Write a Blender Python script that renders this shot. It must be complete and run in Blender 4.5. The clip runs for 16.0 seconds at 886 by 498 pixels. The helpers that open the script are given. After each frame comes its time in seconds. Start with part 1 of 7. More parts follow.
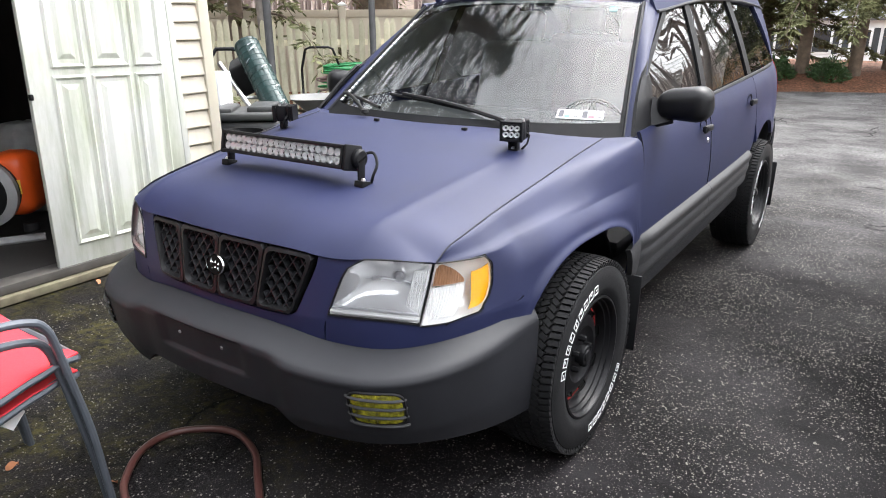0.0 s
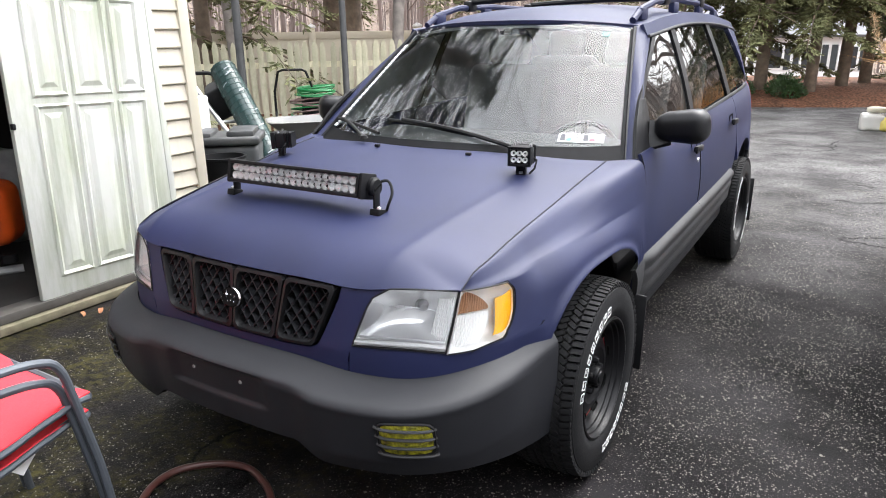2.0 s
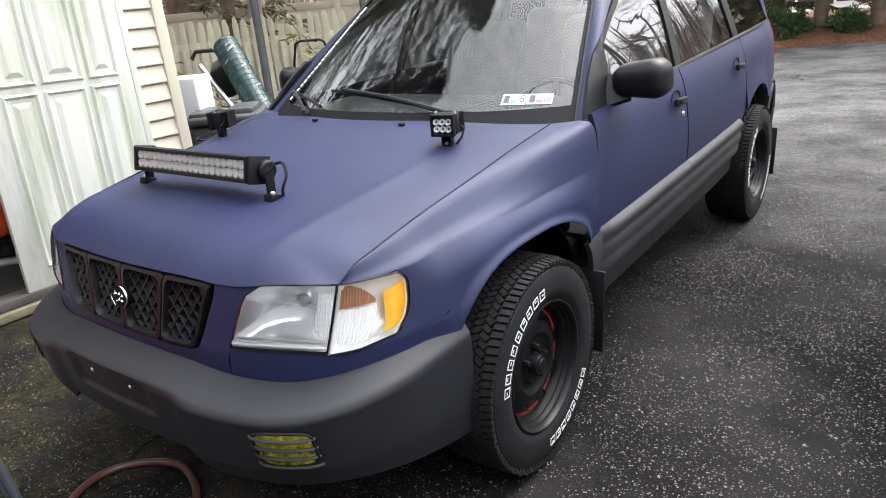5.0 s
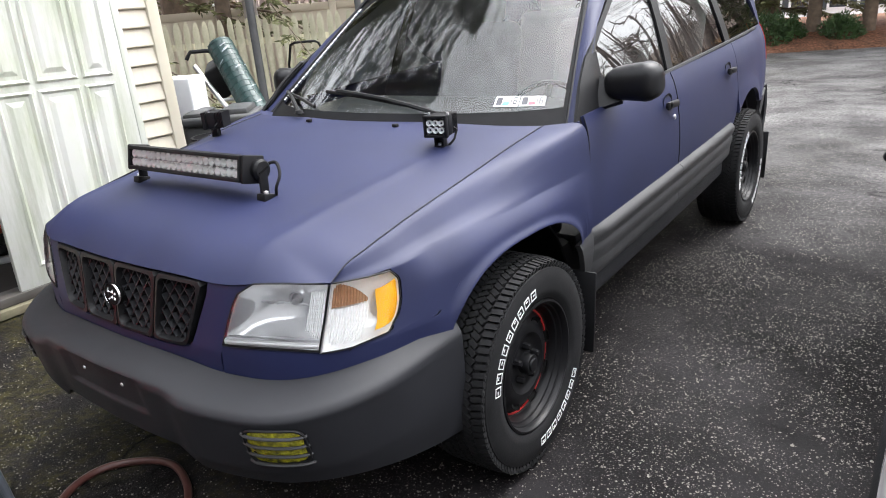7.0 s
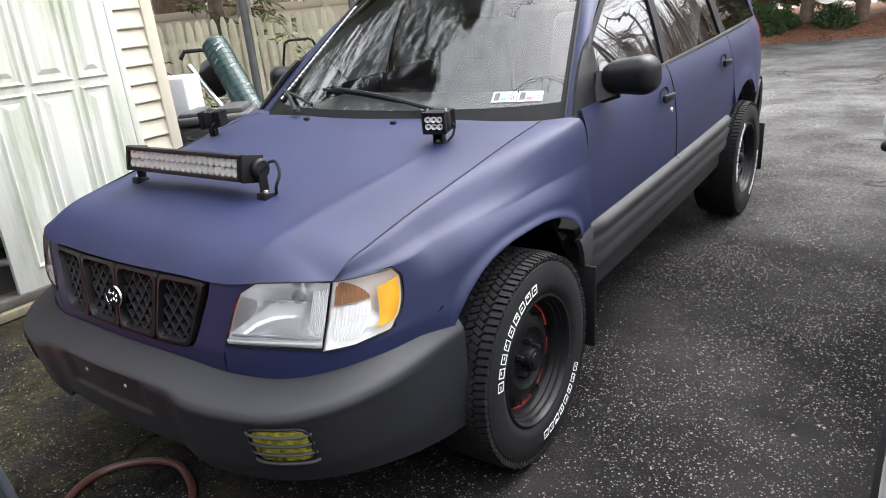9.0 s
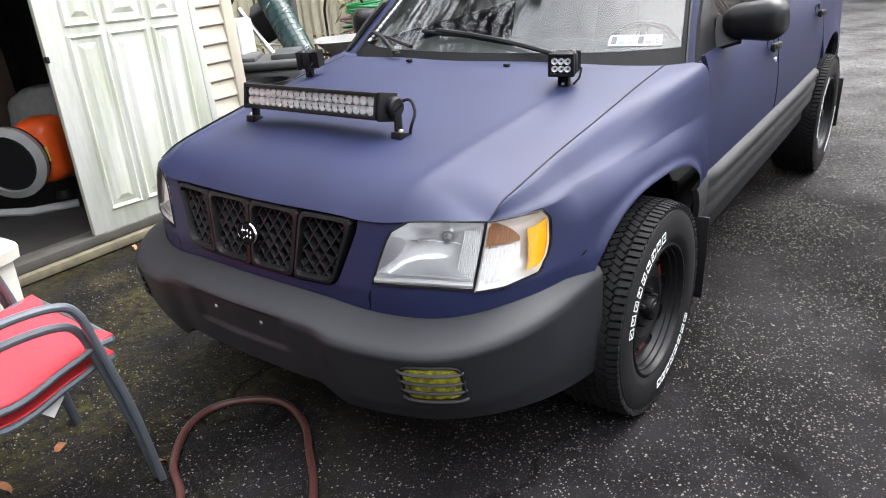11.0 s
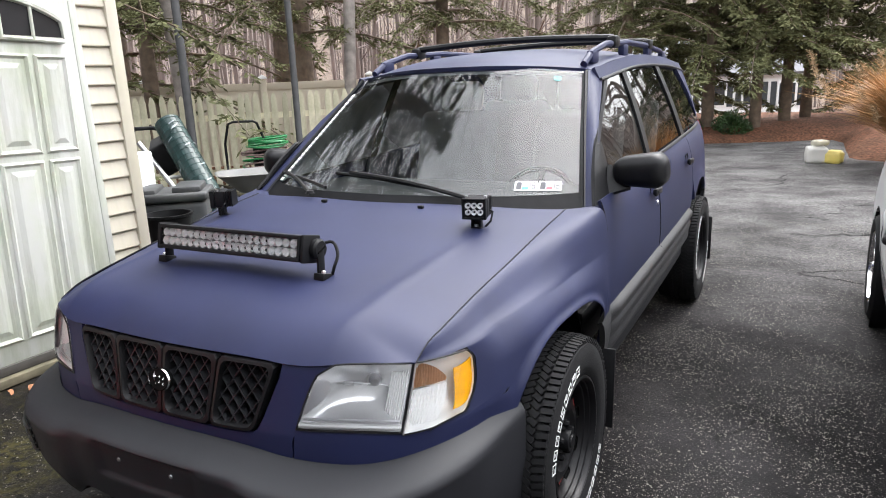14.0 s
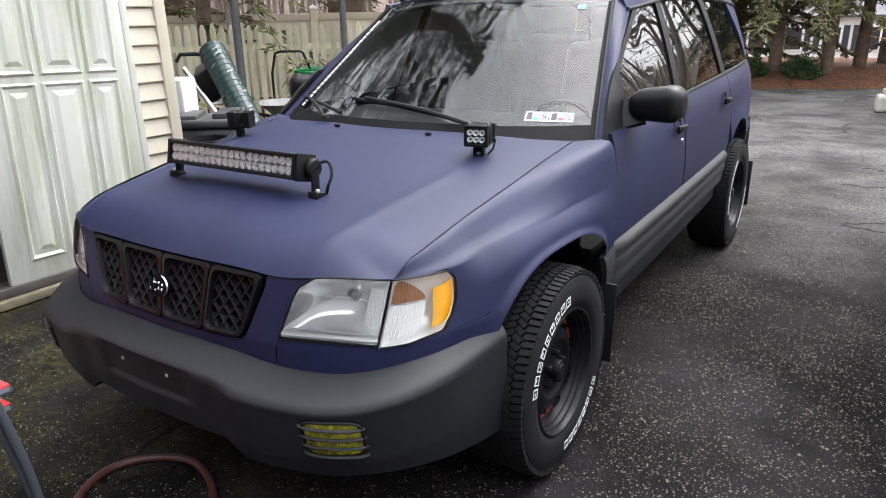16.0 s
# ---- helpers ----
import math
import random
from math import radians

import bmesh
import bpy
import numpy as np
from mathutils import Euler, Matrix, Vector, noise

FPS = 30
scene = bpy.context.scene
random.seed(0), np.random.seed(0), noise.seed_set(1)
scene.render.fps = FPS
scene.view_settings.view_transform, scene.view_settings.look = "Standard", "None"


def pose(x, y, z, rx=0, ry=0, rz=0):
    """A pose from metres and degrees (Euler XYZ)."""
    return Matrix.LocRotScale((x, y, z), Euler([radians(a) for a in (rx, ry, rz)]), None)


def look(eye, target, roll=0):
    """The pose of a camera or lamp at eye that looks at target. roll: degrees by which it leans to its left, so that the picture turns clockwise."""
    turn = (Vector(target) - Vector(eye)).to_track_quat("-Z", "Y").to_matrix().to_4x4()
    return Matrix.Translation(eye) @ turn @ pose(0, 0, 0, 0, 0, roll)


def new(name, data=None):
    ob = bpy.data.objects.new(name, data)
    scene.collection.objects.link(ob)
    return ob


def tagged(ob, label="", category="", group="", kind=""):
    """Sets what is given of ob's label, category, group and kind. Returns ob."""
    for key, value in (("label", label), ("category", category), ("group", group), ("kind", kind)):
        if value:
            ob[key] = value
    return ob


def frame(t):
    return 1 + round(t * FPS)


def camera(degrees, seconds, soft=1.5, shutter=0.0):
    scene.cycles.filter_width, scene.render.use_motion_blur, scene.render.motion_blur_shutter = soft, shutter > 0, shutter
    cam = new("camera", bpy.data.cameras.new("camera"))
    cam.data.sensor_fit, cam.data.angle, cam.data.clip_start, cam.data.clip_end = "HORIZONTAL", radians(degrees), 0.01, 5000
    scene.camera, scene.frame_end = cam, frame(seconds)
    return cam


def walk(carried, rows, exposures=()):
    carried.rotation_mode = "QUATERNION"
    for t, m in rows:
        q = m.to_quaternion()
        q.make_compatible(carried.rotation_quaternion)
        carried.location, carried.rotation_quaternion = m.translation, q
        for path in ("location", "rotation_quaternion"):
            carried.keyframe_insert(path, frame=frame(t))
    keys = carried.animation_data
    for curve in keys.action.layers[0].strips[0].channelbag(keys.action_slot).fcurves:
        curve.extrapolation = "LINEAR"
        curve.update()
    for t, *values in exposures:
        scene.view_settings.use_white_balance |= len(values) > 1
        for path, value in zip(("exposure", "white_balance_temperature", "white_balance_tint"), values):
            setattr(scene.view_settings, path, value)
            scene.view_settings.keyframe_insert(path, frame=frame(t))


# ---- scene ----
cam = camera(66.0, 16.0, soft=1.0)
PATH = [
    (0, (1.6535, -1.9173, 1.4407), (0.5001, -0.2660, 0.7533), -0.5),
    (0.5, (1.6577, -1.9195, 1.4417), (0.5022, -0.2692, 0.7565), -0.7),
    (1, (1.6407, -1.9333, 1.4417), (0.5267, -0.2511, 0.7650), -0.9),
    (1.5, (1.5779, -1.9588, 1.4566), (0.4841, -0.2596, 0.7927), -0.7),
    (2, (1.5205, -1.9982, 1.4694), (0.4479, -0.2734, 0.8331), -0.9),
    (2.5, (1.5173, -2.0216, 1.4534), (0.4831, -0.3075, 0.7320), -1.7),
    (3, (1.5641, -1.9822, 1.4449), (0.5607, -0.2649, 0.6884), -2.1),
    (3.5, (1.6620, -1.8428, 1.4396), (0.6895, -0.1096, 0.6810), -2.3),
    (4, (1.7684, -1.6609, 1.4375), (0.7640, 0.0606, 0.6905), -3.6),
    (4.5, (1.7886, -1.5822, 1.4364), (0.5788, 0.0096, 0.7076), -5.4),
    (4.7, (1.7833, -1.5694, 1.4375), (0.5586, 0.0085, 0.7033), -5.3),
    (6.8, (1.8077, -1.5737, 1.4438), (0.6054, 0.0223, 0.7108), -5.1),
    (7, (1.7982, -1.5790, 1.4375), (0.5884, 0.0128, 0.7086), -4.8),
    (7.5, (1.7960, -1.5747, 1.4428), (0.5788, 0.0128, 0.7171), -4.8),
    (8, (1.7982, -1.5768, 1.4492), (0.5756, 0.0074, 0.7267), -6.6),
    (10.3, (1.7130, -1.6332, 1.4279), (0.5203, -0.0511, 0.6522), -3),
    (10.5, (1.6684, -1.6513, 1.4321), (0.4660, -0.1096, 0.5916), -3.8),
    (11, (1.5098, -1.7822, 1.4258), (0.3011, -0.2575, 0.5639), -4.8),
    (11.5, (1.4460, -1.8397, 1.4311), (0.3054, -0.2777, 0.5426), -4.6),
    (12, (1.4332, -1.8365, 1.4364), (0.3650, -0.2298, 0.5405), -3.5),
    (12.5, (1.4566, -1.8322, 1.4534), (0.4224, -0.1458, 0.6693), -2.6),
    (13, (1.4843, -1.8333, 1.4779), (0.5277, -0.0192, 0.9087), -2.1),
    (13.5, (1.4768, -1.8460, 1.4768), (0.5203, -0.0160, 0.9608), -2.3),
    (14, (1.4598, -1.8386, 1.4747), (0.4745, -0.0223, 0.9650), -2.4),
    (14.5, (1.4566, -1.8375, 1.4747), (0.4043, -0.0585, 0.9682), -2.6),
    (15, (1.4545, -1.8386, 1.4800), (0.3798, -0.0724, 0.9768), -2),
    (15.5, (1.4651, -1.8407, 1.4683), (0.4022, -0.0979, 0.8661), -1.1),
    (16, (1.6279, -1.7790, 1.4290), (0.5214, -0.0936, 0.7480), -1.2),
]
EXPOSURE = [(0, 1.62), (1.5, 1.64), (2.5, 1.52), (3.5, 1.62), (4, 1.54), (4.5, 1.47), (8, 1.5), (10.5, 1.56), (11, 1.64), (12, 1.8), (12.5, 1.8), (13, 1.56), (14, 1.3), (15, 1.28), (15.5, 1.22), (16, 1.18)]
walk(cam, [(t, look(eye, target, roll)) for t, eye, target, roll in PATH], exposures=EXPOSURE)

# ---- world, sun ----
world = bpy.data.worlds.new("overcast_sky")
scene.world = world
world.use_nodes = True
wn, wl = world.node_tree.nodes, world.node_tree.links
wn.clear()
SUN_EL, SUN_AZ = radians(55), radians(15)
sky = wn.new("ShaderNodeTexSky")
sky.sky_type, sky.sun_disc = "NISHITA", False
sky.sun_elevation, sky.sun_rotation = SUN_EL, SUN_AZ
sky.dust_density, sky.air_density, sky.ozone_density = 1.5, 1.0, 1.0
grey = wn.new("ShaderNodeHueSaturation")
grey.inputs["Saturation"].default_value = 0.14
back = wn.new("ShaderNodeBackground")
back.inputs["Strength"].default_value = 0.15
wout = wn.new("ShaderNodeOutputWorld")
wl.new(sky.outputs[0], grey.inputs["Color"])
# overcast: brighter overhead than at the horizon
where = wn.new("ShaderNodeTexCoord")
axes = wn.new("ShaderNodeSeparateXYZ")
wl.new(where.outputs["Generated"], axes.inputs[0])
rise = wn.new("ShaderNodeMapRange")
rise.inputs["From Min"].default_value, rise.inputs["From Max"].default_value = 0.0, 1.0
rise.inputs["To Min"].default_value, rise.inputs["To Max"].default_value = 0.60, 4.6
wl.new(axes.outputs["Z"], rise.inputs["Value"])
cloud = wn.new("ShaderNodeVectorMath")
cloud.operation = "SCALE"
wl.new(grey.outputs[0], cloud.inputs[0])
wl.new(rise.outputs[0], cloud.inputs["Scale"])
wl.new(cloud.outputs[0], back.inputs["Color"])
wl.new(back.outputs[0], wout.inputs["Surface"])
lamp = bpy.data.lights.new("sun", "SUN")
lamp.energy, lamp.angle, lamp.color = 0.30, radians(50), (1.0, 0.97, 0.93)
sun = new("sun", lamp)
sun.matrix_world = look((0, 0, 0), (-math.sin(SUN_AZ) * math.cos(SUN_EL), -math.cos(SUN_AZ) * math.cos(SUN_EL), -math.sin(SUN_EL)))


# ---- materials ----
def mat(name, base, rough=0.5, metal=0.0, vary=0.15, scale=6.0, bump=0.0, bscale=60.0, dirt=None, dirt_scale=2.0, dirt_amount=0.4, coat=0.0, island=False, spec=0.5):
    """A principled material with colour variation at two scales, optional stains and fine relief."""
    m = bpy.data.materials.new(name)
    m.use_nodes = True
    n, l = m.node_tree.nodes, m.node_tree.links
    p = n["Principled BSDF"]
    p.inputs["Roughness"].default_value, p.inputs["Metallic"].default_value = rough, metal
    p.inputs["Coat Weight"].default_value = coat
    p.inputs["Specular IOR Level"].default_value = spec
    co = n.new("ShaderNodeTexCoord")
    fine = n.new("ShaderNodeTexNoise")
    fine.inputs["Scale"].default_value, fine.inputs["Detail"].default_value = scale, 8
    l.new(co.outputs["Object"], fine.inputs["Vector"])
    ramp = n.new("ShaderNodeValToRGB")
    ramp.color_ramp.elements[0].position, ramp.color_ramp.elements[1].position = 0.3, 0.7
    ramp.color_ramp.elements[0].color = (*[c * (1 - vary) for c in base], 1)
    ramp.color_ramp.elements[1].color = (*[min(1, c * (1 + vary)) for c in base], 1)
    l.new(fine.outputs["Fac"], ramp.inputs["Fac"])
    colour = ramp.outputs["Color"]
    if dirt:
        big = n.new("ShaderNodeTexNoise")
        big.inputs["Scale"].default_value, big.inputs["Detail"].default_value = dirt_scale, 10
        big.inputs["Roughness"].default_value = 0.65
        l.new(co.outputs["Object"], big.inputs["Vector"])
        cut = n.new("ShaderNodeMapRange")
        cut.inputs["From Min"].default_value, cut.inputs["From Max"].default_value = 0.45, 0.75
        cut.inputs["To Max"].default_value = dirt_amount
        l.new(big.outputs["Fac"], cut.inputs["Value"])
        mix = n.new("ShaderNodeMix")
        mix.data_type = "RGBA"
        mix.inputs["B"].default_value = (*dirt, 1)
        l.new(cut.outputs["Result"], mix.inputs["Factor"])
        l.new(colour, mix.inputs["A"])
        colour = mix.outputs["Result"]
    if island:
        info = n.new("ShaderNodeNewGeometry")
        obj = n.new("ShaderNodeObjectInfo")
        add = n.new("ShaderNodeMath")
        l.new(info.outputs["Random Per Island"], add.inputs[0])
        l.new(obj.outputs["Random"], add.inputs[1])
        mr = n.new("ShaderNodeMapRange")
        mr.inputs["From Max"].default_value = 2.0
        mr.inputs["To Min"].default_value, mr.inputs["To Max"].default_value = 0.6, 1.4
        l.new(add.outputs[0], mr.inputs["Value"])
        hsv = n.new("ShaderNodeHueSaturation")
        l.new(mr.outputs["Result"], hsv.inputs["Value"])
        l.new(colour, hsv.inputs["Color"])
        colour = hsv.outputs["Color"]
    l.new(colour, p.inputs["Base Color"])
    if bump:
        tex = n.new("ShaderNodeTexNoise")
        tex.inputs["Scale"].default_value, tex.inputs["Detail"].default_value = bscale, 6
        l.new(co.outputs["Object"], tex.inputs["Vector"])
        b = n.new("ShaderNodeBump")
        b.inputs["Strength"].default_value, b.inputs["Distance"].default_value = bump, 0.01
        l.new(tex.outputs["Fac"], b.inputs["Height"])
        l.new(b.outputs["Normal"], p.inputs["Normal"])
    return m


def glass(name, tint=(0.9, 0.95, 0.93), clear=0.75, rough=0.0, ior=1.5):
    """A thin pane: part clear, part mirror by Fresnel."""
    m = bpy.data.materials.new(name)
    m.use_nodes = True
    n, l = m.node_tree.nodes, m.node_tree.links
    n.remove(n["Principled BSDF"])
    tr, gl, mx, fr = n.new("ShaderNodeBsdfTransparent"), n.new("ShaderNodeBsdfGlossy"), n.new("ShaderNodeMixShader"), n.new("ShaderNodeFresnel")
    tr.inputs["Color"].default_value = (*[c * clear for c in tint], 1)
    gl.inputs["Roughness"].default_value = rough
    fr.inputs["IOR"].default_value = ior
    l.new(fr.outputs[0], mx.inputs[0])
    l.new(tr.outputs[0], mx.inputs[1])
    l.new(gl.outputs[0], mx.inputs[2])
    l.new(mx.outputs[0], n["Material Output"].inputs["Surface"])
    return m


M_PAINT = mat("matte_navy_paint", (0.0105, 0.0140, 0.0490), 0.54, 0.0, 0.16, 3.0, 0.03, 400, (0.0150, 0.0190, 0.055), 3.5, 0.45, spec=0.33)
M_BUMPER = mat("grey_textured_plastic", (0.0115, 0.0120, 0.0150), 0.58, 0, 0.15, 8, 0.10, 600, (0.018, 0.0185, 0.0215), 3, 0.4, spec=0.36)
M_CLAD = mat("faded_grey_cladding", (0.034, 0.034, 0.036), 0.5, 0, 0.1, 6, 0.06, 500, (0.05, 0.05, 0.05), 4, 0.4, spec=0.3)
M_BLACK = mat("black_plastic", (0.007, 0.007, 0.008), 0.5, 0, 0.2, 20, 0.05, 300, spec=0.25)
M_BLACKMET = mat("black_powder_coat", (0.007, 0.007, 0.008), 0.45, 0.0, 0.2, 30, spec=0.16)
M_RUBBER = mat("tyre_rubber", (0.009, 0.009, 0.010), 0.75, 0, 0.25, 12, 0.15, 200, (0.018, 0.018, 0.017), 6, 0.35, spec=0.22)
M_WHITE = mat("white_letter_rubber", (0.72, 0.72, 0.72), 0.6, 0, 0.08, 40)
M_CHROME = mat("chrome", (0.85, 0.85, 0.86), 0.08, 1.0, 0.03)
M_SATIN = mat("satin_aluminium", (0.6, 0.6, 0.62), 0.3, 1.0, 0.06)
M_RIM = mat("gloss_black_steel", (0.007, 0.007, 0.008), 0.38, 0, 0.2, 15, spec=0.22)
# near black: shade put into hollows' colour, and the badge's black field
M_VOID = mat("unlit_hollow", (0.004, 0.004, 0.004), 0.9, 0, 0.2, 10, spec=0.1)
M_RED = mat("red_pinstripe", (0.55, 0.03, 0.03), 0.35)
M_REFLECT = mat("lamp_reflector", (0.97, 0.97, 0.97), 0.2, 0.2, 0.03, 20, 0.1, 25)
M_BOWL = mat("mirrored_lamp_bowl", (0.97, 0.97, 0.98), 0.14, 0.60, 0.02, 20, 0.08, 18)
M_CUP = mat("bright_lamp_cup", (0.95, 0.95, 0.96), 0.22, 0.15, 0.04)
M_TRAY = mat("grey_lamp_tray", (0.30, 0.30, 0.31), 0.4, 0, 0.04)
M_AMBER = mat("amber_lens", (0.98, 0.45, 0.008), 0.15, 0, 0.15, 30, 0.3, 180, coat=0.5)
M_FOG = mat("yellow_fog_lens", (0.27, 0.25, 0.015), 0.12, 0.0, 0.7, 60, 0.9, 90, (0.05, 0.05, 0.01), 45, 0.8, coat=0.8)
M_GLASS = glass("windscreen_glass", (0.86, 0.92, 0.90), 0.84, ior=1.57)
M_SIDEGLASS = glass("tinted_side_glass", (0.75, 0.85, 0.80), 0.40, ior=2.3)
M_LENS = glass("clear_lamp_lens", (0.97, 0.98, 0.98), 0.97, 0.02)
M_SEAT = mat("grey_seat_fabric", (0.34, 0.34, 0.36), 0.9, 0, 0.15, 12)
M_INNER = mat("dark_interior_plastic", (0.05, 0.05, 0.053), 0.7, 0, 0.15, 10)


# ---- mesh helpers ----
def shell(bm, thick):
    """Gives an open sheet its thickness, inwards, with square rims."""
    bm.normal_update()
    faces, verts = list(bm.faces), list(bm.verts)
    rims = [(l.vert, l.link_loop_next.vert) for f in faces for l in f.loops if l.edge.is_boundary]
    inner = {v: bm.verts.new(v.co - v.normal * thick) for v in verts}
    for f in faces:
        bm.faces.new([inner[v] for v in reversed(f.verts)]).material_index = f.material_index
    for a, b in rims:
        bm.faces.new((b, a, inner[a], inner[b]))


def part(name, bm, material, parent=None, label="", smooth=True, thick=0.0, bevel=0.0, auto=35):
    """Links a bmesh as one mesh object, under a thing or a part."""
    if thick:
        shell(bm, thick)
    me = bpy.data.meshes.new(name)
    bm.to_mesh(me)
    bm.free()
    for mm in (material if isinstance(material, (list, tuple)) else [material]):
        me.materials.append(mm)
    if smooth:
        me.polygons.foreach_set("use_smooth", [True] * len(me.polygons))
        me.set_sharp_from_angle(angle=radians(auto))
    ob = new(name, me)
    if parent is not None:
        ob.parent = parent
    if label:
        tagged(ob, label)
    if bevel:
        b = ob.modifiers.new("edges", "BEVEL")
        b.width, b.segments, b.limit_method = bevel, 2, "ANGLE"
    return ob


def thing(name, label, category, group="", at=None, kind=""):
    ob = new(name)
    ob.empty_display_size = 0.1
    if at is not None:
        ob.matrix_world = at
    return tagged(ob, label, category, group, kind)


def hermite(xs, ys):
    """A smooth curve through (xs, ys); ys may be numbers or tuples."""
    xs, ys = np.array(xs, float), np.array(ys, float)
    d = np.gradient(ys, xs, axis=0) if len(xs) > 2 else np.repeat((ys[1:] - ys[:-1]) / (xs[1] - xs[0]), 2, axis=0)

    def f(t):
        t = min(max(t, xs[0]), xs[-1])
        i = int(min(max(np.searchsorted(xs, t) - 1, 0), len(xs) - 2))
        h = xs[i + 1] - xs[i]
        u = (t - xs[i]) / h
        r = (2 * u**3 - 3 * u**2 + 1) * ys[i] + (u**3 - 2 * u**2 + u) * h * d[i] + (3 * u**2 - 2 * u**3) * ys[i + 1] + (u**3 - u**2) * h * d[i + 1]
        return r
    return f


def lin(a, b, t):
    return a + (b - a) * t


def step(a, b, t):
    u = min(max((t - a) / (b - a), 0), 1)
    return u * u * (3 - 2 * u)


def sheet(fn, nu, nv, out, bm=None, mi=0):
    """A grid surface fn(u, v), u and v from 0 to 1, with its faces turned towards out (a point far on that side)."""
    bm = bm or bmesh.new()
    rows = [[bm.verts.new(fn(i / nu, j / nv)) for j in range(nv + 1)] for i in range(nu + 1)]
    faces = []
    for i in range(nu):
        for j in range(nv):
            q = [rows[i][j], rows[i + 1][j], rows[i + 1][j + 1], rows[i][j + 1]]
            q = [v for k, v in enumerate(q) if (v.co - q[k - 1].co).length > 1e-6]
            if len(q) > 2:
                f = bm.faces.new(q)
                f.material_index = mi
                faces.append(f)
    s = 0.0
    for f in faces:
        f.normal_update()
        s += f.normal.dot(Vector(out) - f.calc_center_median()) * f.calc_area()
    if s < 0:
        bmesh.ops.reverse_faces(bm, faces=faces)
    return bm


def block(size, at=(0, 0, 0), bm=None, rot=None, mi=0, bevel=0.0, seg=2):
    """A box of that size centred at a place, turned by rot (degrees), with rounded edges."""
    bm = bm or bmesh.new()
    m = pose(*at, *(rot or (0, 0, 0))) @ Matrix.Diagonal((*size, 1))
    g = bmesh.ops.create_cube(bm, size=1.0, matrix=m)["verts"]
    faces = {f for v in g for f in v.link_faces}
    for f in faces:
        f.material_index = mi
    if bevel:
        edges = {e for v in g for e in v.link_edges}
        r = bmesh.ops.bevel(bm, geom=list(edges), offset=bevel, segments=seg, affect="EDGES", profile=0.5)
        for f in r["faces"]:
            f.material_index = mi
    return bm


def tube(points, radius, bm=None, sides=8, closed=False, mi=0, taper=None):
    """A round bar along points."""
    bm = bm or bmesh.new()
    pts = [Vector(p) for p in points]
    n = len(pts)
    rings = []
    up = Vector((0, 0, 1))
    for i, p in enumerate(pts):
        a, b = (pts[i - 1], pts[(i + 1) % n]) if closed else (pts[max(i - 1, 0)], pts[min(i + 1, n - 1)])
        d = (b - a).normalized()
        if abs(d.dot(up)) > 0.95:
            up = Vector((1, 0, 0)) if abs(d.x) < 0.9 else Vector((0, 1, 0))
        sx = d.cross(up).normalized()
        up = sx.cross(d).normalized()
        r = radius if taper is None else radius * lin(1, taper, i / max(n - 1, 1))
        rings.append([bm.verts.new(p + r * (math.cos(2 * math.pi * k / sides) * sx + math.sin(2 * math.pi * k / sides) * up)) for k in range(sides)])
    for i in range(n if closed else n - 1):
        a, b = rings[i], rings[(i + 1) % n]
        for k in range(sides):
            f = bm.faces.new((a[k], b[k], b[(k + 1) % sides], a[(k + 1) % sides]))
            f.material_index = mi
            f.normal_update()
    if not closed:
        bm.faces.new(rings[0]).material_index = mi
        bm.faces.new(rings[-1][::-1]).material_index = mi
    bmesh.ops.recalc_face_normals(bm, faces=list(bm.faces))
    return bm


def lathe(profile, n=48, axis="x", bm=None, mi=0, at=(0, 0, 0), close=False, cap=False):
    """Turns (radius, height) pairs round an axis."""
    bm = bm or bmesh.new()
    rings = []
    for k in range(n):
        a = 2 * math.pi * k / n
        c, s = math.cos(a), math.sin(a)
        ring = []
        for r, h in profile:
            p = {"x": (h, r * c, r * s), "y": (r * c, h, r * s), "z": (r * c, r * s, h)}[axis]
            ring.append(bm.verts.new(Vector(p) + Vector(at)))
        rings.append(ring)
    m = len(profile)
    made = []
    for k in range(n):
        a, b = rings[k], rings[(k + 1) % n]
        for j in range(m if close else m - 1):
            f = bm.faces.new((a[j], a[(j + 1) % m], b[(j + 1) % m], b[j]))
            f.material_index = mi
            made.append(f)
    if cap:
        for j in (0, m - 1):
            if profile[j][0] > 1e-4:
                made.append(bm.faces.new([r[j] for r in rings]))
                made[-1].material_index = mi
    bmesh.ops.remove_doubles(bm, verts=list({v for r in rings for v in r}), dist=1e-5)
    bmesh.ops.recalc_face_normals(bm, faces=list(bm.faces))
    return bm


# ---- the blue wagon ----
# Axes: nose towards -y, front axle at y = 0, its left side at +x.
# It stands slightly nose-down.
CARM = Matrix.Translation((0, 0.892, 0)) @ Matrix.Rotation(radians(1.25), 4, "X") @ Matrix.Translation((0, -0.9, 0))
car = thing("car", "matte navy blue station wagon, lifted on chunky all-terrain tyres", "car", at=CARM)
WB, TYRE_R, TYRE_W, WHEEL_X, AXLE_Y = 2.690, 0.345, 0.232, 0.776, 0.080
PLAN_PTS = [(0, -0.716), (0.25, -0.706), (0.45, -0.676), (0.58, -0.630), (0.674, -0.560), (0.740, -0.465), (0.785, -0.345), (0.815, -0.20), (0.838, 0.05), (0.848, 0.30), (0.852, 0.55)]
_d = [0.0]
for _a, _b in zip(PLAN_PTS, PLAN_PTS[1:]):
    _d.append(_d[-1] + math.dist(_a, _b))
plan = hermite([d / _d[-1] for d in _d], PLAN_PTS)
_tab = [(k / 400, *plan(k / 400)) for k in range(401)]


def s_of_x(x):
    return min((r for r in _tab if r[2] < -0.4), key=lambda r: abs(r[1] - x))[0]


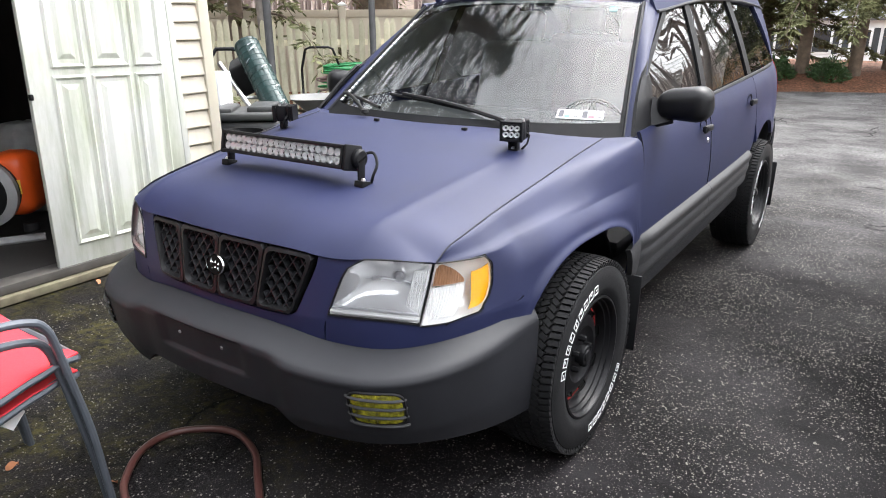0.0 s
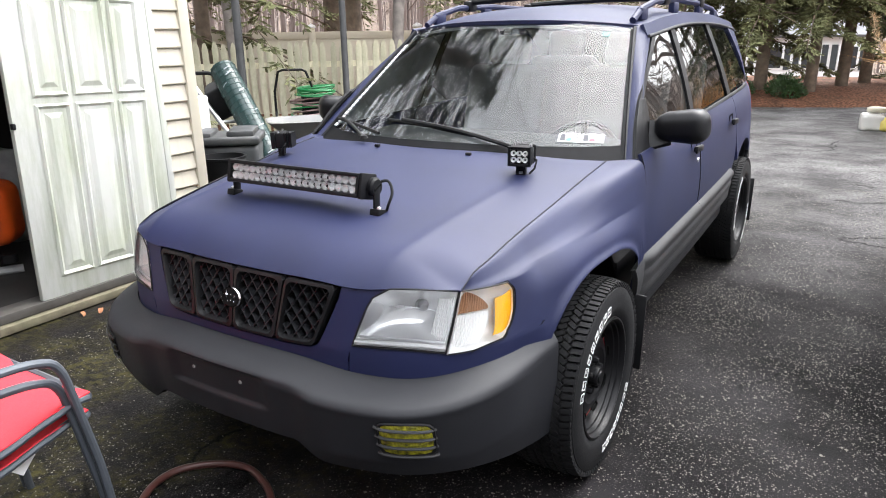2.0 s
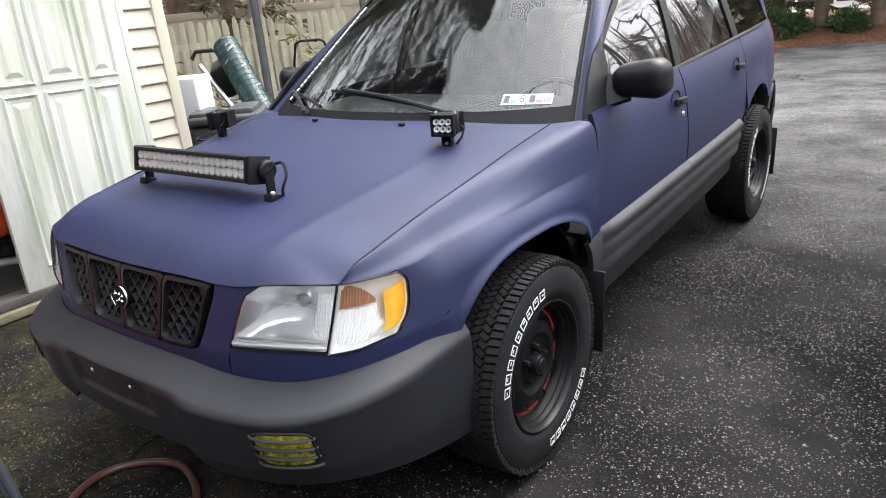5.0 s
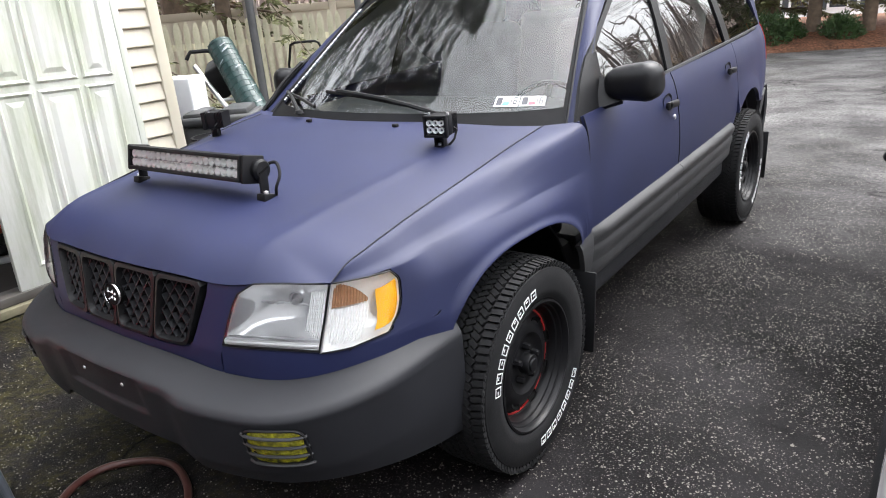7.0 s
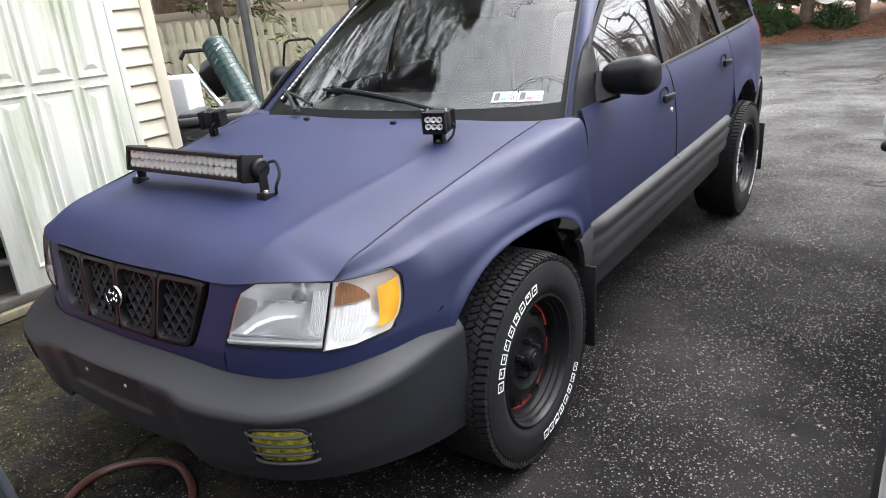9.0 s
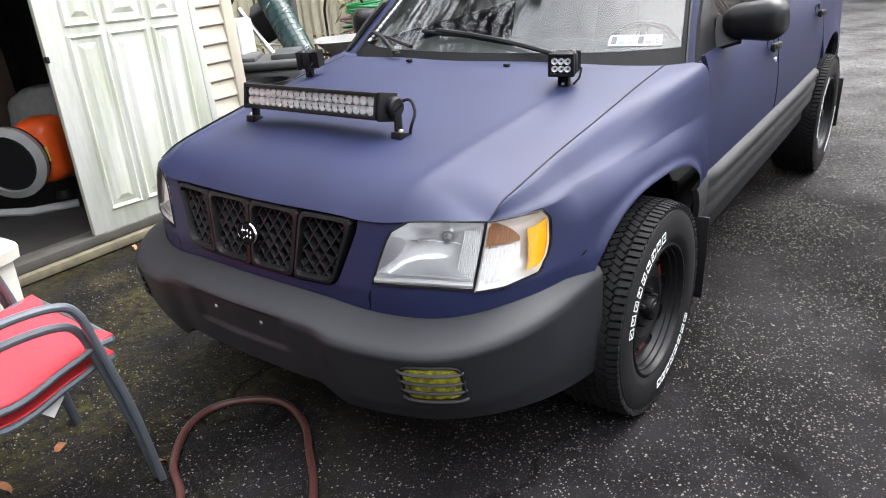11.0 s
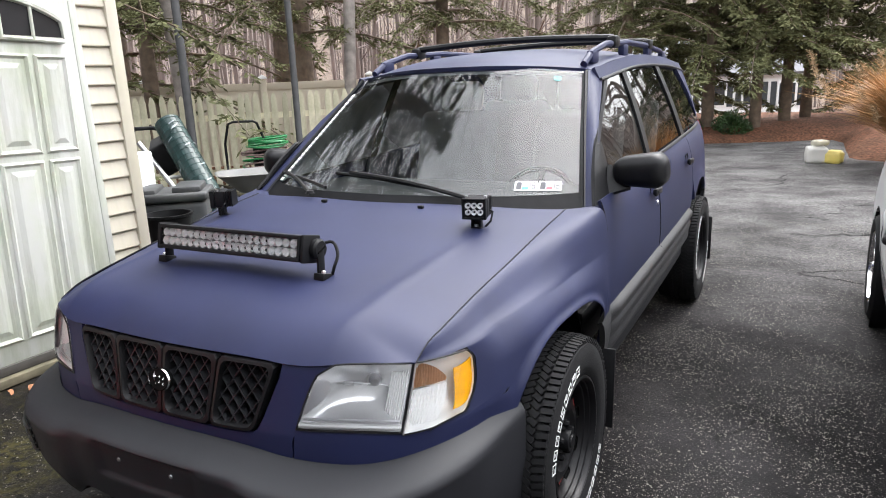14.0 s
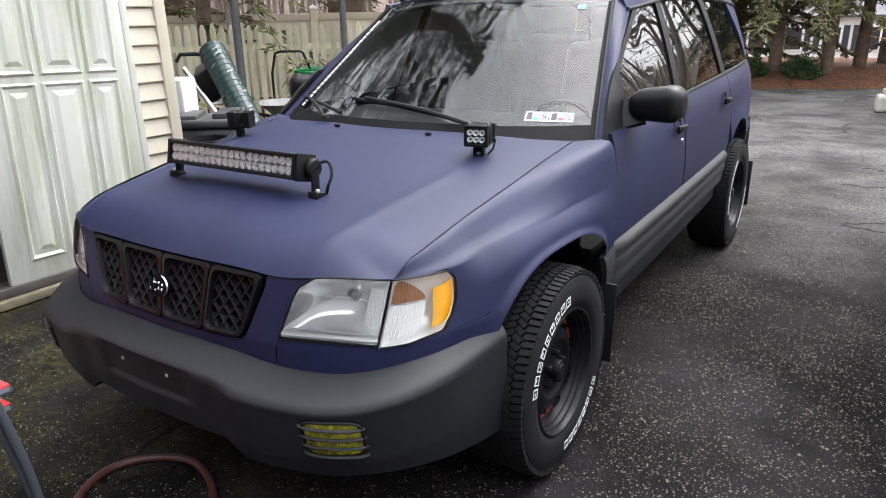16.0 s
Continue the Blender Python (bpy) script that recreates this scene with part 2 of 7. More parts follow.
def s_of_y(y):
    return min((r for r in _tab if r[0] > 0.2), key=lambda r: abs(r[2] - y))[0]


def front_pt(s, z, off=0.0, side=1):
    """The skin of nose and fender at plan position s and height z, pushed outwards by off."""
    x, y = plan(s)
    a, b = plan(max(s - 0.01, 0)), plan(min(s + 0.01, 1))
    t = Vector((b[0] - a[0], b[1] - a[1])).normalized()
    nx, ny = t.y, -t.x
    back_lean = lin(0.20, 0.03, step(0.45, 0.8, s)) * (z - 0.69)
    if z < 0.69:
        back_lean = 0.10 * (0.69 - z) * step(0.7, 1, s)
    o = off - back_lean
    return Vector((side * (x + nx * o), y + ny * o, z))


HOODC = hermite([-0.72, -0.45, -0.20, 0.10, 0.34], [0.944, 0.980, 1.007, 1.034, 1.054])
SEAM = hermite([0, 0.06, 0.14, 0.3, 0.55, 0.8, 1.0], [(0.674, -0.522, 0.860), (0.675, -0.468, 0.886), (0.681, -0.40, 0.902), (0.687, -0.24, 0.930), (0.700, 0.02, 0.968), (0.709, 0.28, 1.004), (0.713, 0.485, 1.025)])
LIP_PTS = [(0, -0.686, 0.876), (0.15, -0.682, 0.876), (0.28, -0.672, 0.874), (0.335, -0.666, 0.871), (0.375, -0.661, 0.867), (0.41, -0.655, 0.865), (0.45, -0.646, 0.865), (0.49, -0.634, 0.868), (0.53, -0.617, 0.8705), (0.60, -0.581, 0.870), (0.674, -0.522, 0.860)]
LIP = hermite([p[0] / 0.674 for p in LIP_PTS], LIP_PTS)


def hood_pt(u, v):
    """u across from the middle to the seam (0 to 1), v from the lip to the windscreen."""
    lx, ly, lz = LIP(u)
    sx, sy, sz = SEAM(v)
    rear = lin(0.335, 0.485, u * u)
    y = lin(ly, rear, v)
    x = u * lin(lx / max(u, 1e-6), sx, step(0, 0.2, v)) if u > 1e-6 else 0.0

    def base(yy):
        k = min(max((yy + 0.522) / (0.485 + 0.522), 0), 1)
        crest = HOODC(min(max(yy - 0.08 * u * u, -0.72), 0.34))
        uc = (0.500 + 0.07 * (yy + 0.40)) / SEAM(k)[0]
        ridge = 0.0028 * math.exp(-(((u - uc) / 0.030) ** 2)) * step(-0.70, -0.45, yy) * (1 - step(-0.02, 0.16, yy))
        if u < uc:
            return crest - 0.022 * (u / uc) ** 2.2 + ridge
        f = (u - uc) / (1 - uc)
        return lin(crest - 0.022, SEAM(k)[2], f - 0.30 * f * (1 - f)) + ridge
    d = y - ly
    L = lin(0.22, 0.16, u)
    drop = base(ly) - lz
    z = base(y) - (drop * (1 - d / L) ** 3.0 if d < L else 0.0)
    return Vector((x, y, z))


def hood_z(x, y):
    """The height of the hood at a place."""
    best = min((hood_pt(i / 20, j / 40) for i in range(21) for j in range(41)), key=lambda p: (p.x - abs(x)) ** 2 + (p.y - y) ** 2)
    return best.z


def mirror_u(fn):
    return lambda u, v: (lambda p: Vector((math.copysign(1, u - 0.5) * p.x, p.y, p.z)))(fn(abs(2 * u - 1), v))


bm = sheet(mirror_u(lambda u, v: hood_pt(u, v * v * 0.6 + v * 0.4)), 128, 64, (0, -2, 9))
part("hood", bm, M_PAINT, car, thick=0.006)

Z_CR = hermite([0.0, 0.05, 0.15, 0.25, 0.45, 0.7, 1.0], [0.860, 0.853, 0.853, 0.858, 0.865, 0.869, 0.874])
S_HC, S_AR, S_DR = s_of_x(0.674), s_of_y(-0.235), s_of_y(0.525)
Z_BT = hermite([0, 0.25, 0.40, 0.55, 0.72, 1], [0.655, 0.650, 0.632, 0.628, 0.645, 0.660])


def gap_y(z):
    """The slightly leaning shut line between fender and front door."""
    return lin(0.530, 0.548, step(0.62, 0.78, z)) + 0.042 * step(0.80, 1.06, z)


def to_gap(p):
    """Shears the rear end of the fender onto the door's shut line."""
    k = step(0.20, 0.530, p.y) * min(max((abs(p.x) - 0.713) / 0.100, 0), 1)
    return Vector((p.x, p.y + (gap_y(p.z) - 0.530) * k, p.z))


# cross-section of the fender's upper side from the flare's shoulder in to the hood seam, as shares of width and height
BLISTER = hermite([0, 0.10, 0.25, 0.42, 0.60, 0.78, 0.91, 1], [(0, 0), (0.085, 0.085), (0.25, 0.20), (0.42, 0.35), (0.60, 0.59), (0.79, 0.85), (0.92, 0.965), (1, 1)])
DOOREND = hermite([0, 0.10, 0.25, 0.42, 0.60, 0.78, 0.91, 1], [(0, 0), (0.02, 0.17), (0.055, 0.44), (0.11, 0.74), (0.23, 0.95), (0.52, 1.005), (0.80, 1.003), (1, 1)])


def shoulder(y, z, top):
    """How far the flare's shoulder turns in just below its crest."""
    t = min(max((z - (top - 0.080)) / 0.080, 0), 1)
    return 0.028 * t * t * step(-0.38, -0.24, y) * (1 - 0.9 * step(0.18, 0.53, y))


def fender_top(side, s_at):
    def f(k, v):
        s = s_at(k)
        u = (s - S_HC) / (S_DR - S_HC)
        top = Z_CR(u)
        yy = plan(s)[1]
        lo = front_pt(s, top, 0.010 * step(-0.42, -0.28, yy) - shoulder(yy, top, top), side)
        hx, hy, hz = SEAM(u)
        hi = Vector((side * (hx + 0.003), hy, hz))
        e = step(0.45, 1.0, u)
        fx, fz = lin(BLISTER(v), DOOREND(v), e)
        p = Vector((lin(lo.x, hi.x, fx), lin(lo.y, hi.y, v), lin(lo.z, hi.z, fz)))
        return to_gap(p)
    return f


def arch_z(y, cy, r=0.425, cz=0.392):
    d = r * r - (y - cy) ** 2
    return cz + math.sqrt(d) if d > 0 else 0.0


def front_arch_z(y):
    """The flat-topped front wheel arch."""
    d = abs(y - 0.095) / 0.40
    return 0.40 + 0.388 * (1 - d ** 2.6) ** (1 / 2.6) if d < 1 else 0.0


# outline of the headlamp in plan position and height
L_LEFT = hermite([0.0, 0.5, 0.80, 0.93, 1.0], [0.229, 0.2445, 0.2565, 0.267, 0.286])
L_TOP = hermite([0.255, 0.289, 0.332, 0.398], [0.860, 0.8695, 0.870, 0.856])
L_BOT = hermite([0.229, 0.321, 0.372], [0.710, 0.709, 0.697])
L_OUT = hermite([0.693, 0.698, 0.720, 0.7575, 0.798, 0.830, 0.850], [0.412, 0.444, 0.4710, 0.4880, 0.4936, 0.4936, 0.484])


def l_div(z):
    """Plan position of the slanted wall between headlamp and marker lamp."""
    return lin(0.369, 0.398, (z - 0.697) / 0.159)


def head_sz(u, v):
    left = L_LEFT(v)
    zz = lin(0.703, 0.858, v)
    s = lin(left, l_div(zz) - 0.002, u)
    return s, lin(L_BOT(s), L_TOP(s), v)


def mark_sz(u, v):
    z = lin(0.693, lin(0.856, 0.849, u), v)
    s = lin(l_div(z) + 0.002, L_OUT(z), u)
    return s, z


def trace(pts):
    """A smooth run through plan positions and heights, from 0 to 1."""
    d = [0.0]
    for a, b in zip(pts, pts[1:]):
        d.append(d[-1] + math.dist(a, b))
    return hermite([q / d[-1] for q in d], pts)


def fender_low(side):
    """Fender side from the lamp's outer edge back to the door, down to the wheel arch."""
    def f(u, v):
        z0 = lin(0.612, 0.856, v)
        for _ in range(12):
            start = lin(0.405, L_OUT(max(z0, 0.693)) + 0.0035, step(0.675, 0.700, z0))
            z0 = lin(Z_BT(min(start / S_AR, 1)) - 0.025, Z_CR((start - S_HC) / (S_DR - S_HC)), v)
        s = lin(start, S_DR, u ** 1.3)
        x, y = plan(s)
        top = Z_CR((s - S_HC) / (S_DR - S_HC))
        low = max(lin(Z_BT(min(s / S_AR, 1)) - 0.025, 0.45, step(-0.27, -0.20, y)), front_arch_z(y))
        flare = 0.016 * math.exp(-(((v) / 0.18) ** 2)) * step(-0.34, -0.15, y) * (1 - step(0.40, 0.52, y))
        bow = 0.006 * math.sin(math.pi * v) * step(-0.3, 0, y)
        z = lin(low, top, v)
        swell = 0.010 * step(-0.42, -0.28, y)
        return to_gap(front_pt(s, z, flare + bow + swell - shoulder(y, z, top), side))
    return f


S_LAMP = 0.45
for _ in range(12):
    S_LAMP = L_OUT(max(Z_CR((S_LAMP - S_HC) / (S_DR - S_HC)), 0.693)) + 0.0035
zbt = lambda s: Z_BT(min(s / S_AR, 1)) - 0.03
PANEL_IN = hermite([k / 5 for k in range(6)], [(0.2265, 0.706), (0.27, 0.706), (0.321, 0.705), (0.369, 0.693), (0.390, 0.689), (0.407, 0.689)])
PANEL_OUT = hermite([k / 5 for k in range(6)], [(0.2200, zbt(0.22)), (0.27, zbt(0.27)), (0.321, zbt(0.321)), (0.369, zbt(0.369)), (0.390, zbt(0.39)), (0.407, zbt(0.407))])
for side in (1, -1):
    out = (side * 5, -3, 2)
    bm = sheet(fender_top(side, lambda k: lin(S_HC, S_LAMP, k)), 40, 36, (side * 3, -1, 6))
    sheet(fender_top(side, lambda k: lin(S_LAMP, S_DR, k ** 1.3)), 80, 36, (side * 3, -1, 6), bm)
    sheet(fender_low(side), 80, 40, out, bm)
    bmesh.ops.remove_doubles(bm, verts=list(bm.verts), dist=3e-4)
    part("fender", bm, M_PAINT, car, auto=60)
    part("headlamp_panel", sheet(lambda u, v: front_pt(*lin(PANEL_OUT(u), PANEL_IN(u), v), 0.0, side), 66, 5, out), M_PAINT, car, thick=0.01)


def nose_sx(sx, z, off=0.0):
    """Nose skin at signed distance sx from the middle."""
    s = s_of_x_fine(abs(sx))
    p = front_pt(s, z, off)
    return Vector((math.copysign(p.x, sx) if abs(sx) > 1e-6 else 0.0, p.y, p.z))


_xs = [r[1] for r in _tab if r[2] < -0.4]
_ss = [r[0] for r in _tab if r[2] < -0.4]


def s_of_x_fine(x):
    return float(np.interp(x, _xs, _ss))


# painted nose: one panel round the bottom and sides of the grille
NOSE_IN = hermite([0, 0.05, 0.12, 0.24, 0.36, 0.42, 0.47, 0.55, 0.75, 1.0], [(0.386, 0.874), (0.380, 0.838), (0.371, 0.815), (0.348, 0.765), (0.324, 0.713), (0.312, 0.694), (0.290, 0.684), (0.232, 0.680), (0.11, 0.679), (0, 0.679)])
def lamp_edge(z):
    """Distance from the middle at which the headlamp begins."""
    return float(plan(L_LEFT(min(max((z - 0.703) / 0.155, 0), 1)))[0]) - 0.001


NOSE_OUT = hermite([0, 0.05, 0.12, 0.24, 0.36, 0.42, 0.47, 0.55, 0.75, 1.0], [(lamp_edge(0.874), 0.874), (lamp_edge(0.838), 0.838), (lamp_edge(0.808), 0.808), (lamp_edge(0.765), 0.765), (lamp_edge(0.708), 0.708), (0.4065, 0.668), (0.402, 0.630), (0.24, 0.622), (0.11, 0.622), (0, 0.622)])


def nose_fn(u, v):
    w = 2 * u - 1
    x, z = lin(NOSE_OUT(1 - abs(w)), NOSE_IN(1 - abs(w)), v)
    return nose_sx(math.copysign(x, w), z, -0.008 * step(0.856, 0.872, z))


part("nose_panel", sheet(nose_fn, 120, 8, (0, -6, 2)), M_PAINT, car, thick=0.008)

# grille: a moulded black frame with four rounded bays and a deep diagonal lattice
def cell_xz(c, p, q):
    """Place in bay c (0 to 3); p across and q up, from -1 to 1."""
    tops, bots = (-0.374, -0.196, 0.0, 0.196, 0.374), (-0.304, -0.166, 0.0, 0.166, 0.304)
    a, b = (p + 1) / 2, (q + 1) / 2
    xt, xb = lin(tops[c], tops[c + 1], a), lin(bots[c], bots[c + 1], a)
    x = lin(xb, xt, b)
    zt = 0.871 - 0.006 * (xt / 0.37) ** 2
    zb = 0.684 + 0.004 * (xb / 0.3) ** 2
    return x, lin(zb, zt, b)


def around(t, n):
    """A rounded square of unit half size."""
    c, s = math.cos(t), math.sin(t)
    r = (abs(c) ** n + abs(s) ** n) ** (-1 / n)
    return r * c, r * s


# near-black backing sheet: the shade behind the lattice is in its colour
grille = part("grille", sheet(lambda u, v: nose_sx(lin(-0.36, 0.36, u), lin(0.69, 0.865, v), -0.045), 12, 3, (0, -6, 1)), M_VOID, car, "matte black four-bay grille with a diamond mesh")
for c in range(4):
    bm = bmesh.new()
    rings = []
    for k in range(48):
        t = 2 * math.pi * (k + 0.5) / 48
        outer = 30 if c in (1, 2) else 14
        ring = []
        for kx, kz, n, off in ((1.0, 1.0, outer, -0.030), (0.985, 0.99, outer, 0.000), (0.965, 0.975, outer, 0.007), (0.86, 0.885, 9, 0.009), (0.84, 0.87, 8, 0.004), (0.825, 0.855, 8, -0.008), (0.815, 0.85, 8, -0.036)):
            p, q = around(t, n)
            x, z = cell_xz(c, p * kx, q * kz)
            ring.append(bm.verts.new(nose_sx(x, z, off)))
        rings.append(ring)
    for a, b in zip(rings, rings[1:] + rings[:1]):
        for k in range(6):
            bm.faces.new((a[k], b[k], b[k + 1], a[k + 1]))
    bmesh.ops.recalc_face_normals(bm, faces=list(bm.faces))
    part("bay_frame", bm, M_BLACK, grille)
for direction in (1, -1):
    bm = bmesh.new()
    for k in range(-12, 34):
        run = []
        for i in range(41):
            z = lin(0.690, 0.868, i / 40)
            x = -0.62 + k * 0.038 + direction * (z - 0.69) * 0.80 + (0.0 if direction > 0 else 0.19)
            if abs(x) < lin(0.292, 0.362, (z - 0.69) / 0.18):
                run.append((x, z))
        if len(run) > 3:
            for a, b in zip(run[::5], run[5::5] + [run[-1]]):
                if math.dist(a, b) > 0.004:
                    q = [nose_sx(a[0] - 0.0016, a[1], -0.006), nose_sx(a[0] + 0.0016, a[1], -0.006), nose_sx(b[0] + 0.0016, b[1], -0.006), nose_sx(b[0] - 0.0016, b[1], -0.006)]
                    r = [nose_sx(a[0] - 0.0022, a[1], -0.030), nose_sx(a[0] + 0.0022, a[1], -0.030), nose_sx(b[0] + 0.0022, b[1], -0.030), nose_sx(b[0] - 0.0022, b[1], -0.030)]
                    q, r = [bm.verts.new(p) for p in q], [bm.verts.new(p) for p in r]
                    bm.faces.new(q)
                    for m in range(4):
                        bm.faces.new((q[m], q[(m + 1) % 4], r[(m + 1) % 4], r[m]))
    bmesh.ops.recalc_face_normals(bm, faces=list(bm.faces))
    part("lattice", bm, M_BUMPER, grille, smooth=False)
# badge: a chromed oval ring with plain star shapes on a dark field
badge = part("badge", lathe([(0.0, 0.004), (0.040, 0.004), (0.044, 0.0), (0.044, -0.012), (0, -0.012)], 40, "y"), M_VOID, grille, "oval chrome badge on a black field")
badge.matrix_basis = Matrix.Translation(nose_sx(0, 0.780, 0.014)) @ pose(0, 0, 0, -12, 0, 0) @ Matrix.Diagonal((0.88, -1, 0.70, 1))
bm = lathe([(0.0405, 0.0), (0.0425, 0.004), (0.0450, 0.0), (0.0425, -0.004)], 40, "y", close=True)
for k, (ax, az, r) in enumerate([(-0.018, 0.010, 0.019), (0.006, 0.012, 0.009), (0.022, 0.006, 0.009), (0.006, -0.010, 0.009), (0.021, -0.014, 0.009), (-0.009, -0.018, 0.008)]):
    tips = [((r if q % 2 == 0 else r * 0.22) * math.cos(q * math.pi / 4), (r if q % 2 == 0 else r * 0.22) * math.sin(q * math.pi / 4)) for q in range(8)]
    lo_, mid_ = [bm.verts.new((ax + a, 0.004, az + b)) for a, b in tips], bm.verts.new((ax, 0.0085, az))
    for q in range(8):
        bm.faces.new((lo_[q], lo_[(q + 1) % 8], mid_))
part("badge_ring", bm, M_CHROME, badge)

# headlamps
M_AMBERGLINT = mat("painted_amber_reflection", (0.45, 0.24, 0.13), 0.25, 0, 0.1, 60, 0.4, 250)
for side in (1, -1):
    out = (side * 4, -6, 2)

    def on_lamp(sz, off, side=side):
        return front_pt(sz[0], sz[1], off, side)
    lampo = part("headlight", sheet(lambda u, v: on_lamp(head_sz(lin(0.01, 0.99, u), lin(0.01, 0.99, v)), lin(-0.002, -0.070, (1 - abs(2 * u - 1) ** 3.0) * (1 - abs(2 * v - 1) ** 2.2))), 48, 32, out), M_BOWL, car, "clear headlight with a bright reflector and chrome sill")
    lo = part("lens", sheet(lambda u, v: on_lamp(head_sz(u, v), 0.005 + 0.008 * (1 - abs(2 * u - 1) ** 4) * (1 - abs(2 * v - 1) ** 4)), 24, 14, out), M_LENS, lampo, "clear lens")
    lo.visible_shadow = False
    part("inner_bezel", sheet(lambda u, v: on_lamp(head_sz(lin(0.015, 0.17, u), lin(0.04, 0.96, v)), lin(-0.003, -0.05, u)), 6, 12, out), M_SATIN, lampo, "grey inner bezel")
    part("outer_flute", sheet(lambda u, v: on_lamp(head_sz(lin(0.82, 0.985, u), lin(0.10, 0.97, v)), lin(-0.036, -0.004, u) + 0.002 * math.sin(u * 50)), 44, 10, out), M_REFLECT, lampo, "ribbed grey reflector edge")
    part("sill_flute", tube([on_lamp(head_sz(lin(0.01, 0.99, k / 16), 0.075), -0.002) for k in range(17)], 0.0065, sides=8), M_REFLECT, lampo)
    part("sill_step", tube([on_lamp(head_sz(lin(0.03, 0.98, k / 16), 0.145), -0.008) for k in range(17)], 0.003, sides=6), M_SATIN, lampo)
    part("reflector_seam", tube([on_lamp(head_sz(lin(0.20, 0.97, k / 12), 0.57 - 0.03 * k / 12), lin(-0.056, -0.030, step(0.7, 1.0, k / 12))) for k in range(13)], 0.0016, sides=5), M_SATIN, lampo)
    for u0, v0 in ((0.30, 0.58), (0.42, 0.57)):
        part("reflector_step", sheet(lambda u, v: on_lamp(head_sz(u0 + 0.10 * u, v0 - 0.055 * v * (1 - 0.4 * u)), -0.0605 + 0.006 * v), 4, 3, out), M_SATIN, lampo)
    bs = head_sz(0.66, 0.60)
    bowl = front_pt(*bs, -0.064, side)
    d = (front_pt(*bs, 0.1, side) - bowl).normalized()
    bulb = part("bulb", lathe([(0.021, 0.0), (0.019, 0.004), (0.014, 0.003), (0.0115, 0.008), (0.010, 0.018), (0.0, 0.021)], 20, "z"), M_SATIN, lampo, "bulb in a bright metal shade")
    bulb.matrix_basis = Matrix.Translation(bowl) @ Vector(d).to_track_quat("Z", "Y").to_matrix().to_4x4()
    part("divider", sheet(lambda u, v: (lambda z: front_pt(l_div(z), z, lin(0.006, -0.06, u), side))(lin(0.695, 0.856, v)), 3, 8, (side * 0.3, -2, 0.8)), M_SATIN, lampo, thick=0.004)
    # marker lamp: clear part with a ribbed strip painted as amber reflection, amber outer part
    marker = part("marker_lamp", sheet(lambda u, v: on_lamp(mark_sz(u, v), lin(-0.002, -0.038, (1 - abs(2 * u - 1) ** 4) * (1 - abs(2 * v - 1) ** 4))), 20, 16, out), M_REFLECT, car, "corner lamp with clear and amber sections")
    lo = part("clear_lens", sheet(lambda u, v: on_lamp(mark_sz(u, v), 0.006), 24, 14, out), M_LENS, marker)
    lo.visible_shadow = False
    part("amber_reflection", sheet(lambda u, v: on_lamp(mark_sz(lin(0.05, 0.56, u), lin(0.60, 0.95 - 0.30 * u ** 2, v)), -0.012 + 0.0025 * math.sin(u * 75)), 60, 4, out), M_AMBERGLINT, marker, "ribbed brown-orange strip painted as the amber's reflection")
    part("lower_flute", sheet(lambda u, v: on_lamp(mark_sz(lin(0.05, 0.58, u), lin(0.06, 0.57, v)), -0.014 + 0.0025 * math.sin(u * 75)), 60, 4, out), M_REFLECT, marker)
    part("amber_lens", sheet(lambda u, v: on_lamp(mark_sz(lin(0.65 + 0.10 * (1 - v) ** 2, 0.975, u), lin(0.15 + 0.06 * u, 0.76 + 0.08 * u, v)), -0.004 + 0.006 * math.sin(math.pi * u)), 14, 12, out), M_AMBER, marker, "amber ribbed reflector", thick=0.004)
    rim_ = [head_sz(0, k / 8) for k in range(9)] + [head_sz(k / 10, 1.0) for k in range(1, 11)] + [mark_sz(k / 10, 1.0) for k in range(11)] + [mark_sz(1.0, 1 - k / 14) for k in range(1, 15)] + [mark_sz(1 - k / 6, 0.0) for k in range(1, 7)] + [head_sz(1 - k / 10, 0.0) for k in range(10)]
    part("lamp_gasket", tube([on_lamp(q, 0.003) for q in rim_], 0.0024, sides=5, closed=True), M_BLACK, lampo)

# front bumper
BOFF = hermite([0.33, 0.36, 0.42, 0.50, 0.58, 0.612, 0.624, 0.632, 0.644, 0.66], [0.052, 0.064, 0.076, 0.086, 0.094, 0.096, 0.091, 0.078, 0.044, 0.0])


def bumper_pt(s, v, side=1):
    x = plan(s)[0]
    top = Z_BT(min(s / S_AR, 1))
    outer = step(0.27, 0.36, x)
    low = lin(lin(0.430, 0.375, outer), 0.325, step(0.6, 1.0, s / S_AR))
    z = lin(low, top, v)
    zz = lin(0.33, 0.66, (z - 0.33) / (top - 0.33)) if z > 0.33 else 0.33
    wrap = lin(1.0, 0.25, step(0.50, 1.02, s / S_AR))
    o = BOFF(zz) * wrap + 0.016 * outer * (1 - step(0.55, 0.95, s / S_AR)) * step(0.36, 0.44, z) * (1 - step(0.60, 0.64, zz))
    o -= 0.010 * (1 - step(0.17, 0.20, x)) * step(0.50, 0.515, z) * (1 - step(0.60, 0.615, z))
    return front_pt(s, z, o + 0.004, side)


def bumper_fn(u, v):
    w = 2 * u - 1
    return bumper_pt(abs(w) * S_AR, v, 1 if w >= 0 else -1)


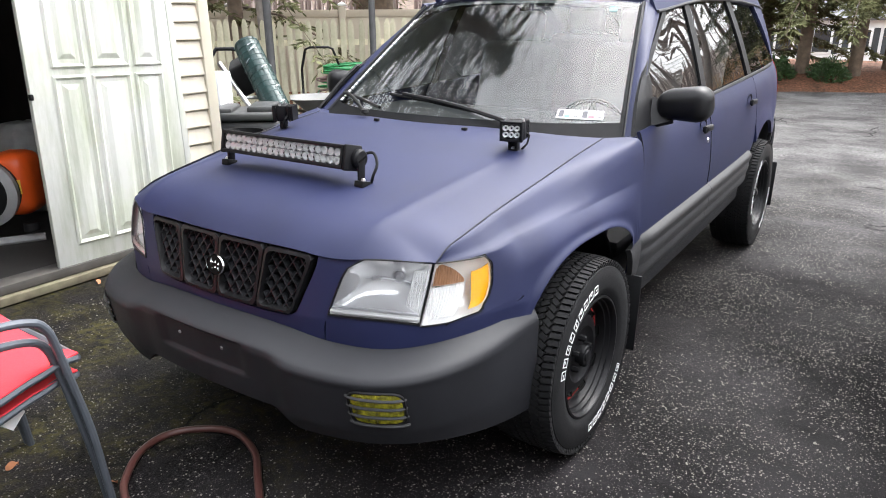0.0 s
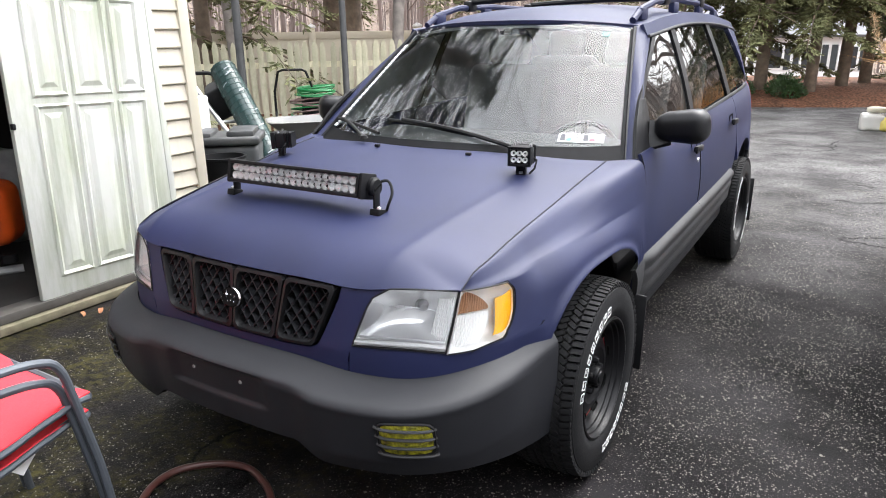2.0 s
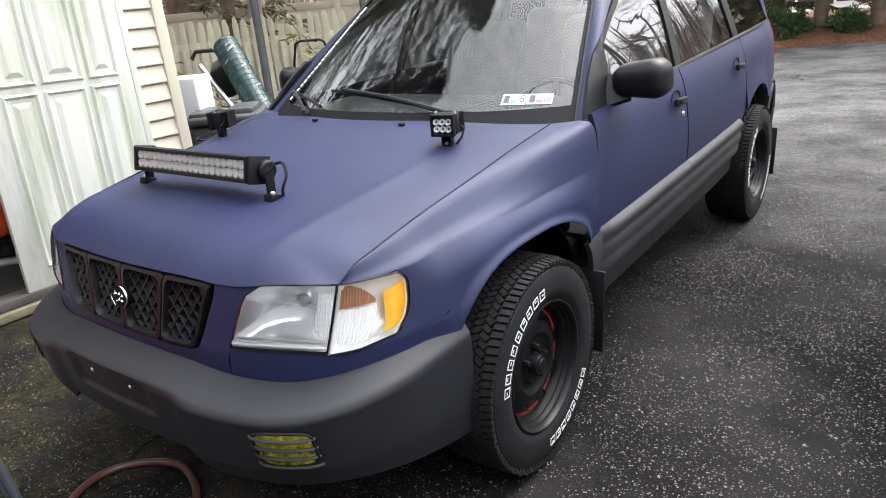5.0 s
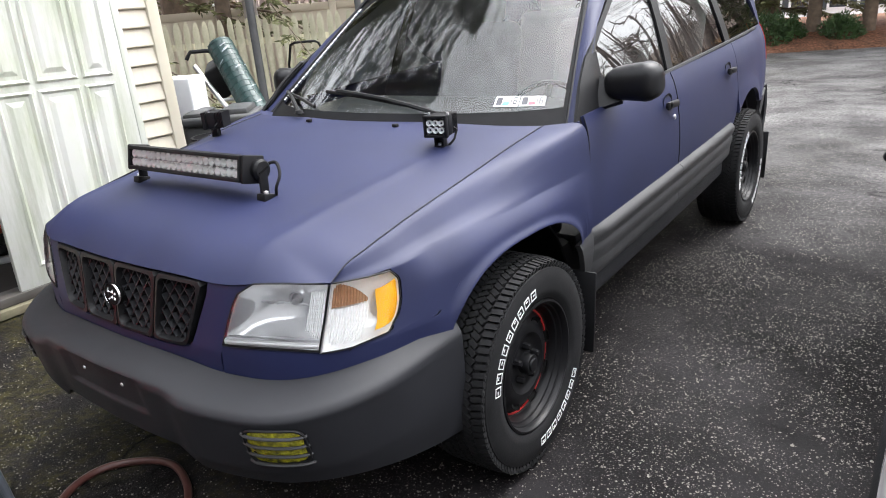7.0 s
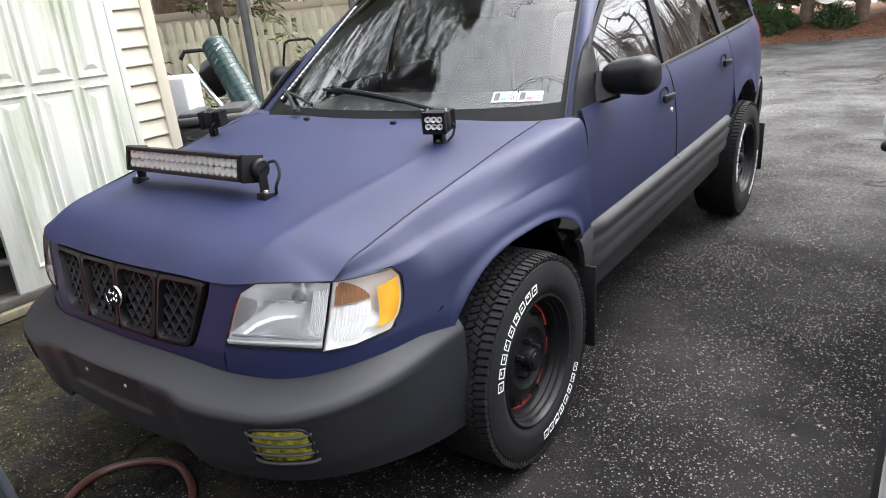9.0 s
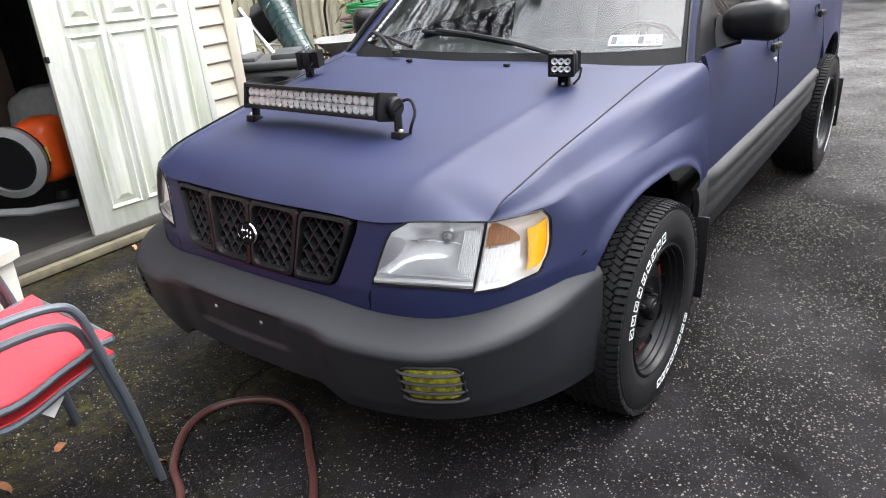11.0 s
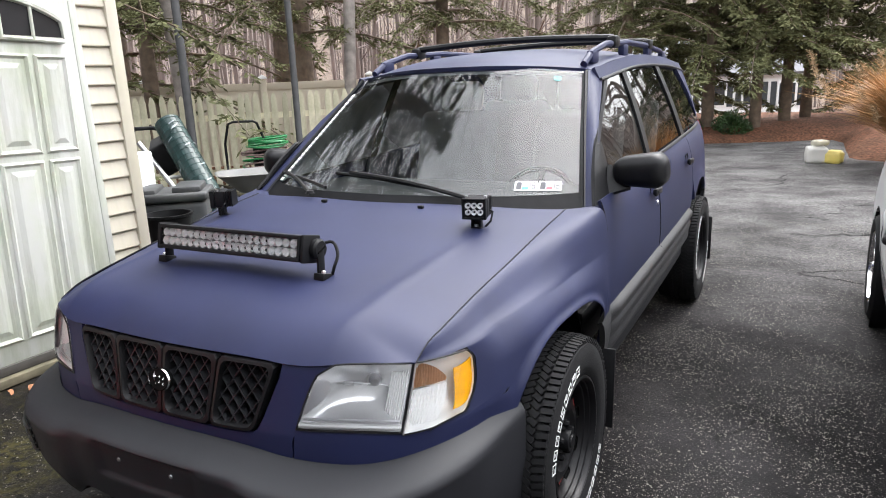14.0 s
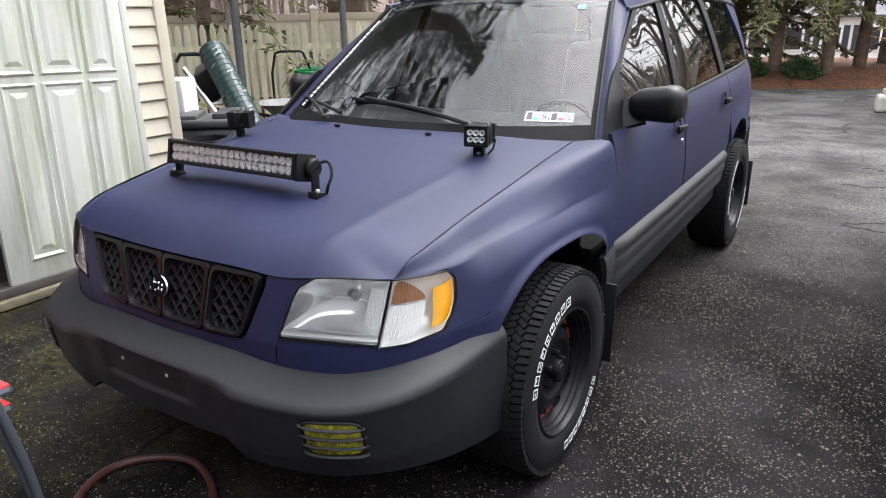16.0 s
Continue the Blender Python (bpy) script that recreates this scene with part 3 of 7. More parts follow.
bumper = part("front_bumper", sheet(lambda u, v: bumper_fn(u, 1 - (1 - v) ** 1.5), 120, 50, (0, -9, 1)), M_BUMPER, car, "dark grey textured plastic bumper with an empty plate recess", thick=0.012)
part("bumper_floor", sheet(lambda u, v: bumper_fn(u, 0.0) * (1 - v) + Vector((0, -0.1, 0.42)) * v, 40, 2, (0, 0, -5)), M_BLACK, bumper)
for bx in (-0.095, 0.095):
    p = bumper_pt(s_of_x(abs(bx)), 0.62, 1 if bx > 0 else -1)
    part("plate_bolt", lathe([(0.0, -0.004), (0.005, -0.003), (0.006, 0.0), (0.006, 0.004)], 10, "y", at=p), M_SATIN, bumper)


# fog lamps: yellow lens in a recess behind four bars
def fog_pt(u, v, off, side):
    s = lin(0.281, 0.346, u) + 0.004 * (1 - v)
    z = lin(0.456, 0.560, v) - 0.004 * u
    low, top = lin(0.375, 0.325, step(0.6, 1.0, s / S_AR)), Z_BT(min(s / S_AR, 1))
    p = bumper_pt(s, (z - low) / (top - low), side)
    n = front_pt(s, z, 1.0, 1) - front_pt(s, z, 0.0, 1)
    return p + Vector((side * n.x, n.y, 0)) * off


for side in (1, -1):
    def fog_disc(a, r, size, off):
        p, q = around(2 * math.pi * a, 5)
        return fog_pt(0.5 + 0.5 * size * r * p, 0.52 + 0.5 * size * r * q, off, side)
    fog = part("fog_lamp", sheet(lambda a, r: fog_disc(a, r, 1.06, 0.0012), 40, 5, (side * 2, -9, 0)), M_BLACK, car, "rectangular yellow fog lamp behind a grey barred guard")
    part("lens", sheet(lambda a, r: fog_disc(a, r, 0.90, 0.003 + 0.005 * (1 - r * r)), 40, 8, (side * 2, -9, 0)), M_FOG, fog, "yellow patterned lens")
    part("guard_frame", tube([fog_disc(k / 40, 1.0, 0.98, 0.004) for k in range(40)], 0.0036, sides=6, closed=True), M_BLACK, fog)
    for k in range(4):
        bm = tube([fog_pt(q / 10 * 1.06 - 0.04, lin(0.02, 0.80, k / 3) + 0.05 * (1 - q / 10), 0.011 - 0.010 * abs(q / 5 - 1) ** 5, side) for q in range(11)], 0.0042, sides=6)
        part("guard_bar", bm, M_CLAD, fog)

# doors and sides
WY = hermite([0.5, 1.4, 2.5, 3.0, 3.37, 3.57, 3.68], [0.851, 0.856, 0.850, 0.838, 0.800, 0.745, 0.62])
WZ = hermite([0.35, 0.5, 0.62, 0.75, 0.88, 0.97, 1.03, 1.08], [-0.035, -0.016, -0.002, 0.004, -0.004, -0.017, -0.036, -0.062])
BELT = hermite([0.5, 1.4, 2.2, 3.0, 3.6], [1.040, 1.052, 1.062, 1.072, 1.075])


def side_pt(y, z, off=0.0, side=1):
    return Vector((side * (WY(y) + WZ(z) + off), y, z))


REAR_C = AXLE_Y + WB
DOORS = [("front_door", 0.530, 1.475), ("rear_door", 1.483, 2.50)]
for side in (1, -1):
    out = (side * 9, 1.5, 1)
    for nm, y0, y1 in DOORS:
        def skin(u, v):
            y = lin(y0, y1, u)
            low = max(0.44, arch_z(y, REAR_C, 0.425, 0.345)) if nm == "rear_door" else 0.44
            z = lin(low, BELT(y), v)
            return side_pt(y + ((gap_y(z) - 0.527) * (1 - u) ** 2 if nm == "front_door" else 0.0), z, 0, side)
        door = part(nm, sheet(skin, 20, 18, out), M_PAINT, car, thick=0.02)
        # grooved cladding on the lower door
        yc1 = min(y1, REAR_C - 0.40)
        groove = hermite([0, 0.06, 0.12, 0.30, 0.36, 0.42, 0.62, 0.68, 0.74, 0.94, 1.0], [0.002, 0.016, 0.021, 0.0225, 0.0205, 0.023, 0.024, 0.0195, 0.0235, 0.020, 0.002])
        part("cladding", sheet(lambda u, v: side_pt(lin(y0 - 0.004, yc1 + 0.002, u), lin(0.445, 0.652, v), groove(v) * (lin(0.25, 1, min(1, u * 8)) if nm == "front_door" else 1), side), 16, 33, out), M_CLAD, door, "grey grooved plastic cladding", thick=0.006)
        # pull handle in a scooped cup
        hy = y1 - 0.13 if nm == "front_door" else y1 - 0.20
        cup = part("handle_cup", lathe([(0.0, -0.006), (0.030, -0.004), (0.036, 0.002)], 24, "x"), M_BLACK, door)
        cup.matrix_basis = Matrix.Translation(side_pt(hy + 0.005, 0.948, 0.0, side)) @ Matrix.Diagonal((side, 1.5, 1.0, 1))
        bm = block((0.020, 0.135, 0.030), (0, 0, 0), bevel=0.009, seg=3)
        block((0.012, 0.05, 0.034), (0.004 * side, -0.045, -0.001), bm, bevel=0.005)
        hd = part("handle", bm, M_BLACK, door, "dark plastic pull handle")
        hd.matrix_basis = Matrix.Translation(side_pt(hy, 0.940, 0.024, side)) @ pose(0, 0, 0, -4, 0, 0)
        if nm == "front_door":
            part("door_lock", lathe([(0, 0.006), (0.010, 0.005), (0.012, 0)], 16, "x", at=side_pt(1.42, 0.872, 0.0, side)), M_SATIN, door)
    # sill
    sill = hermite([0, 0.2, 0.6, 1], [-0.05, -0.012, -0.004, -0.01])
    part("sill", sheet(lambda u, v: side_pt(lin(0.50, REAR_C - 0.38, u), lin(0.315, 0.45, v), sill(v), side), 16, 8, out), M_BUMPER, car, thick=0.02)
    # quarter panel
    def quarter(u, v):
        y = lin(2.505, 3.62, u)
        low = max(0.64, arch_z(y, REAR_C, 0.425, 0.345))
        fl = 0.016 * math.exp(-((v / 0.2) ** 2)) * (1 - step(3.15, 3.30, y))
        return side_pt(y, lin(low, BELT(y), v), fl, side)
    part("quarter_panel", sheet(quarter, 40, 16, out), M_PAINT, car, thick=0.02)
    part("rear_bumper_side", sheet(lambda u, v: side_pt(lin(REAR_C + 0.40, 3.67, u), lin(0.36, 0.65, v), 0.012, side), 12, 8, out), M_BUMPER, car, thick=0.02)
    # wheel housings and mud flaps
    for cy in (0.110, REAR_C):
        bm = bmesh.new()
        prof = [(0.425, 0.775), (0.435, 0.76), (0.445, 0.45)]
        rows = [[bm.verts.new((side * x, cy + r * math.cos(a), (0.392 if cy < 1 else 0.345) + r * math.sin(a))) for r, x in prof] for a in [math.pi * (k / 24 * 1.16 - 0.08) for k in range(25)]]
        for r0, r1 in zip(rows, rows[1:]):
            for k in range(2):
                bm.faces.new((r0[k], r0[k + 1], r1[k + 1], r1[k]))
        bm.faces.new([r[2] for r in rows])
        part("wheel_housing", bm, M_BLACK, car, thick=0.006)
        flap = block((0.24, 0.012, 0.30), (0, 0, -0.15), bevel=0.004)
        fo = part("mud_flap", flap, M_BLACK, car, "black rubber mud flap")
        fo.matrix_basis = pose(side * 0.780, cy + (0.375 if cy < 1 else 0.40), 0.52 if cy < 1 else 0.43, -6, 0, 0)

for side in (1, -1):
    part("hood_gap", tube([(side * (SEAM(k / 30)[0] + 0.002), SEAM(k / 30)[1], SEAM(k / 30)[2] + 0.0015) for k in range(31)], 0.0016, sides=5), M_BLACK, car)
    for gy in (0.0, 1.479):
        part("door_gap", tube([side_pt(gy or gap_y(lin(0.66, 1.035, k / 12)), lin(0.66, 1.035, k / 12), 0.0006, side) for k in range(13)], 0.0022, sides=5), M_BLACK, car)
    # cladding wedge between the wheel arch and the door
    wedge = ((0.436, 0.634), (0.492, 0.478), (0.534, 0.452), (0.534, 0.652))
    part("fender_cladding", sheet(lambda u, v: side_pt(*lin(lin(np.array(wedge[1]), np.array(wedge[2]), u), lin(np.array(wedge[0]), np.array(wedge[3]), u), v), 0.012 + 0.012 * math.sin(math.pi * v) ** 0.5, side), 6, 10, (side * 9, 0.5, 0.6)), M_CLAD, car, "grey plastic cladding end", thick=0.02)

# rear end
part("tailgate", sheet(mirror_u(lambda u, v: (lambda z: Vector((u * (WY(3.64) + WZ(min(z, 1.08)) * 1.0), 3.695 - 0.09 * u * u + 0.02 * math.sin(math.pi * v), z)))(lin(0.62, 1.105, v))), 24, 10, (0, 9, 1)), M_PAINT, car, thick=0.02)
part("rear_bumper", sheet(mirror_u(lambda u, v: Vector((u * 0.78, 3.78 - 0.13 * u**4 - 0.05 * (2 * v - 1) ** 2, lin(0.36, 0.66, v)))), 24, 8, (0, 9, 0)), M_BUMPER, car, thick=0.02)
for side in (1, -1):
    part("tail_lamp", sheet(lambda u, v: side_pt(lin(3.52, 3.64, u), lin(0.84, 1.08, v), 0.006, side), 6, 6, (side * 9, 5, 1)), mat("red_tail_lens", (0.5, 0.02, 0.02), 0.15, coat=0.5), car, thick=0.02)
part("underbody", block((1.36, 3.9, 0.20), (0, 1.35, 0.42), bevel=0.04), M_BLACK, car)
part("engine_bay_floor", block((1.2, 1.0, 0.10), (0, -0.10, 0.60), bevel=0.03), M_BLACK, car)

# glasshouse: windscreen, pillars, roof
def screen_pt(u, v, off=0.0, margin=0.0):
    """Windscreen surface; u from -1 to 1, v from the cowl to the header."""
    z = lin(1.060, 1.522, v)
    half = lin(0.742, 0.578, v) + margin
    x = u * half
    zz = z - 0.05 * (x * x) * (1 - v) - 0.12 * x * x * v
    yc = 0.335 + (z - 1.060) / 0.645
    return Vector((x, yc + lin(0.50, 0.40, v) * x * x - off * 0.54, zz + off * 0.84))


part("windscreen", sheet(lambda u, v: screen_pt(2 * u - 1, lin(-0.05, 1.0, v)), 30, 16, (0, -6, 6)), M_GLASS, car, "raked windscreen mirroring trees and pale sky").visible_shadow = False
M_FRIT = mat("black_glass_print", (0.006, 0.006, 0.007), 0.6, 0, 0.2, 20, spec=0.08)
part("screen_band", sheet(lambda u, v: screen_pt(2 * u - 1, lin(-0.085, 0.028 + 0.03 * abs(2 * u - 1) ** 6, v), 0.003), 30, 3, (0, -6, 6)), M_FRIT, car)
for side in (1, -1):
    part("screen_band", sheet(lambda u, v: screen_pt(side * lin(0.982, 1.0, u), lin(0.02, 0.98, v), 0.004), 3, 12, (0, -6, 6)), M_FRIT, car)
ROOF_EDGE = hermite([0, 0.25, 0.6, 1.0], [(0.592, 1.240, 1.490), (0.600, 1.70, 1.530), (0.598, 2.5, 1.520), (0.570, 3.42, 1.465)])


def roof_pt(u, v):
    ex, ey, ez = ROOF_EDGE(v)
    x = u * ex
    crown = lin(0.055, 0.065, v)
    yc = lin(1.030, 3.46, v)
    ym = lin(yc, ey, u * u)
    zc = hermite([0, 0.06, 0.25, 0.6, 1.0], [1.528, 1.560, 1.594, 1.588, 1.525])(v)
    return Vector((x, ym, lin(zc, ez, abs(u) ** 2.4)))


part("roof", sheet(mirror_u(roof_pt), 40, 30, (0, 2, 9)), M_PAINT, car, thick=0.02)
part("headliner", sheet(mirror_u(lambda u, v: roof_pt(u * 0.98, v) - Vector((0, 0, 0.035))), 16, 8, (0, 2, -9)), M_SEAT, car, thick=0.01)


def house_pt(y, w, off=0.0, side=1):
    """Side of the glasshouse between belt (w = 0) and roof edge (w = 1)."""
    zb = BELT(y) - 0.004
    xb = WY(y) + WZ(1.07) - 0.006
    k = min(max((y - 1.24) / (3.42 - 1.24), 0), 1)
    ex, ey, ez = ROOF_EDGE(k)
    if y < 1.24:
        ez = 1.490 - (1.24 - y) * 0.02
    if y > 3.42:
        ez = 1.465 - (y - 3.42) * 0.4
    return Vector((side * (lin(xb, ex + 0.02, w) + 0.010 * math.sin(math.pi * w) + off), y, lin(zb, ez, w)))


A_EDGE = hermite([0, 0.25, 0.54, 0.90, 1.0], [0.64, 0.75, 0.955, 1.275, 1.360])


def a_line(w):
    """y of the rear edge of the front pillar at height w."""
    return float(A_EDGE(w))


for side in (1, -1):
    out = (side * 9, 1, 2)
    # cowl corner between fender, pillar and door
    part("cowl_corner", sheet(lambda u, v: lin(lin(Vector((side * 0.703, 0.472, 1.017)), Vector((side * 0.700, 0.540, 1.006)), u), lin(side_pt(0.560, 1.027, -0.004, side), Vector((side * 0.770, 0.640, 1.014)), u), v), 8, 6, (side * 1, -1, 6)), M_PAINT, car, thick=0.008)
    # front pillar: from the screen edge to the door frame
    def apillar(u, v):
        a = screen_pt(side * 1.0, lin(-0.085, 1.0, v), 0.004)
        b = house_pt(max(a_line(v) - 0.05, a.y + 0.03), lin(-0.05, 0.985, v), 0.004, side)
        mid = (a + b) / 2 + Vector((side * 0.018, -0.02, 0.012))
        p, q = 1 - u, u
        return p * p * a + 2 * p * q * mid + q * q * b
    part("front_pillar", sheet(apillar, 8, 18, (side * 6, -4, 5)), M_PAINT, car, thick=0.01)
    part("pillar_trim", tube([screen_pt(side * 1.008, lin(-0.07, 1.0, k / 12), 0.004) for k in range(13)], 0.008, sides=6), M_RIM, car)
    # door frame strip behind the pillar, over the glass
    part("window_frame", sheet(lambda u, v: house_pt(lin(a_line(v) - 0.055, a_line(v), u), lin(0, 0.93, v), 0.003, side), 4, 14, out), M_BLACK, car, thick=0.012)
    part("roof_side", sheet(lambda u, v: house_pt(lin(1.20, 3.50, u), lin(0.90, 1.02, v), 0.006, side), 30, 5, out), M_PAINT, car, thick=0.015)
    part("drip_strip", tube([house_pt(lin(1.20, 3.46, k / 20), 0.905, 0.010, side) for k in range(21)], 0.007, sides=6), M_CLAD, car)
    part("belt_strip", tube([house_pt(lin(0.80, 3.15, k / 20), 0.012, 0.008, side) for k in range(21)], 0.010, sides=6), M_BLACK, car)
    # panes
    PANES = [(lambda w: a_line(w), lambda w: lin(1.505, 1.585, w)), (lambda w: lin(1.555, 1.635, w), lambda w: lin(2.45, 2.34, w)), (lambda w: lin(2.53, 2.42, w), lambda w: lin(3.42, 3.12, w))]
    for k, (fa, fb) in enumerate(PANES):
        ya, yb = max(fa(0.5), 0.9), fb(0.5)
        flat = [[house_pt(y, w, -0.007, side).x for w in (0.0, 1.0)] for y in (ya, yb)]

        def pane_pt(u, v):
            """A pane with one even curve, so that it mirrors without waves."""
            y, w = lin(fa(v), fb(v), u), lin(0.01, 0.91, v)
            p = house_pt(y, w, 0.0, side)
            k = (y - ya) / (yb - ya)
            p.x = lin(lin(flat[0][0], flat[0][1], w), lin(flat[1][0], flat[1][1], w), k) + side * 0.010 * math.sin(math.pi * w)
            return p
        pane = part("side_window", sheet(pane_pt, 12, 8, out), M_SIDEGLASS, car, "tinted side window mirroring bare trees")
        pane.visible_shadow = False
    for k, (fa, fb) in enumerate([(lambda w: lin(1.495, 1.575, w), lambda w: lin(1.565, 1.645, w)), (lambda w: lin(2.44, 2.33, w), lambda w: lin(2.54, 2.43, w))]):
        part("window_pillar", sheet(lambda u, v: house_pt(lin(fa(v), fb(v), u), lin(0.0, 0.93, v), 0.002, side), 4, 10, out), M_BLACK, car, thick=0.012)
    part("rear_pillar", sheet(lambda u, v: house_pt(lin(lin(3.41, 3.11, v), lin(3.64, 3.48, v), u), lin(0, 0.95, v), 0.006, side), 8, 10, out), M_PAINT, car, thick=0.015)
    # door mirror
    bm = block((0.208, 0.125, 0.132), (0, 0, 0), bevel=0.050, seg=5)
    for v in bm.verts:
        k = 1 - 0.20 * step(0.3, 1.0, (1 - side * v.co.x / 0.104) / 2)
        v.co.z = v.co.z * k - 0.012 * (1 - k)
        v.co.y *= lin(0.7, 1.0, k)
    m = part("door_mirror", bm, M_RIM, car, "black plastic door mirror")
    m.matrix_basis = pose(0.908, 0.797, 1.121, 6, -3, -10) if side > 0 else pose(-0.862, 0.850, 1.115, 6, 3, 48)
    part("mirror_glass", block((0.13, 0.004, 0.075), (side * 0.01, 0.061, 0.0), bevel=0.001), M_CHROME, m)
    # sail: the black corner piece of the door frame that carries the mirror
    part("mirror_sail", sheet(lambda u, v: house_pt(lin(a_line(max(0, lin(-0.10, 0.40, v))) - lin(0.100, 0.060, min(1, v * 3)), lin(0.80, 0.872, v), u), lin(-0.10, 0.40, v), 0.008 + 0.006 * math.sin(math.pi * u), side), 6, 8, out), M_BLACK, car, thick=0.012)
    bm = sheet(lambda u, v: Vector((side * lin(0.795 - 0.015 * v, 0.875, u), lin(lin(0.735, 0.80, v), lin(0.775, 0.82, v), u), lin(lin(1.035, 1.140, v), lin(1.060, 1.110, v), u))), 5, 6, (side * 5, -5, 2))
    part("mirror_foot", bm, M_BLACK, car, thick=0.025)
part("rear_screen", sheet(mirror_u(lambda u, v: Vector((u * lin(0.66, 0.56, v), lin(3.65, 3.47, v) - 0.09 * u * u, lin(1.07, 1.46, v)))), 16, 8, (0, 9, 5)), M_SIDEGLASS, car).visible_shadow = False

# cowl, wipers, washer jets
part("cowl", sheet(mirror_u(lambda u, v: Vector((u * 0.72, lin(0.315 + 0.19 * u * u, 0.43 + 0.30 * u * u, v), lin(1.030 - 0.03 * u * u, 1.046 - 0.03 * u * u, v)))), 24, 4, (0, 0, 9)), M_BLACK, car, thick=0.01)
for x0, x1, v1 in ((-0.30, -0.62, 0.10), (0.40, -0.16, 0.13)):
    a, b = screen_pt(x0 / 0.73, -0.03, 0.030), screen_pt(x1 / 0.73, v1, 0.030)
    wiper = part("wiper", tube([lin(a, b, k / 6) + Vector((0, 0, 0.012 * math.sin(math.pi * k / 6))) for k in range(7)], 0.008, sides=6), M_BLACK, car, "black wiper at rest")
    c, d = screen_pt((x1 - 0.10) / 0.73, v1 + 0.015, 0.012), screen_pt((x1 + 0.36) / 0.73, v1 - 0.06, 0.012)
    part("blade", tube([c, (c + d) / 2 + Vector((0, 0, 0.004)), d], 0.007, sides=6), M_BLACK, wiper)
    part("wiper_pivot", lathe([(0, 0.016), (0.014, 0.012), (0.018, 0)], 14, "z", at=a), M_BLACK, wiper)
for x in (-0.19, 0.24):
    y = 0.28 + 0.1 * x * x
    p = Vector((x, y, hood_z(x, y)))
    bm = block((0.022, 0.016, 0.012), p + Vector((0, 0, 0.006)), bevel=0.004)
    part("washer_jet", bm, M_BLACK, car)

# roof rack
for side in (1, -1):
    pts = [roof_pt(0.93, v) for v in (0.02, 0.08, 0.2, 0.4, 0.6, 0.8, 0.92)]
    lift = [0.0, 0.035, 0.052, 0.052, 0.05, 0.045, 0.0]
    rail = part("roof_rail", tube([(side * p.x, p.y, p.z + l + 0.012) for p, l in zip(pts, lift)], 0.016, sides=8), M_PAINT, car, "painted roof rail")
    for v in (0.09, 0.36, 0.62, 0.84):
        p = roof_pt(0.93, v)
        part("rail_foot", block((0.035, 0.10, 0.06), (side * p.x, p.y, p.z + 0.025), bevel=0.012), M_PAINT, rail)
for v in (0.27, 0.62):
    pts = []
    for k in range(9):
        u = lin(-0.93, 0.93, k / 8)
        p = roof_pt(abs(u), v)
        pts.append((math.copysign(p.x, u) if k != 4 else 0, p.y + 0.0, roof_pt(0.93, v).z + 0.088 + 0.018 * math.sin(math.pi * k / 8)))
    cb = part("crossbar", tube(pts, 0.017, sides=8), M_BLACK, car, "black roof crossbar")
    for q in (pts[0], pts[-1]):
        part("crossbar_foot", block((0.05, 0.09, 0.06), (q[0], q[1], q[2] - 0.02), bevel=0.014), M_BLACK, cb)

# inspection stickers inside the screen, upper corner tag
for k, (x, tint) in enumerate(((0.505, (0.1, 0.45, 0.6)), (0.583, (0.6, 0.12, 0.15)))):
    st = part("sticker", sheet(lambda u, v: screen_pt((x + lin(0.0, 0.074, u)) / 0.725, lin(0.066, 0.128, v), 0.004), 3, 2, (0, -6, 6)), mat("sticker_paper", (0.82, 0.84, 0.84), 0.5, 0, 0.05), car, "white inspection sticker reading 16", thick=0.001)
    dark = mat("sticker_ink", (0.04, 0.04, 0.05), 0.5)
    part("dark_patch", sheet(lambda u, v: screen_pt((x + lin(0.006, 0.024, u)) / 0.725, lin(0.073, 0.121, v), 0.0060), 2, 2, (0, -6, 6)), dark, st)
    part("colour_patch", sheet(lambda u, v: screen_pt((x + lin(0.026, 0.046, u)) / 0.725, lin(0.071, 0.092, v), 0.0060), 2, 2, (0, -6, 6)), mat("sticker_tint", tint, 0.5), st)
    # the figures 16, as strokes on the curved paper
    bm = bmesh.new()
    for x0, x1, v0, v1 in ((0.0500, 0.0535, 0.096, 0.141), (0.0570, 0.0602, 0.096, 0.141), (0.0602, 0.0690, 0.096, 0.104), (0.0602, 0.0690, 0.133, 0.141), (0.0602, 0.0690, 0.114, 0.122), (0.0658, 0.0690, 0.104, 0.114)):
        sheet(lambda u, v: screen_pt((x + lin(x0, x1, u)) / 0.725, lin(v0, v1, v) - 0.020, 0.0062), 2, 2, (0, -6, 6), bm)
    part("figures", bm, dark, st)
rb = random.Random(7)
M_DECAL = mat("white_decal", (0.8, 0.8, 0.8), 0.5, 0, 0.05)
for k in range(22):
    v0 = lin(0.06, 0.86, k / 22)
    part("decal_bar", sheet(lambda u, v: screen_pt(lin(-0.962, -0.915 - rb.uniform(0, 0.0), u), lin(v0, v0 + 0.026, v), 0.0045), 2, 2, (0, -6, 6)), M_DECAL, car, thick=0.0005)
part("corner_tag", sheet(lambda u, v: screen_pt(lin(0.80, 0.845, u), lin(0.90, 0.935, v), 0.004), 2, 2, (0, -6, 6)), mat("tag_green", (0.15, 0.5, 0.5), 0.5), car)

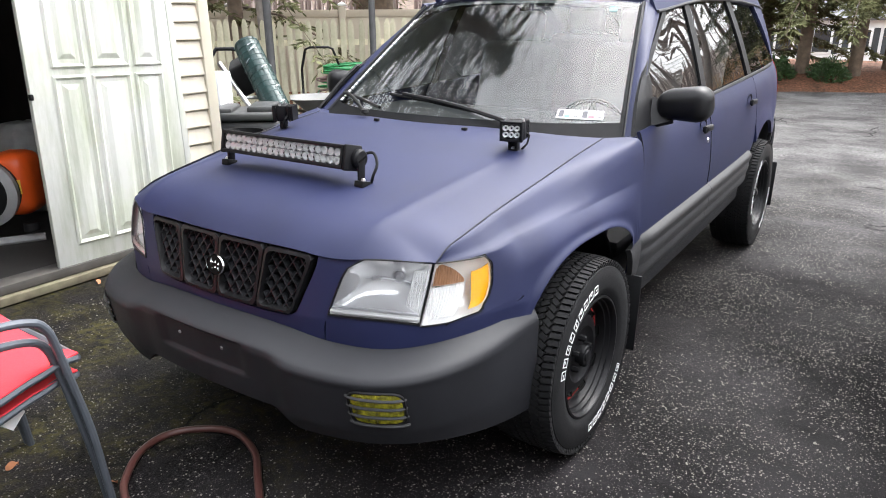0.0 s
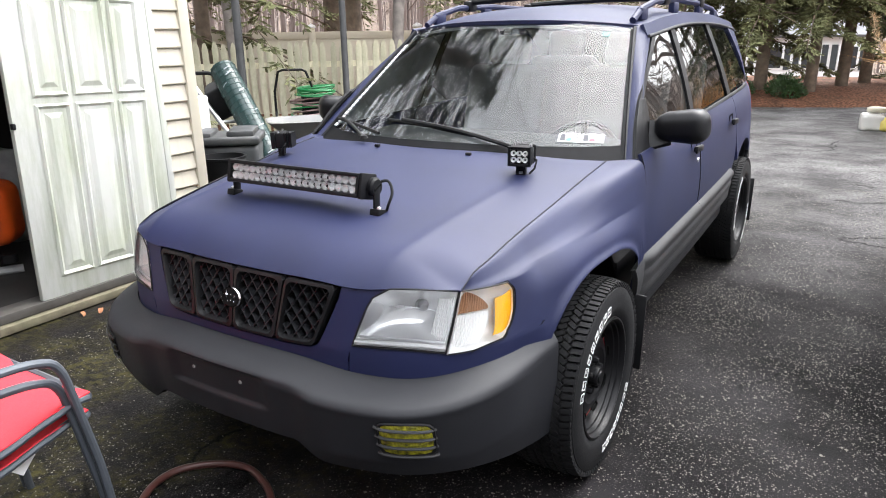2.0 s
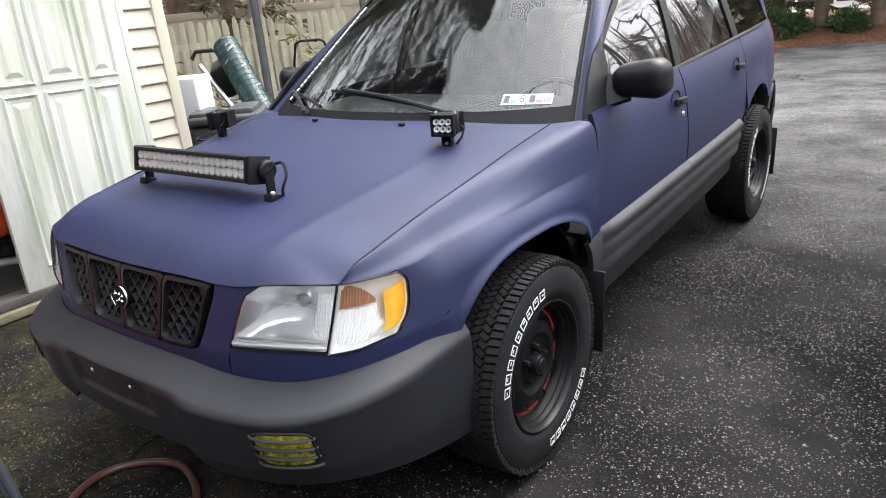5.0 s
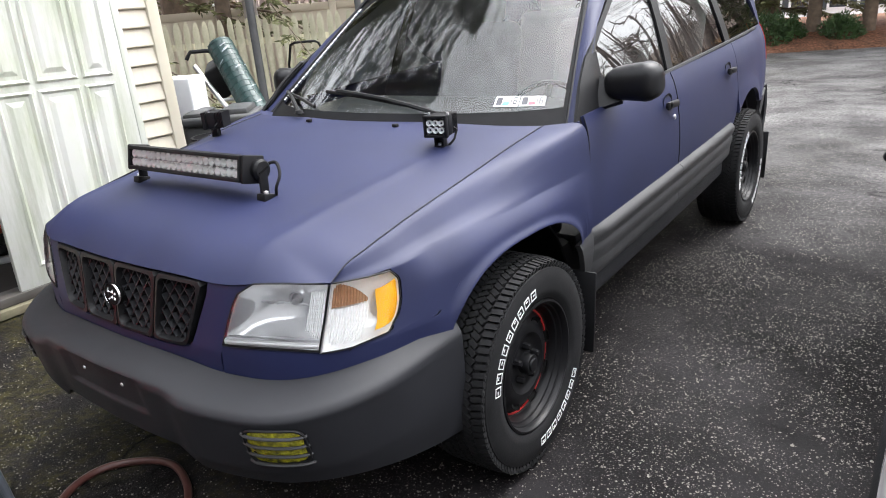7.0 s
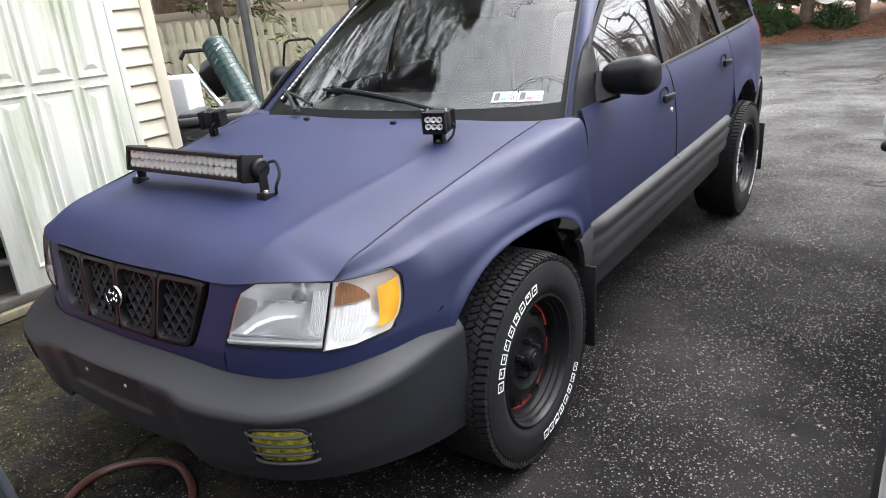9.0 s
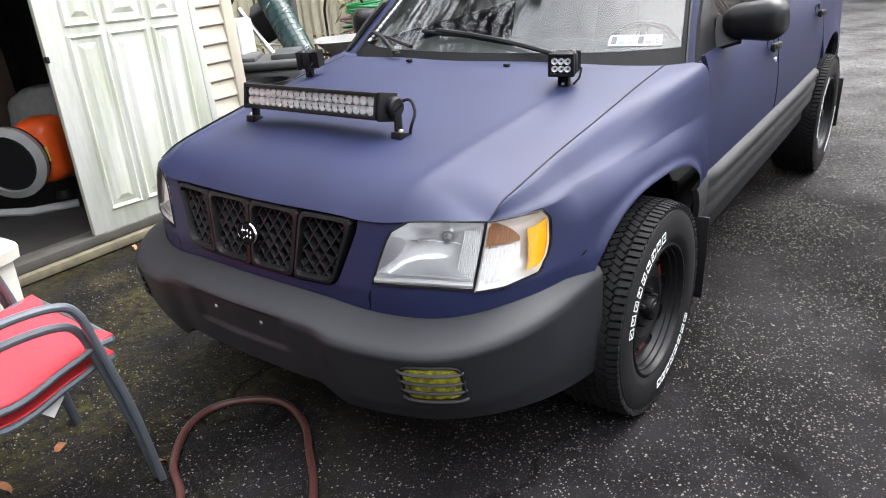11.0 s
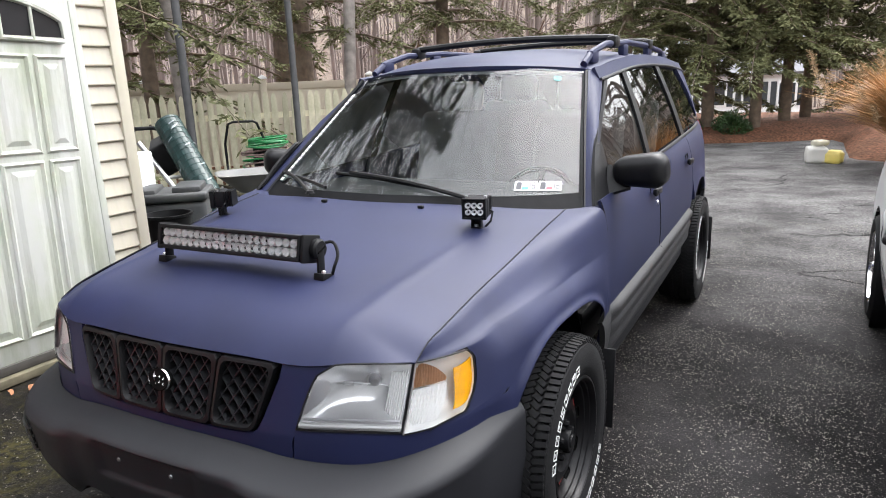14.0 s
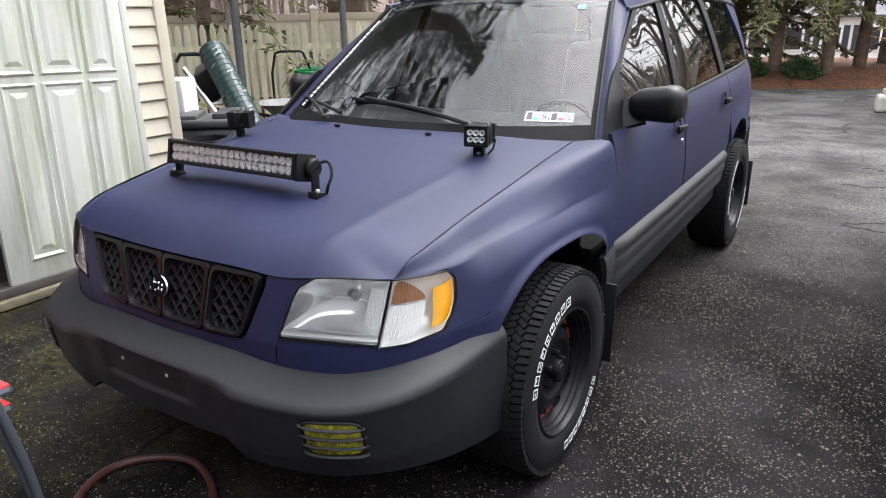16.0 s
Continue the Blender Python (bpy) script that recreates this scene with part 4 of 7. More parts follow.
# inside: dash, wheel, seats
part("dashboard", block((1.30, 0.42, 0.20), (0, 0.82, 0.93), bevel=0.07, seg=4), M_INNER, car)
bm = lathe([(0.178, 0), (0.186, 0.012), (0.198, 0.012), (0.204, 0), (0.196, -0.012), (0.184, -0.012)], 32, "y", close=True)
for a in (0, 120, 240):
    block((0.19, 0.02, 0.03), (0.09 * math.cos(radians(a + 90)), 0, 0.09 * math.sin(radians(a + 90))), bm, (0, -(a + 90), 0), bevel=0.006)
sw = part("steering_wheel", bm, M_BLACK, car)
sw.matrix_basis = pose(0.36, 1.14, 0.88, -28, 0, 0)
for sx, sy in ((0.36, 1.55), (-0.36, 1.55), (0.36, 2.45), (-0.36, 2.45)):
    seat = part("seat", block((0.50, 0.52, 0.16), (sx, sy - 0.12, 0.66), bevel=0.06, seg=4), M_SEAT, car, "grey fabric seat")
    bk = part("backrest", block((0.48, 0.14, 0.60), (0, 0, 0.30), bevel=0.06, seg=4), M_SEAT, seat)
    bk.matrix_basis = pose(sx, sy + 0.12, 0.70, -16, 0, 0)
    hr = part("headrest", block((0.26, 0.09, 0.17), (0, 0, 0), bevel=0.04, seg=4), M_SEAT, seat)
    hr.matrix_basis = pose(sx, sy + 0.31, 1.36, -12, 0, 0)
part("cabin_floor", block((1.40, 2.7, 0.08), (0, 2.1, 0.50), bevel=0.02), M_INNER, car)
part("bulkhead", block((1.40, 0.05, 0.42), (0, 0.62, 0.80), bevel=0.02), M_INNER, car)


# ---- wheels ----
def wheel_at(m):
    """One steel wheel with an all-terrain tyre; its outer face looks to +x."""
    R, W = TYRE_R, TYRE_W / 2
    wheel = part("wheel", lathe([(0.205, -W * 0.72), (0.235, -W * 0.9), (0.28, -W), (0.310, -W * 0.95), (R - 0.016, -W * 0.82), (R - 0.012, -W * 0.4), (R - 0.011, 0), (R - 0.012, W * 0.4), (R - 0.016, W * 0.80),
                         (0.316, W * 0.91), (0.313, W * 0.955), (0.306, W * 0.965), (0.300, W * 0.985), (0.275, W), (0.248, W * 0.995), (0.232, W * 0.975), (0.229, W * 0.955), (0.218, W * 0.93), (0.205, W * 0.80)], 96, "x", close=True), M_RUBBER, car, "chunky all-terrain tyre with raised white lettering on a black steel wheel")
    wheel.matrix_basis = m
    # tread blocks
    bm = bmesh.new()
    n = 92
    for k in range(n):
        a = 360 * k / n
        for row, (x, wx, wl, skew) in enumerate(((-0.094, 0.034, 0.0150, 8), (-0.060, 0.029, 0.0165, -32), (-0.030, 0.027, 0.0165, 30), (0.0, 0.027, 0.0165, -30), (0.030, 0.027, 0.0165, 30), (0.060, 0.029, 0.0165, -32), (0.094, 0.034, 0.0150, 8))):
            t = radians(a + (row % 2) * 180 / n)
            r = R - 0.009 - (0.005 if abs(x) > 0.08 else 0)
            mm = Matrix.Rotation(t, 4, "X") @ Matrix.Translation((x, 0, r)) @ Matrix.Rotation(radians(skew), 4, "Z") @ Matrix.Rotation(radians(10 if x > 0.08 else -10 if x < -0.08 else 0), 4, "Y")
            bmesh.ops.create_cube(bm, size=1, matrix=mm @ Matrix.Diagonal((wx, wl, 0.012, 1)))
    tagged(part("tread", bm, M_RUBBER, wheel, smooth=False), kind="stuff")
    bm = bmesh.new()
    for k in range(n):
        t = radians(360 * (k + 0.25) / n)
        mm = Matrix.Rotation(t, 4, "X") @ Matrix.Translation((W * 0.915, 0, R - 0.026)) @ Matrix.Rotation(radians(20), 4, "Y")
        bmesh.ops.create_cube(bm, size=1, matrix=mm @ Matrix.Diagonal((0.006, 0.0145, 0.024 if k % 2 else 0.015, 1)))
    tagged(part("tread_shoulder", bm, M_RUBBER, wheel, smooth=False), kind="stuff")
    # lettering on the side wall
    # (plain outlined blocks stand for the raised characters)
    for count, mid, rr, h, pitch in ((9, 132, 0.257, 0.029, 9.0), (8, -62, 0.268, 0.027, 8.4)):
        bm = bmesh.new()
        for i in range(count):
            a = radians(mid - (i - (count - 1) / 2) * pitch)
            rad = Vector((0, math.cos(a), math.sin(a)))
            tan = Vector((0, math.sin(a), -math.cos(a)))
            q = Vector((W + 0.0006, 0, 0)) + rad * rr
            mm = Matrix(((0, 0, 1, q.x), (tan.y, rad.y, 0, q.y), (tan.z, rad.z, 0, q.z), (0, 0, 0, 1)))
            g = bmesh.new()
            w_, t_ = 0.030, 0.0030
            for sx in (-1, 1):
                block((t_, h, 0.0016), (sx * (w_ - t_) / 2, 0, 0), g)
            for sz in (-1, 1):
                block((w_ - 2 * t_, t_, 0.0016), (0, sz * (h - t_) / 2, 0), g)
            block((w_ * 0.36, t_, 0.0016), (0.003 * (i % 3 - 1), 0.004 * (i % 2), 0), g)
            g.transform(mm)
            tmp = bpy.data.meshes.new("glyph")
            g.to_mesh(tmp)
            g.free()
            bm.from_mesh(tmp)
            bpy.data.meshes.remove(tmp)
        part("lettering", bm, M_WHITE, wheel, "ring of raised white outlined blocks", smooth=False)
    # steel rim: flange, stepped barrel, dished disc with eight dark windows laid on
    F = W * 0.935
    rim = part("rim", lathe([(0.206, F - 0.030), (0.214, F - 0.006), (0.212, F), (0.206, F + 0.001), (0.201, F - 0.006), (0.199, F - 0.018), (0.195, F - 0.021), (0.191, F - 0.034), (0.186, F - 0.037), (0.182, F - 0.050), (0.178, F - 0.062), (0.172, -0.04), (0.172, -W * 0.7), (0.205, -W * 0.75)], 72, "x"), M_RIM, wheel, "black steel rim")
    d0 = F - 0.062
    bm = lathe([(0.179, d0), (0.172, d0 - 0.006), (0.163, d0 - 0.006), (0.150, d0 + 0.004), (0.118, d0 + 0.020), (0.100, d0 + 0.021), (0.088, d0 + 0.012), (0.078, d0 + 0.006), (0.045, d0 + 0.006), (0.036, d0 + 0.010), (0.0, d0 + 0.010)], 96, "x")
    part("disc", bm, M_RIM, rim)
    # windows are near-black dishes on the uncut disc, shade painted in
    for k in range(8):
        a = radians(45 * k + 12)
        bm = bmesh.new()
        ring = []
        for scale_, dx in ((1.0, 0.0006), (0.90, 0.0016), (0.82, -0.004)):
            ring.append([bm.verts.new((dx, 0.024 * scale_ * around(2 * math.pi * q / 24, 4)[0] * (1 + 0.18 * around(2 * math.pi * q / 24, 4)[1]), 0.0175 * scale_ * around(2 * math.pi * q / 24, 4)[1])) for q in range(24)])
        for r0, r1 in zip(ring, ring[1:]):
            for q in range(24):
                bm.faces.new((r0[q], r0[(q + 1) % 24], r1[(q + 1) % 24], r1[q]))
        bm.faces.new(ring[-1])
        so = part("window", bm, M_VOID, rim, "near-black dish on the disc, painted as an unlit opening")
        so.matrix_basis = Matrix.Rotation(a, 4, "X") @ Matrix.Translation((d0 + 0.0135, 0, 0.1345)) @ Matrix.Rotation(radians(26), 4, "Y")
    part("red_stripe", lathe([(0.1655, d0 - 0.006), (0.1655, d0 - 0.0025), (0.1715, d0 - 0.0025), (0.1715, d0 - 0.006)], 72, "x", close=True), M_RED, rim, "thin red stripe")
    part("hub", lathe([(0.034, d0), (0.034, d0 + 0.034), (0.031, d0 + 0.040), (0.022, d0 + 0.041), (0.020, d0 + 0.046), (0.0, d0 + 0.047)], 28, "x"), M_BLACKMET, rim)
    for k in range(5):
        a = radians(72 * k + 10)
        part("lug_nut", lathe([(0.0115, d0), (0.0115, d0 + 0.024), (0.0075, d0 + 0.031), (0, d0 + 0.032)], 6, "x", at=(0.0, 0.056 * math.cos(a), 0.056 * math.sin(a))), M_BLACKMET, rim)
    return wheel


for side in (1, -1):
    for cy in (AXLE_Y, REAR_C):
        turn = 0 if side > 0 else 180
        w = wheel_at(pose(side * WHEEL_X, cy, TYRE_R + (0.9 - cy) * math.tan(radians(1.25)), 0, 0, turn) @ pose(0, 0, 0, 0 if cy == AXLE_Y else 25, 0, 0))

# ---- lamps bolted on the hood ----
def light_bar():
    L, H, D = 0.552, 0.074, 0.040
    y0, z0 = -0.365, hood_z(0, -0.375) + 0.072
    root = thing("light_bar", "long black LED light bar on brackets, bolted on the hood", "light bar", at=CARM @ pose(-0.024, y0, z0 + 0.004, -14, 0, 0))
    body = part("housing", block((L, D, H), (0, 0.002, 0), bevel=0.005), M_BLACKMET, root)
    for k in range(5):
        part("cooling_fin", block((L - 0.01, 0.003, H * 0.86), (0, 0.024 + 0.005 * k, 0)), M_BLACKMET, root, smooth=False)
    part("tray", block((L - 0.022, 0.004, H - 0.018), (0, -0.0185, 0), bevel=0.002), M_TRAY, root)
    for row in range(2):
        for k in range(20):
            bm = lathe([(0.0, -0.002), (0.004, -0.002), (0.0116, -0.014), (0.0126, -0.014), (0.0126, 0)], 14, "y", at=(lin(-0.2515, 0.2515, k / 19), -0.020, -0.0130 + 0.026 * row))
            cup_ = part("reflector_cup", bm, M_CUP, root)
            if 3 < k < 16:
                part("diode", lathe([(0.0, -0.0045), (0.0042, -0.0040), (0.0052, -0.002)], 10, "y", at=(lin(-0.2515, 0.2515, k / 19), -0.020, -0.0130 + 0.026 * row)), M_CLAD, cup_)
    pane = part("front_pane", sheet(lambda u, v: Vector((lin(-L / 2 + 0.007, L / 2 - 0.007, u), -0.037, lin(-H / 2 + 0.006, H / 2 - 0.006, v))), 1, 1, (0, -5, 0)), M_LENS, root)
    pane.visible_shadow = False
    bm = bmesh.new()
    for zz in (-1, 1):
        block((L, 0.024, 0.0115), (0, -0.030, zz * (H / 2 - 0.0058)), bm, bevel=0.003)
    for xx in (-1, 1):
        block((0.008, 0.022, H), (xx * (L / 2 - 0.004), -0.030, 0), bm, bevel=0.002)
    part("rim", bm, M_BLACKMET, root)
    for sx in (-1, 1):
        cap = part("end_cap", block((0.012, 0.075, H + 0.006), (sx * (L / 2 + 0.006), 0.0, 0), bevel=0.005), M_BLACKMET, root)
        part("adjuster", lathe([(0, 0.022), (0.024, 0.020), (0.030, 0.014), (0.030, 0)] if sx > 0 else [(0, -0.022), (0.024, -0.020), (0.030, -0.014), (0.030, 0)], 20, "x", at=(sx * (L / 2 + 0.011), 0.018, 0.0)), M_BLACKMET, root)
        # near-black bar on the adjuster, drawn as a shaded slot
        part("slot", block((0.003, 0.034, 0.005), (sx * (L / 2 + 0.0325), 0.018, 0.0), rot=(35, 0, 0)), M_VOID, root)
        bm = block((0.009, 0.030, 0.094), (sx * (L / 2 + 0.028), 0.022, -0.034), rot=(10, 0, 0), bevel=0.004)
        block((0.036, 0.042, 0.022), (sx * (L / 2 + 0.036), 0.026, -0.076), bm, bevel=0.004)
        br = part("bracket", bm, M_BLACKMET, root)
        part("bolt", lathe([(0.007, 0), (0.007, 0.007), (0.004, 0.009), (0, 0.009)], 6, "z", at=(sx * (L / 2 + 0.042), 0.020, -0.066)), M_SATIN, br)
    part("cable", tube([hermite([0, 0.25, 0.5, 0.75, 1], [(L / 2 + 0.01, 0.045, 0.015), (L / 2 + 0.045, 0.05, 0.022), (L / 2 + 0.068, 0.045, -0.01), (L / 2 + 0.066, 0.035, -0.045), (L / 2 + 0.05, 0.05, -0.068)])(k / 20) for k in range(21)], 0.0045, sides=8), M_RUBBER, root)


light_bar()


def pod(x, y, yaw):
    z0 = hood_z(x, y)
    root = thing("pod_light", "small black six-cell LED pod light on the hood", "work light", "pod lights on the hood", at=CARM @ pose(x, y, z0, 0, 0, yaw) @ Matrix.Diagonal((0.82, 0.82, 0.82, 1)))
    part("housing", block((0.094, 0.05, 0.082), (0, 0.004, 0.083), bevel=0.010), M_BLACKMET, root)
    for k in range(5):
        part("cooling_fin", block((0.088, 0.004, 0.074), (0, 0.032 + 0.008 * k, 0.083)), M_BLACKMET, root, smooth=False)
    part("tray", block((0.076, 0.004, 0.058), (0, -0.0225, 0.083), bevel=0.004), M_CLAD, root)
    for i in range(3):
        for j in range(2):
            part("reflector_cup", lathe([(0.0, -0.002), (0.003, -0.002), (0.0100, -0.012), (0.0115, -0.012), (0.0115, 0)], 14, "y", at=(-0.025 + 0.025 * i, -0.0255, 0.0695 + 0.027 * j)), M_CUP, root)
            part("diode", lathe([(0.0, -0.0045), (0.0036, -0.0040), (0.0046, -0.002)], 10, "y", at=(-0.025 + 0.025 * i, -0.0255, 0.0695 + 0.027 * j)), M_CLAD, root)
    part("front_pane", sheet(lambda u, v: Vector((lin(-0.04, 0.04, u), -0.036, lin(0.052, 0.114, v))), 1, 1, (0, -5, 0)), M_LENS, root).visible_shadow = False
    bm = bmesh.new()
    for zz in (-1, 1):
        block((0.100, 0.020, 0.010), (0, -0.030, 0.083 + zz * 0.037), bm, bevel=0.003)
    for xx in (-1, 1):
        block((0.010, 0.020, 0.084), (xx * 0.045, -0.030, 0.083), bm, bevel=0.003)
    part("rim", bm, M_BLACKMET, root)
    for xx in (-1, 1):
        part("bolt", lathe([(0.006, 0), (0.006, 0.010), (0, 0.011)], 6, "z", at=(xx * 0.040, 0.0, 0.122)), M_SATIN, root)
    bm = block((0.042, 0.034, 0.006), (0, 0.0, 0.004), bevel=0.002)
    block((0.036, 0.006, 0.036), (0, 0.008, 0.022), bm, bevel=0.002)
    block((0.006, 0.030, 0.036), (-0.018, 0.0, 0.024), bm, bevel=0.002)
    block((0.006, 0.030, 0.036), (0.018, 0.0, 0.024), bm, bevel=0.002)
    br = part("bracket", bm, M_BLACKMET, root)
    part("bolt", lathe([(0.009, 0), (0.009, 0.008), (0, 0.010)], 6, "z", at=(0, -0.008, 0.007)), M_SATIN, br)
    part("cable", tube([(0.03, 0.04, 0.075), (0.058, 0.03, 0.06), (0.055, 0.01, 0.028), (0.035, 0.0, 0.006)], 0.0045, sides=6), M_RUBBER, root)


pod(0.514, 0.177, 8)
pod(-0.600, 0.150, -62)


# ---- ground ----
def asphalt():
    m = bpy.data.materials.new("worn_wet_asphalt")
    m.use_nodes = True
    n, l = m.node_tree.nodes, m.node_tree.links
    p = n["Principled BSDF"]
    co = n.new("ShaderNodeTexCoord")

    def noise_tex(scale, detail=8, rough=0.6):
        t = n.new("ShaderNodeTexNoise")
        t.inputs["Scale"].default_value, t.inputs["Detail"].default_value, t.inputs["Roughness"].default_value = scale, detail, rough
        l.new(co.outputs["Object"], t.inputs["Vector"])
        return t.outputs["Fac"]

    def span(v, a, b, lo=0.0, hi=1.0):
        r = n.new("ShaderNodeMapRange")
        r.inputs["From Min"].default_value, r.inputs["From Max"].default_value = a, b
        r.inputs["To Min"].default_value, r.inputs["To Max"].default_value = lo, hi
        l.new(v, r.inputs["Value"])
        return r.outputs["Result"]

    def blend(f, a, b):
        x = n.new("ShaderNodeMix")
        x.data_type = "RGBA"
        l.new(f, x.inputs["Factor"])
        for key, v in (("A", a), ("B", b)):
            if isinstance(v, tuple):
                x.inputs[key].default_value = (*v, 1)
            else:
                l.new(v, x.inputs[key])
        return x.outputs["Result"]

    def times(a, b):
        x = n.new("ShaderNodeMath")
        x.operation = "MULTIPLY"
        l.new(a, x.inputs[0])
        l.new(b, x.inputs[1])
        return x.outputs[0]

    tar = blend(span(noise_tex(2.2), 0.3, 0.7), (0.0027, 0.0022, 0.0025), (0.0078, 0.0067, 0.0073))
    tar = blend(span(noise_tex(0.9, 10, 0.65), 0.46, 0.62), tar, (0.020, 0.0182, 0.0196))
    vo = n.new("ShaderNodeTexVoronoi")
    vo.inputs["Scale"].default_value = 150
    l.new(co.outputs["Object"], vo.inputs["Vector"])
    sep = n.new("ShaderNodeSeparateColor")
    l.new(vo.outputs["Color"], sep.inputs[0])
    stone = times(span(vo.outputs["Distance"], 0.42, 0.30), span(sep.outputs[0], 0.42, 0.55))
    stone = times(stone, span(noise_tex(5, 3), 0.30, 0.55))
    col = blend(stone, tar, blend(sep.outputs[1], (0.0085, 0.0072, 0.0078), (0.105, 0.093, 0.093)))
    moss = times(span(noise_tex(1.6, 10, 0.7), 0.44, 0.60), span(noise_tex(26, 6, 0.7), 0.42, 0.62))
    geo = n.new("ShaderNodeSeparateXYZ")
    l.new(co.outputs["Object"], geo.inputs[0])
    moss = times(moss, span(geo.outputs[0], 0.5, -0.5))
    col = blend(moss, col, (0.058, 0.052, 0.015))
    # long wandering cracks
    warp = n.new("ShaderNodeTexNoise")
    warp.inputs["Scale"].default_value, warp.inputs["Detail"].default_value = 1.7, 6
    l.new(co.outputs["Object"], warp.inputs["Vector"])
    bend = n.new("ShaderNodeVectorMath")
    bend.operation = "MULTIPLY_ADD"
    l.new(warp.outputs["Color"], bend.inputs[0])
    bend.inputs[1].default_value = (0.9, 0.9, 0.0)
    squash = n.new("ShaderNodeVectorMath")
    squash.operation = "MULTIPLY"
    squash.inputs[1].default_value = (0.55, 1.0, 1.0)
    l.new(co.outputs["Object"], squash.inputs[0])
    l.new(squash.outputs[0], bend.inputs[2])
    net = n.new("ShaderNodeTexVoronoi")
    net.feature = "DISTANCE_TO_EDGE"
    net.inputs["Scale"].default_value = 0.85
    l.new(bend.outputs[0], net.inputs["Vector"])
    crack = times(span(net.outputs["Distance"], 0.012, 0.003), span(noise_tex(0.7, 4), 0.46, 0.56))
    # the drive blends to a paler grey along y; dry is the noisy mask
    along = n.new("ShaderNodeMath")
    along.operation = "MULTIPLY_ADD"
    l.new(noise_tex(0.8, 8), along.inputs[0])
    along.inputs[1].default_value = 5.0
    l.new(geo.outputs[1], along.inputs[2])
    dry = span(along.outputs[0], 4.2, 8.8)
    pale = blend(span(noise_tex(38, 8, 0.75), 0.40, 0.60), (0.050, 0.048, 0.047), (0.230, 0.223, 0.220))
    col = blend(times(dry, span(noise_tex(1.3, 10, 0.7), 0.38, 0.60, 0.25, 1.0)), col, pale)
    col = blend(crack, col, (0.0025, 0.0022, 0.0022))
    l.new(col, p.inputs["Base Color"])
    p.inputs["Specular IOR Level"].default_value = 0.09
    l.new(span(noise_tex(1.4), 0.35, 0.65, 0.5, 0.85), p.inputs["Roughness"])
    bu = n.new("ShaderNodeBump")
    bu.inputs["Strength"].default_value, bu.inputs["Distance"].default_value = 0.7, 0.006
    l.new(noise_tex(120, 6), bu.inputs["Height"])
    b2 = n.new("ShaderNodeBump")
    b2.inputs["Strength"].default_value, b2.inputs["Distance"].default_value = 0.5, 0.006
    l.new(stone, b2.inputs["Height"])
    l.new(bu.outputs["Normal"], b2.inputs["Normal"])
    l.new(b2.outputs["Normal"], p.inputs["Normal"])
    return m


def ground_z(x, y):
    """Level drive, dropping away beyond the trees, with wooded hills round about."""
    r = math.hypot(x, y - 4)
    return -3.2 * step(18, 40, y) * (1 - step(20, 40, abs(x))) + 17 * step(42, 115, r)


RINGS = [0.01, 3, 6, 9, 9.4, 9.8, 10.3, 11, 12, 13, 14, 15, 17, 19, 21, 24, 27, 31, 36, 42, 48, 54, 60, 68, 76, 85, 95, 105, 116, 130, 200, 400]


def polar(r0, lift, n=120, rings=None):
    """A sheet in rings round the drive, from radius r0(angle) outwards."""
    bm = bmesh.new()
    rows = []
    for k in range(n):
        a = 2 * math.pi * k / n
        start = r0(a)
        row = []
        for r in rings or RINGS:
            rr = max(r, start)
            x, y = rr * math.cos(a), 4 + rr * math.sin(a)
            row.append(bm.verts.new((x, y, ground_z(x, y) + (lift * (1 + 4 * step(0, 1.6, rr - start)) if rr > start + 0.02 or r0(a) < 0.1 else -0.03))))
        rows.append(row)
    for k in range(n):
        a, b = rows[k], rows[(k + 1) % n]
        for i in range(len(rings or RINGS) - 1):
            if (a[i].co - a[i + 1].co).length > 1e-4 or (b[i].co - b[i + 1].co).length > 1e-4:
                try:
                    bm.faces.new((a[i], a[i + 1], b[i + 1], b[i]))
                except ValueError:
                    pass
    bmesh.ops.remove_doubles(bm, verts=list(bm.verts), dist=1e-4)
    bmesh.ops.recalc_face_normals(bm, faces=list(bm.faces))
    if sum(f.normal.z for f in bm.faces) < 0:
        bmesh.ops.reverse_faces(bm, faces=list(bm.faces))
    return bm


M_ASPHALT = asphalt()
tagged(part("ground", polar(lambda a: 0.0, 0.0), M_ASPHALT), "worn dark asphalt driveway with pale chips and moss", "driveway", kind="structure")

# ---- shed ----
SX = -2.22


def streaked(m, colour, amount):
    """Adds grime that runs down in narrow streaks to a material."""
    n, l = m.node_tree.nodes, m.node_tree.links
    p = n["Principled BSDF"]
    old = p.inputs["Base Color"].links[0].from_socket
    co, mp = n.new("ShaderNodeTexCoord"), n.new("ShaderNodeMapping")
    mp.inputs["Scale"].default_value = (6, 6, 0.9)
    l.new(co.outputs["Object"], mp.inputs["Vector"])
    t = n.new("ShaderNodeTexNoise")
    t.inputs["Scale"].default_value, t.inputs["Detail"].default_value, t.inputs["Roughness"].default_value = 1.0, 9, 0.7
    l.new(mp.outputs[0], t.inputs["Vector"])
    r = n.new("ShaderNodeMapRange")
    r.inputs["From Min"].default_value, r.inputs["From Max"].default_value, r.inputs["To Max"].default_value = 0.45, 0.72, amount
    l.new(t.outputs["Fac"], r.inputs["Value"])
    x = n.new("ShaderNodeMix")
    x.data_type = "RGBA"
    x.inputs["B"].default_value = (*colour, 1)
    l.new(r.outputs[0], x.inputs["Factor"])
    l.new(old, x.inputs["A"])
    l.new(x.outputs["Result"], p.inputs["Base Color"])
    return m


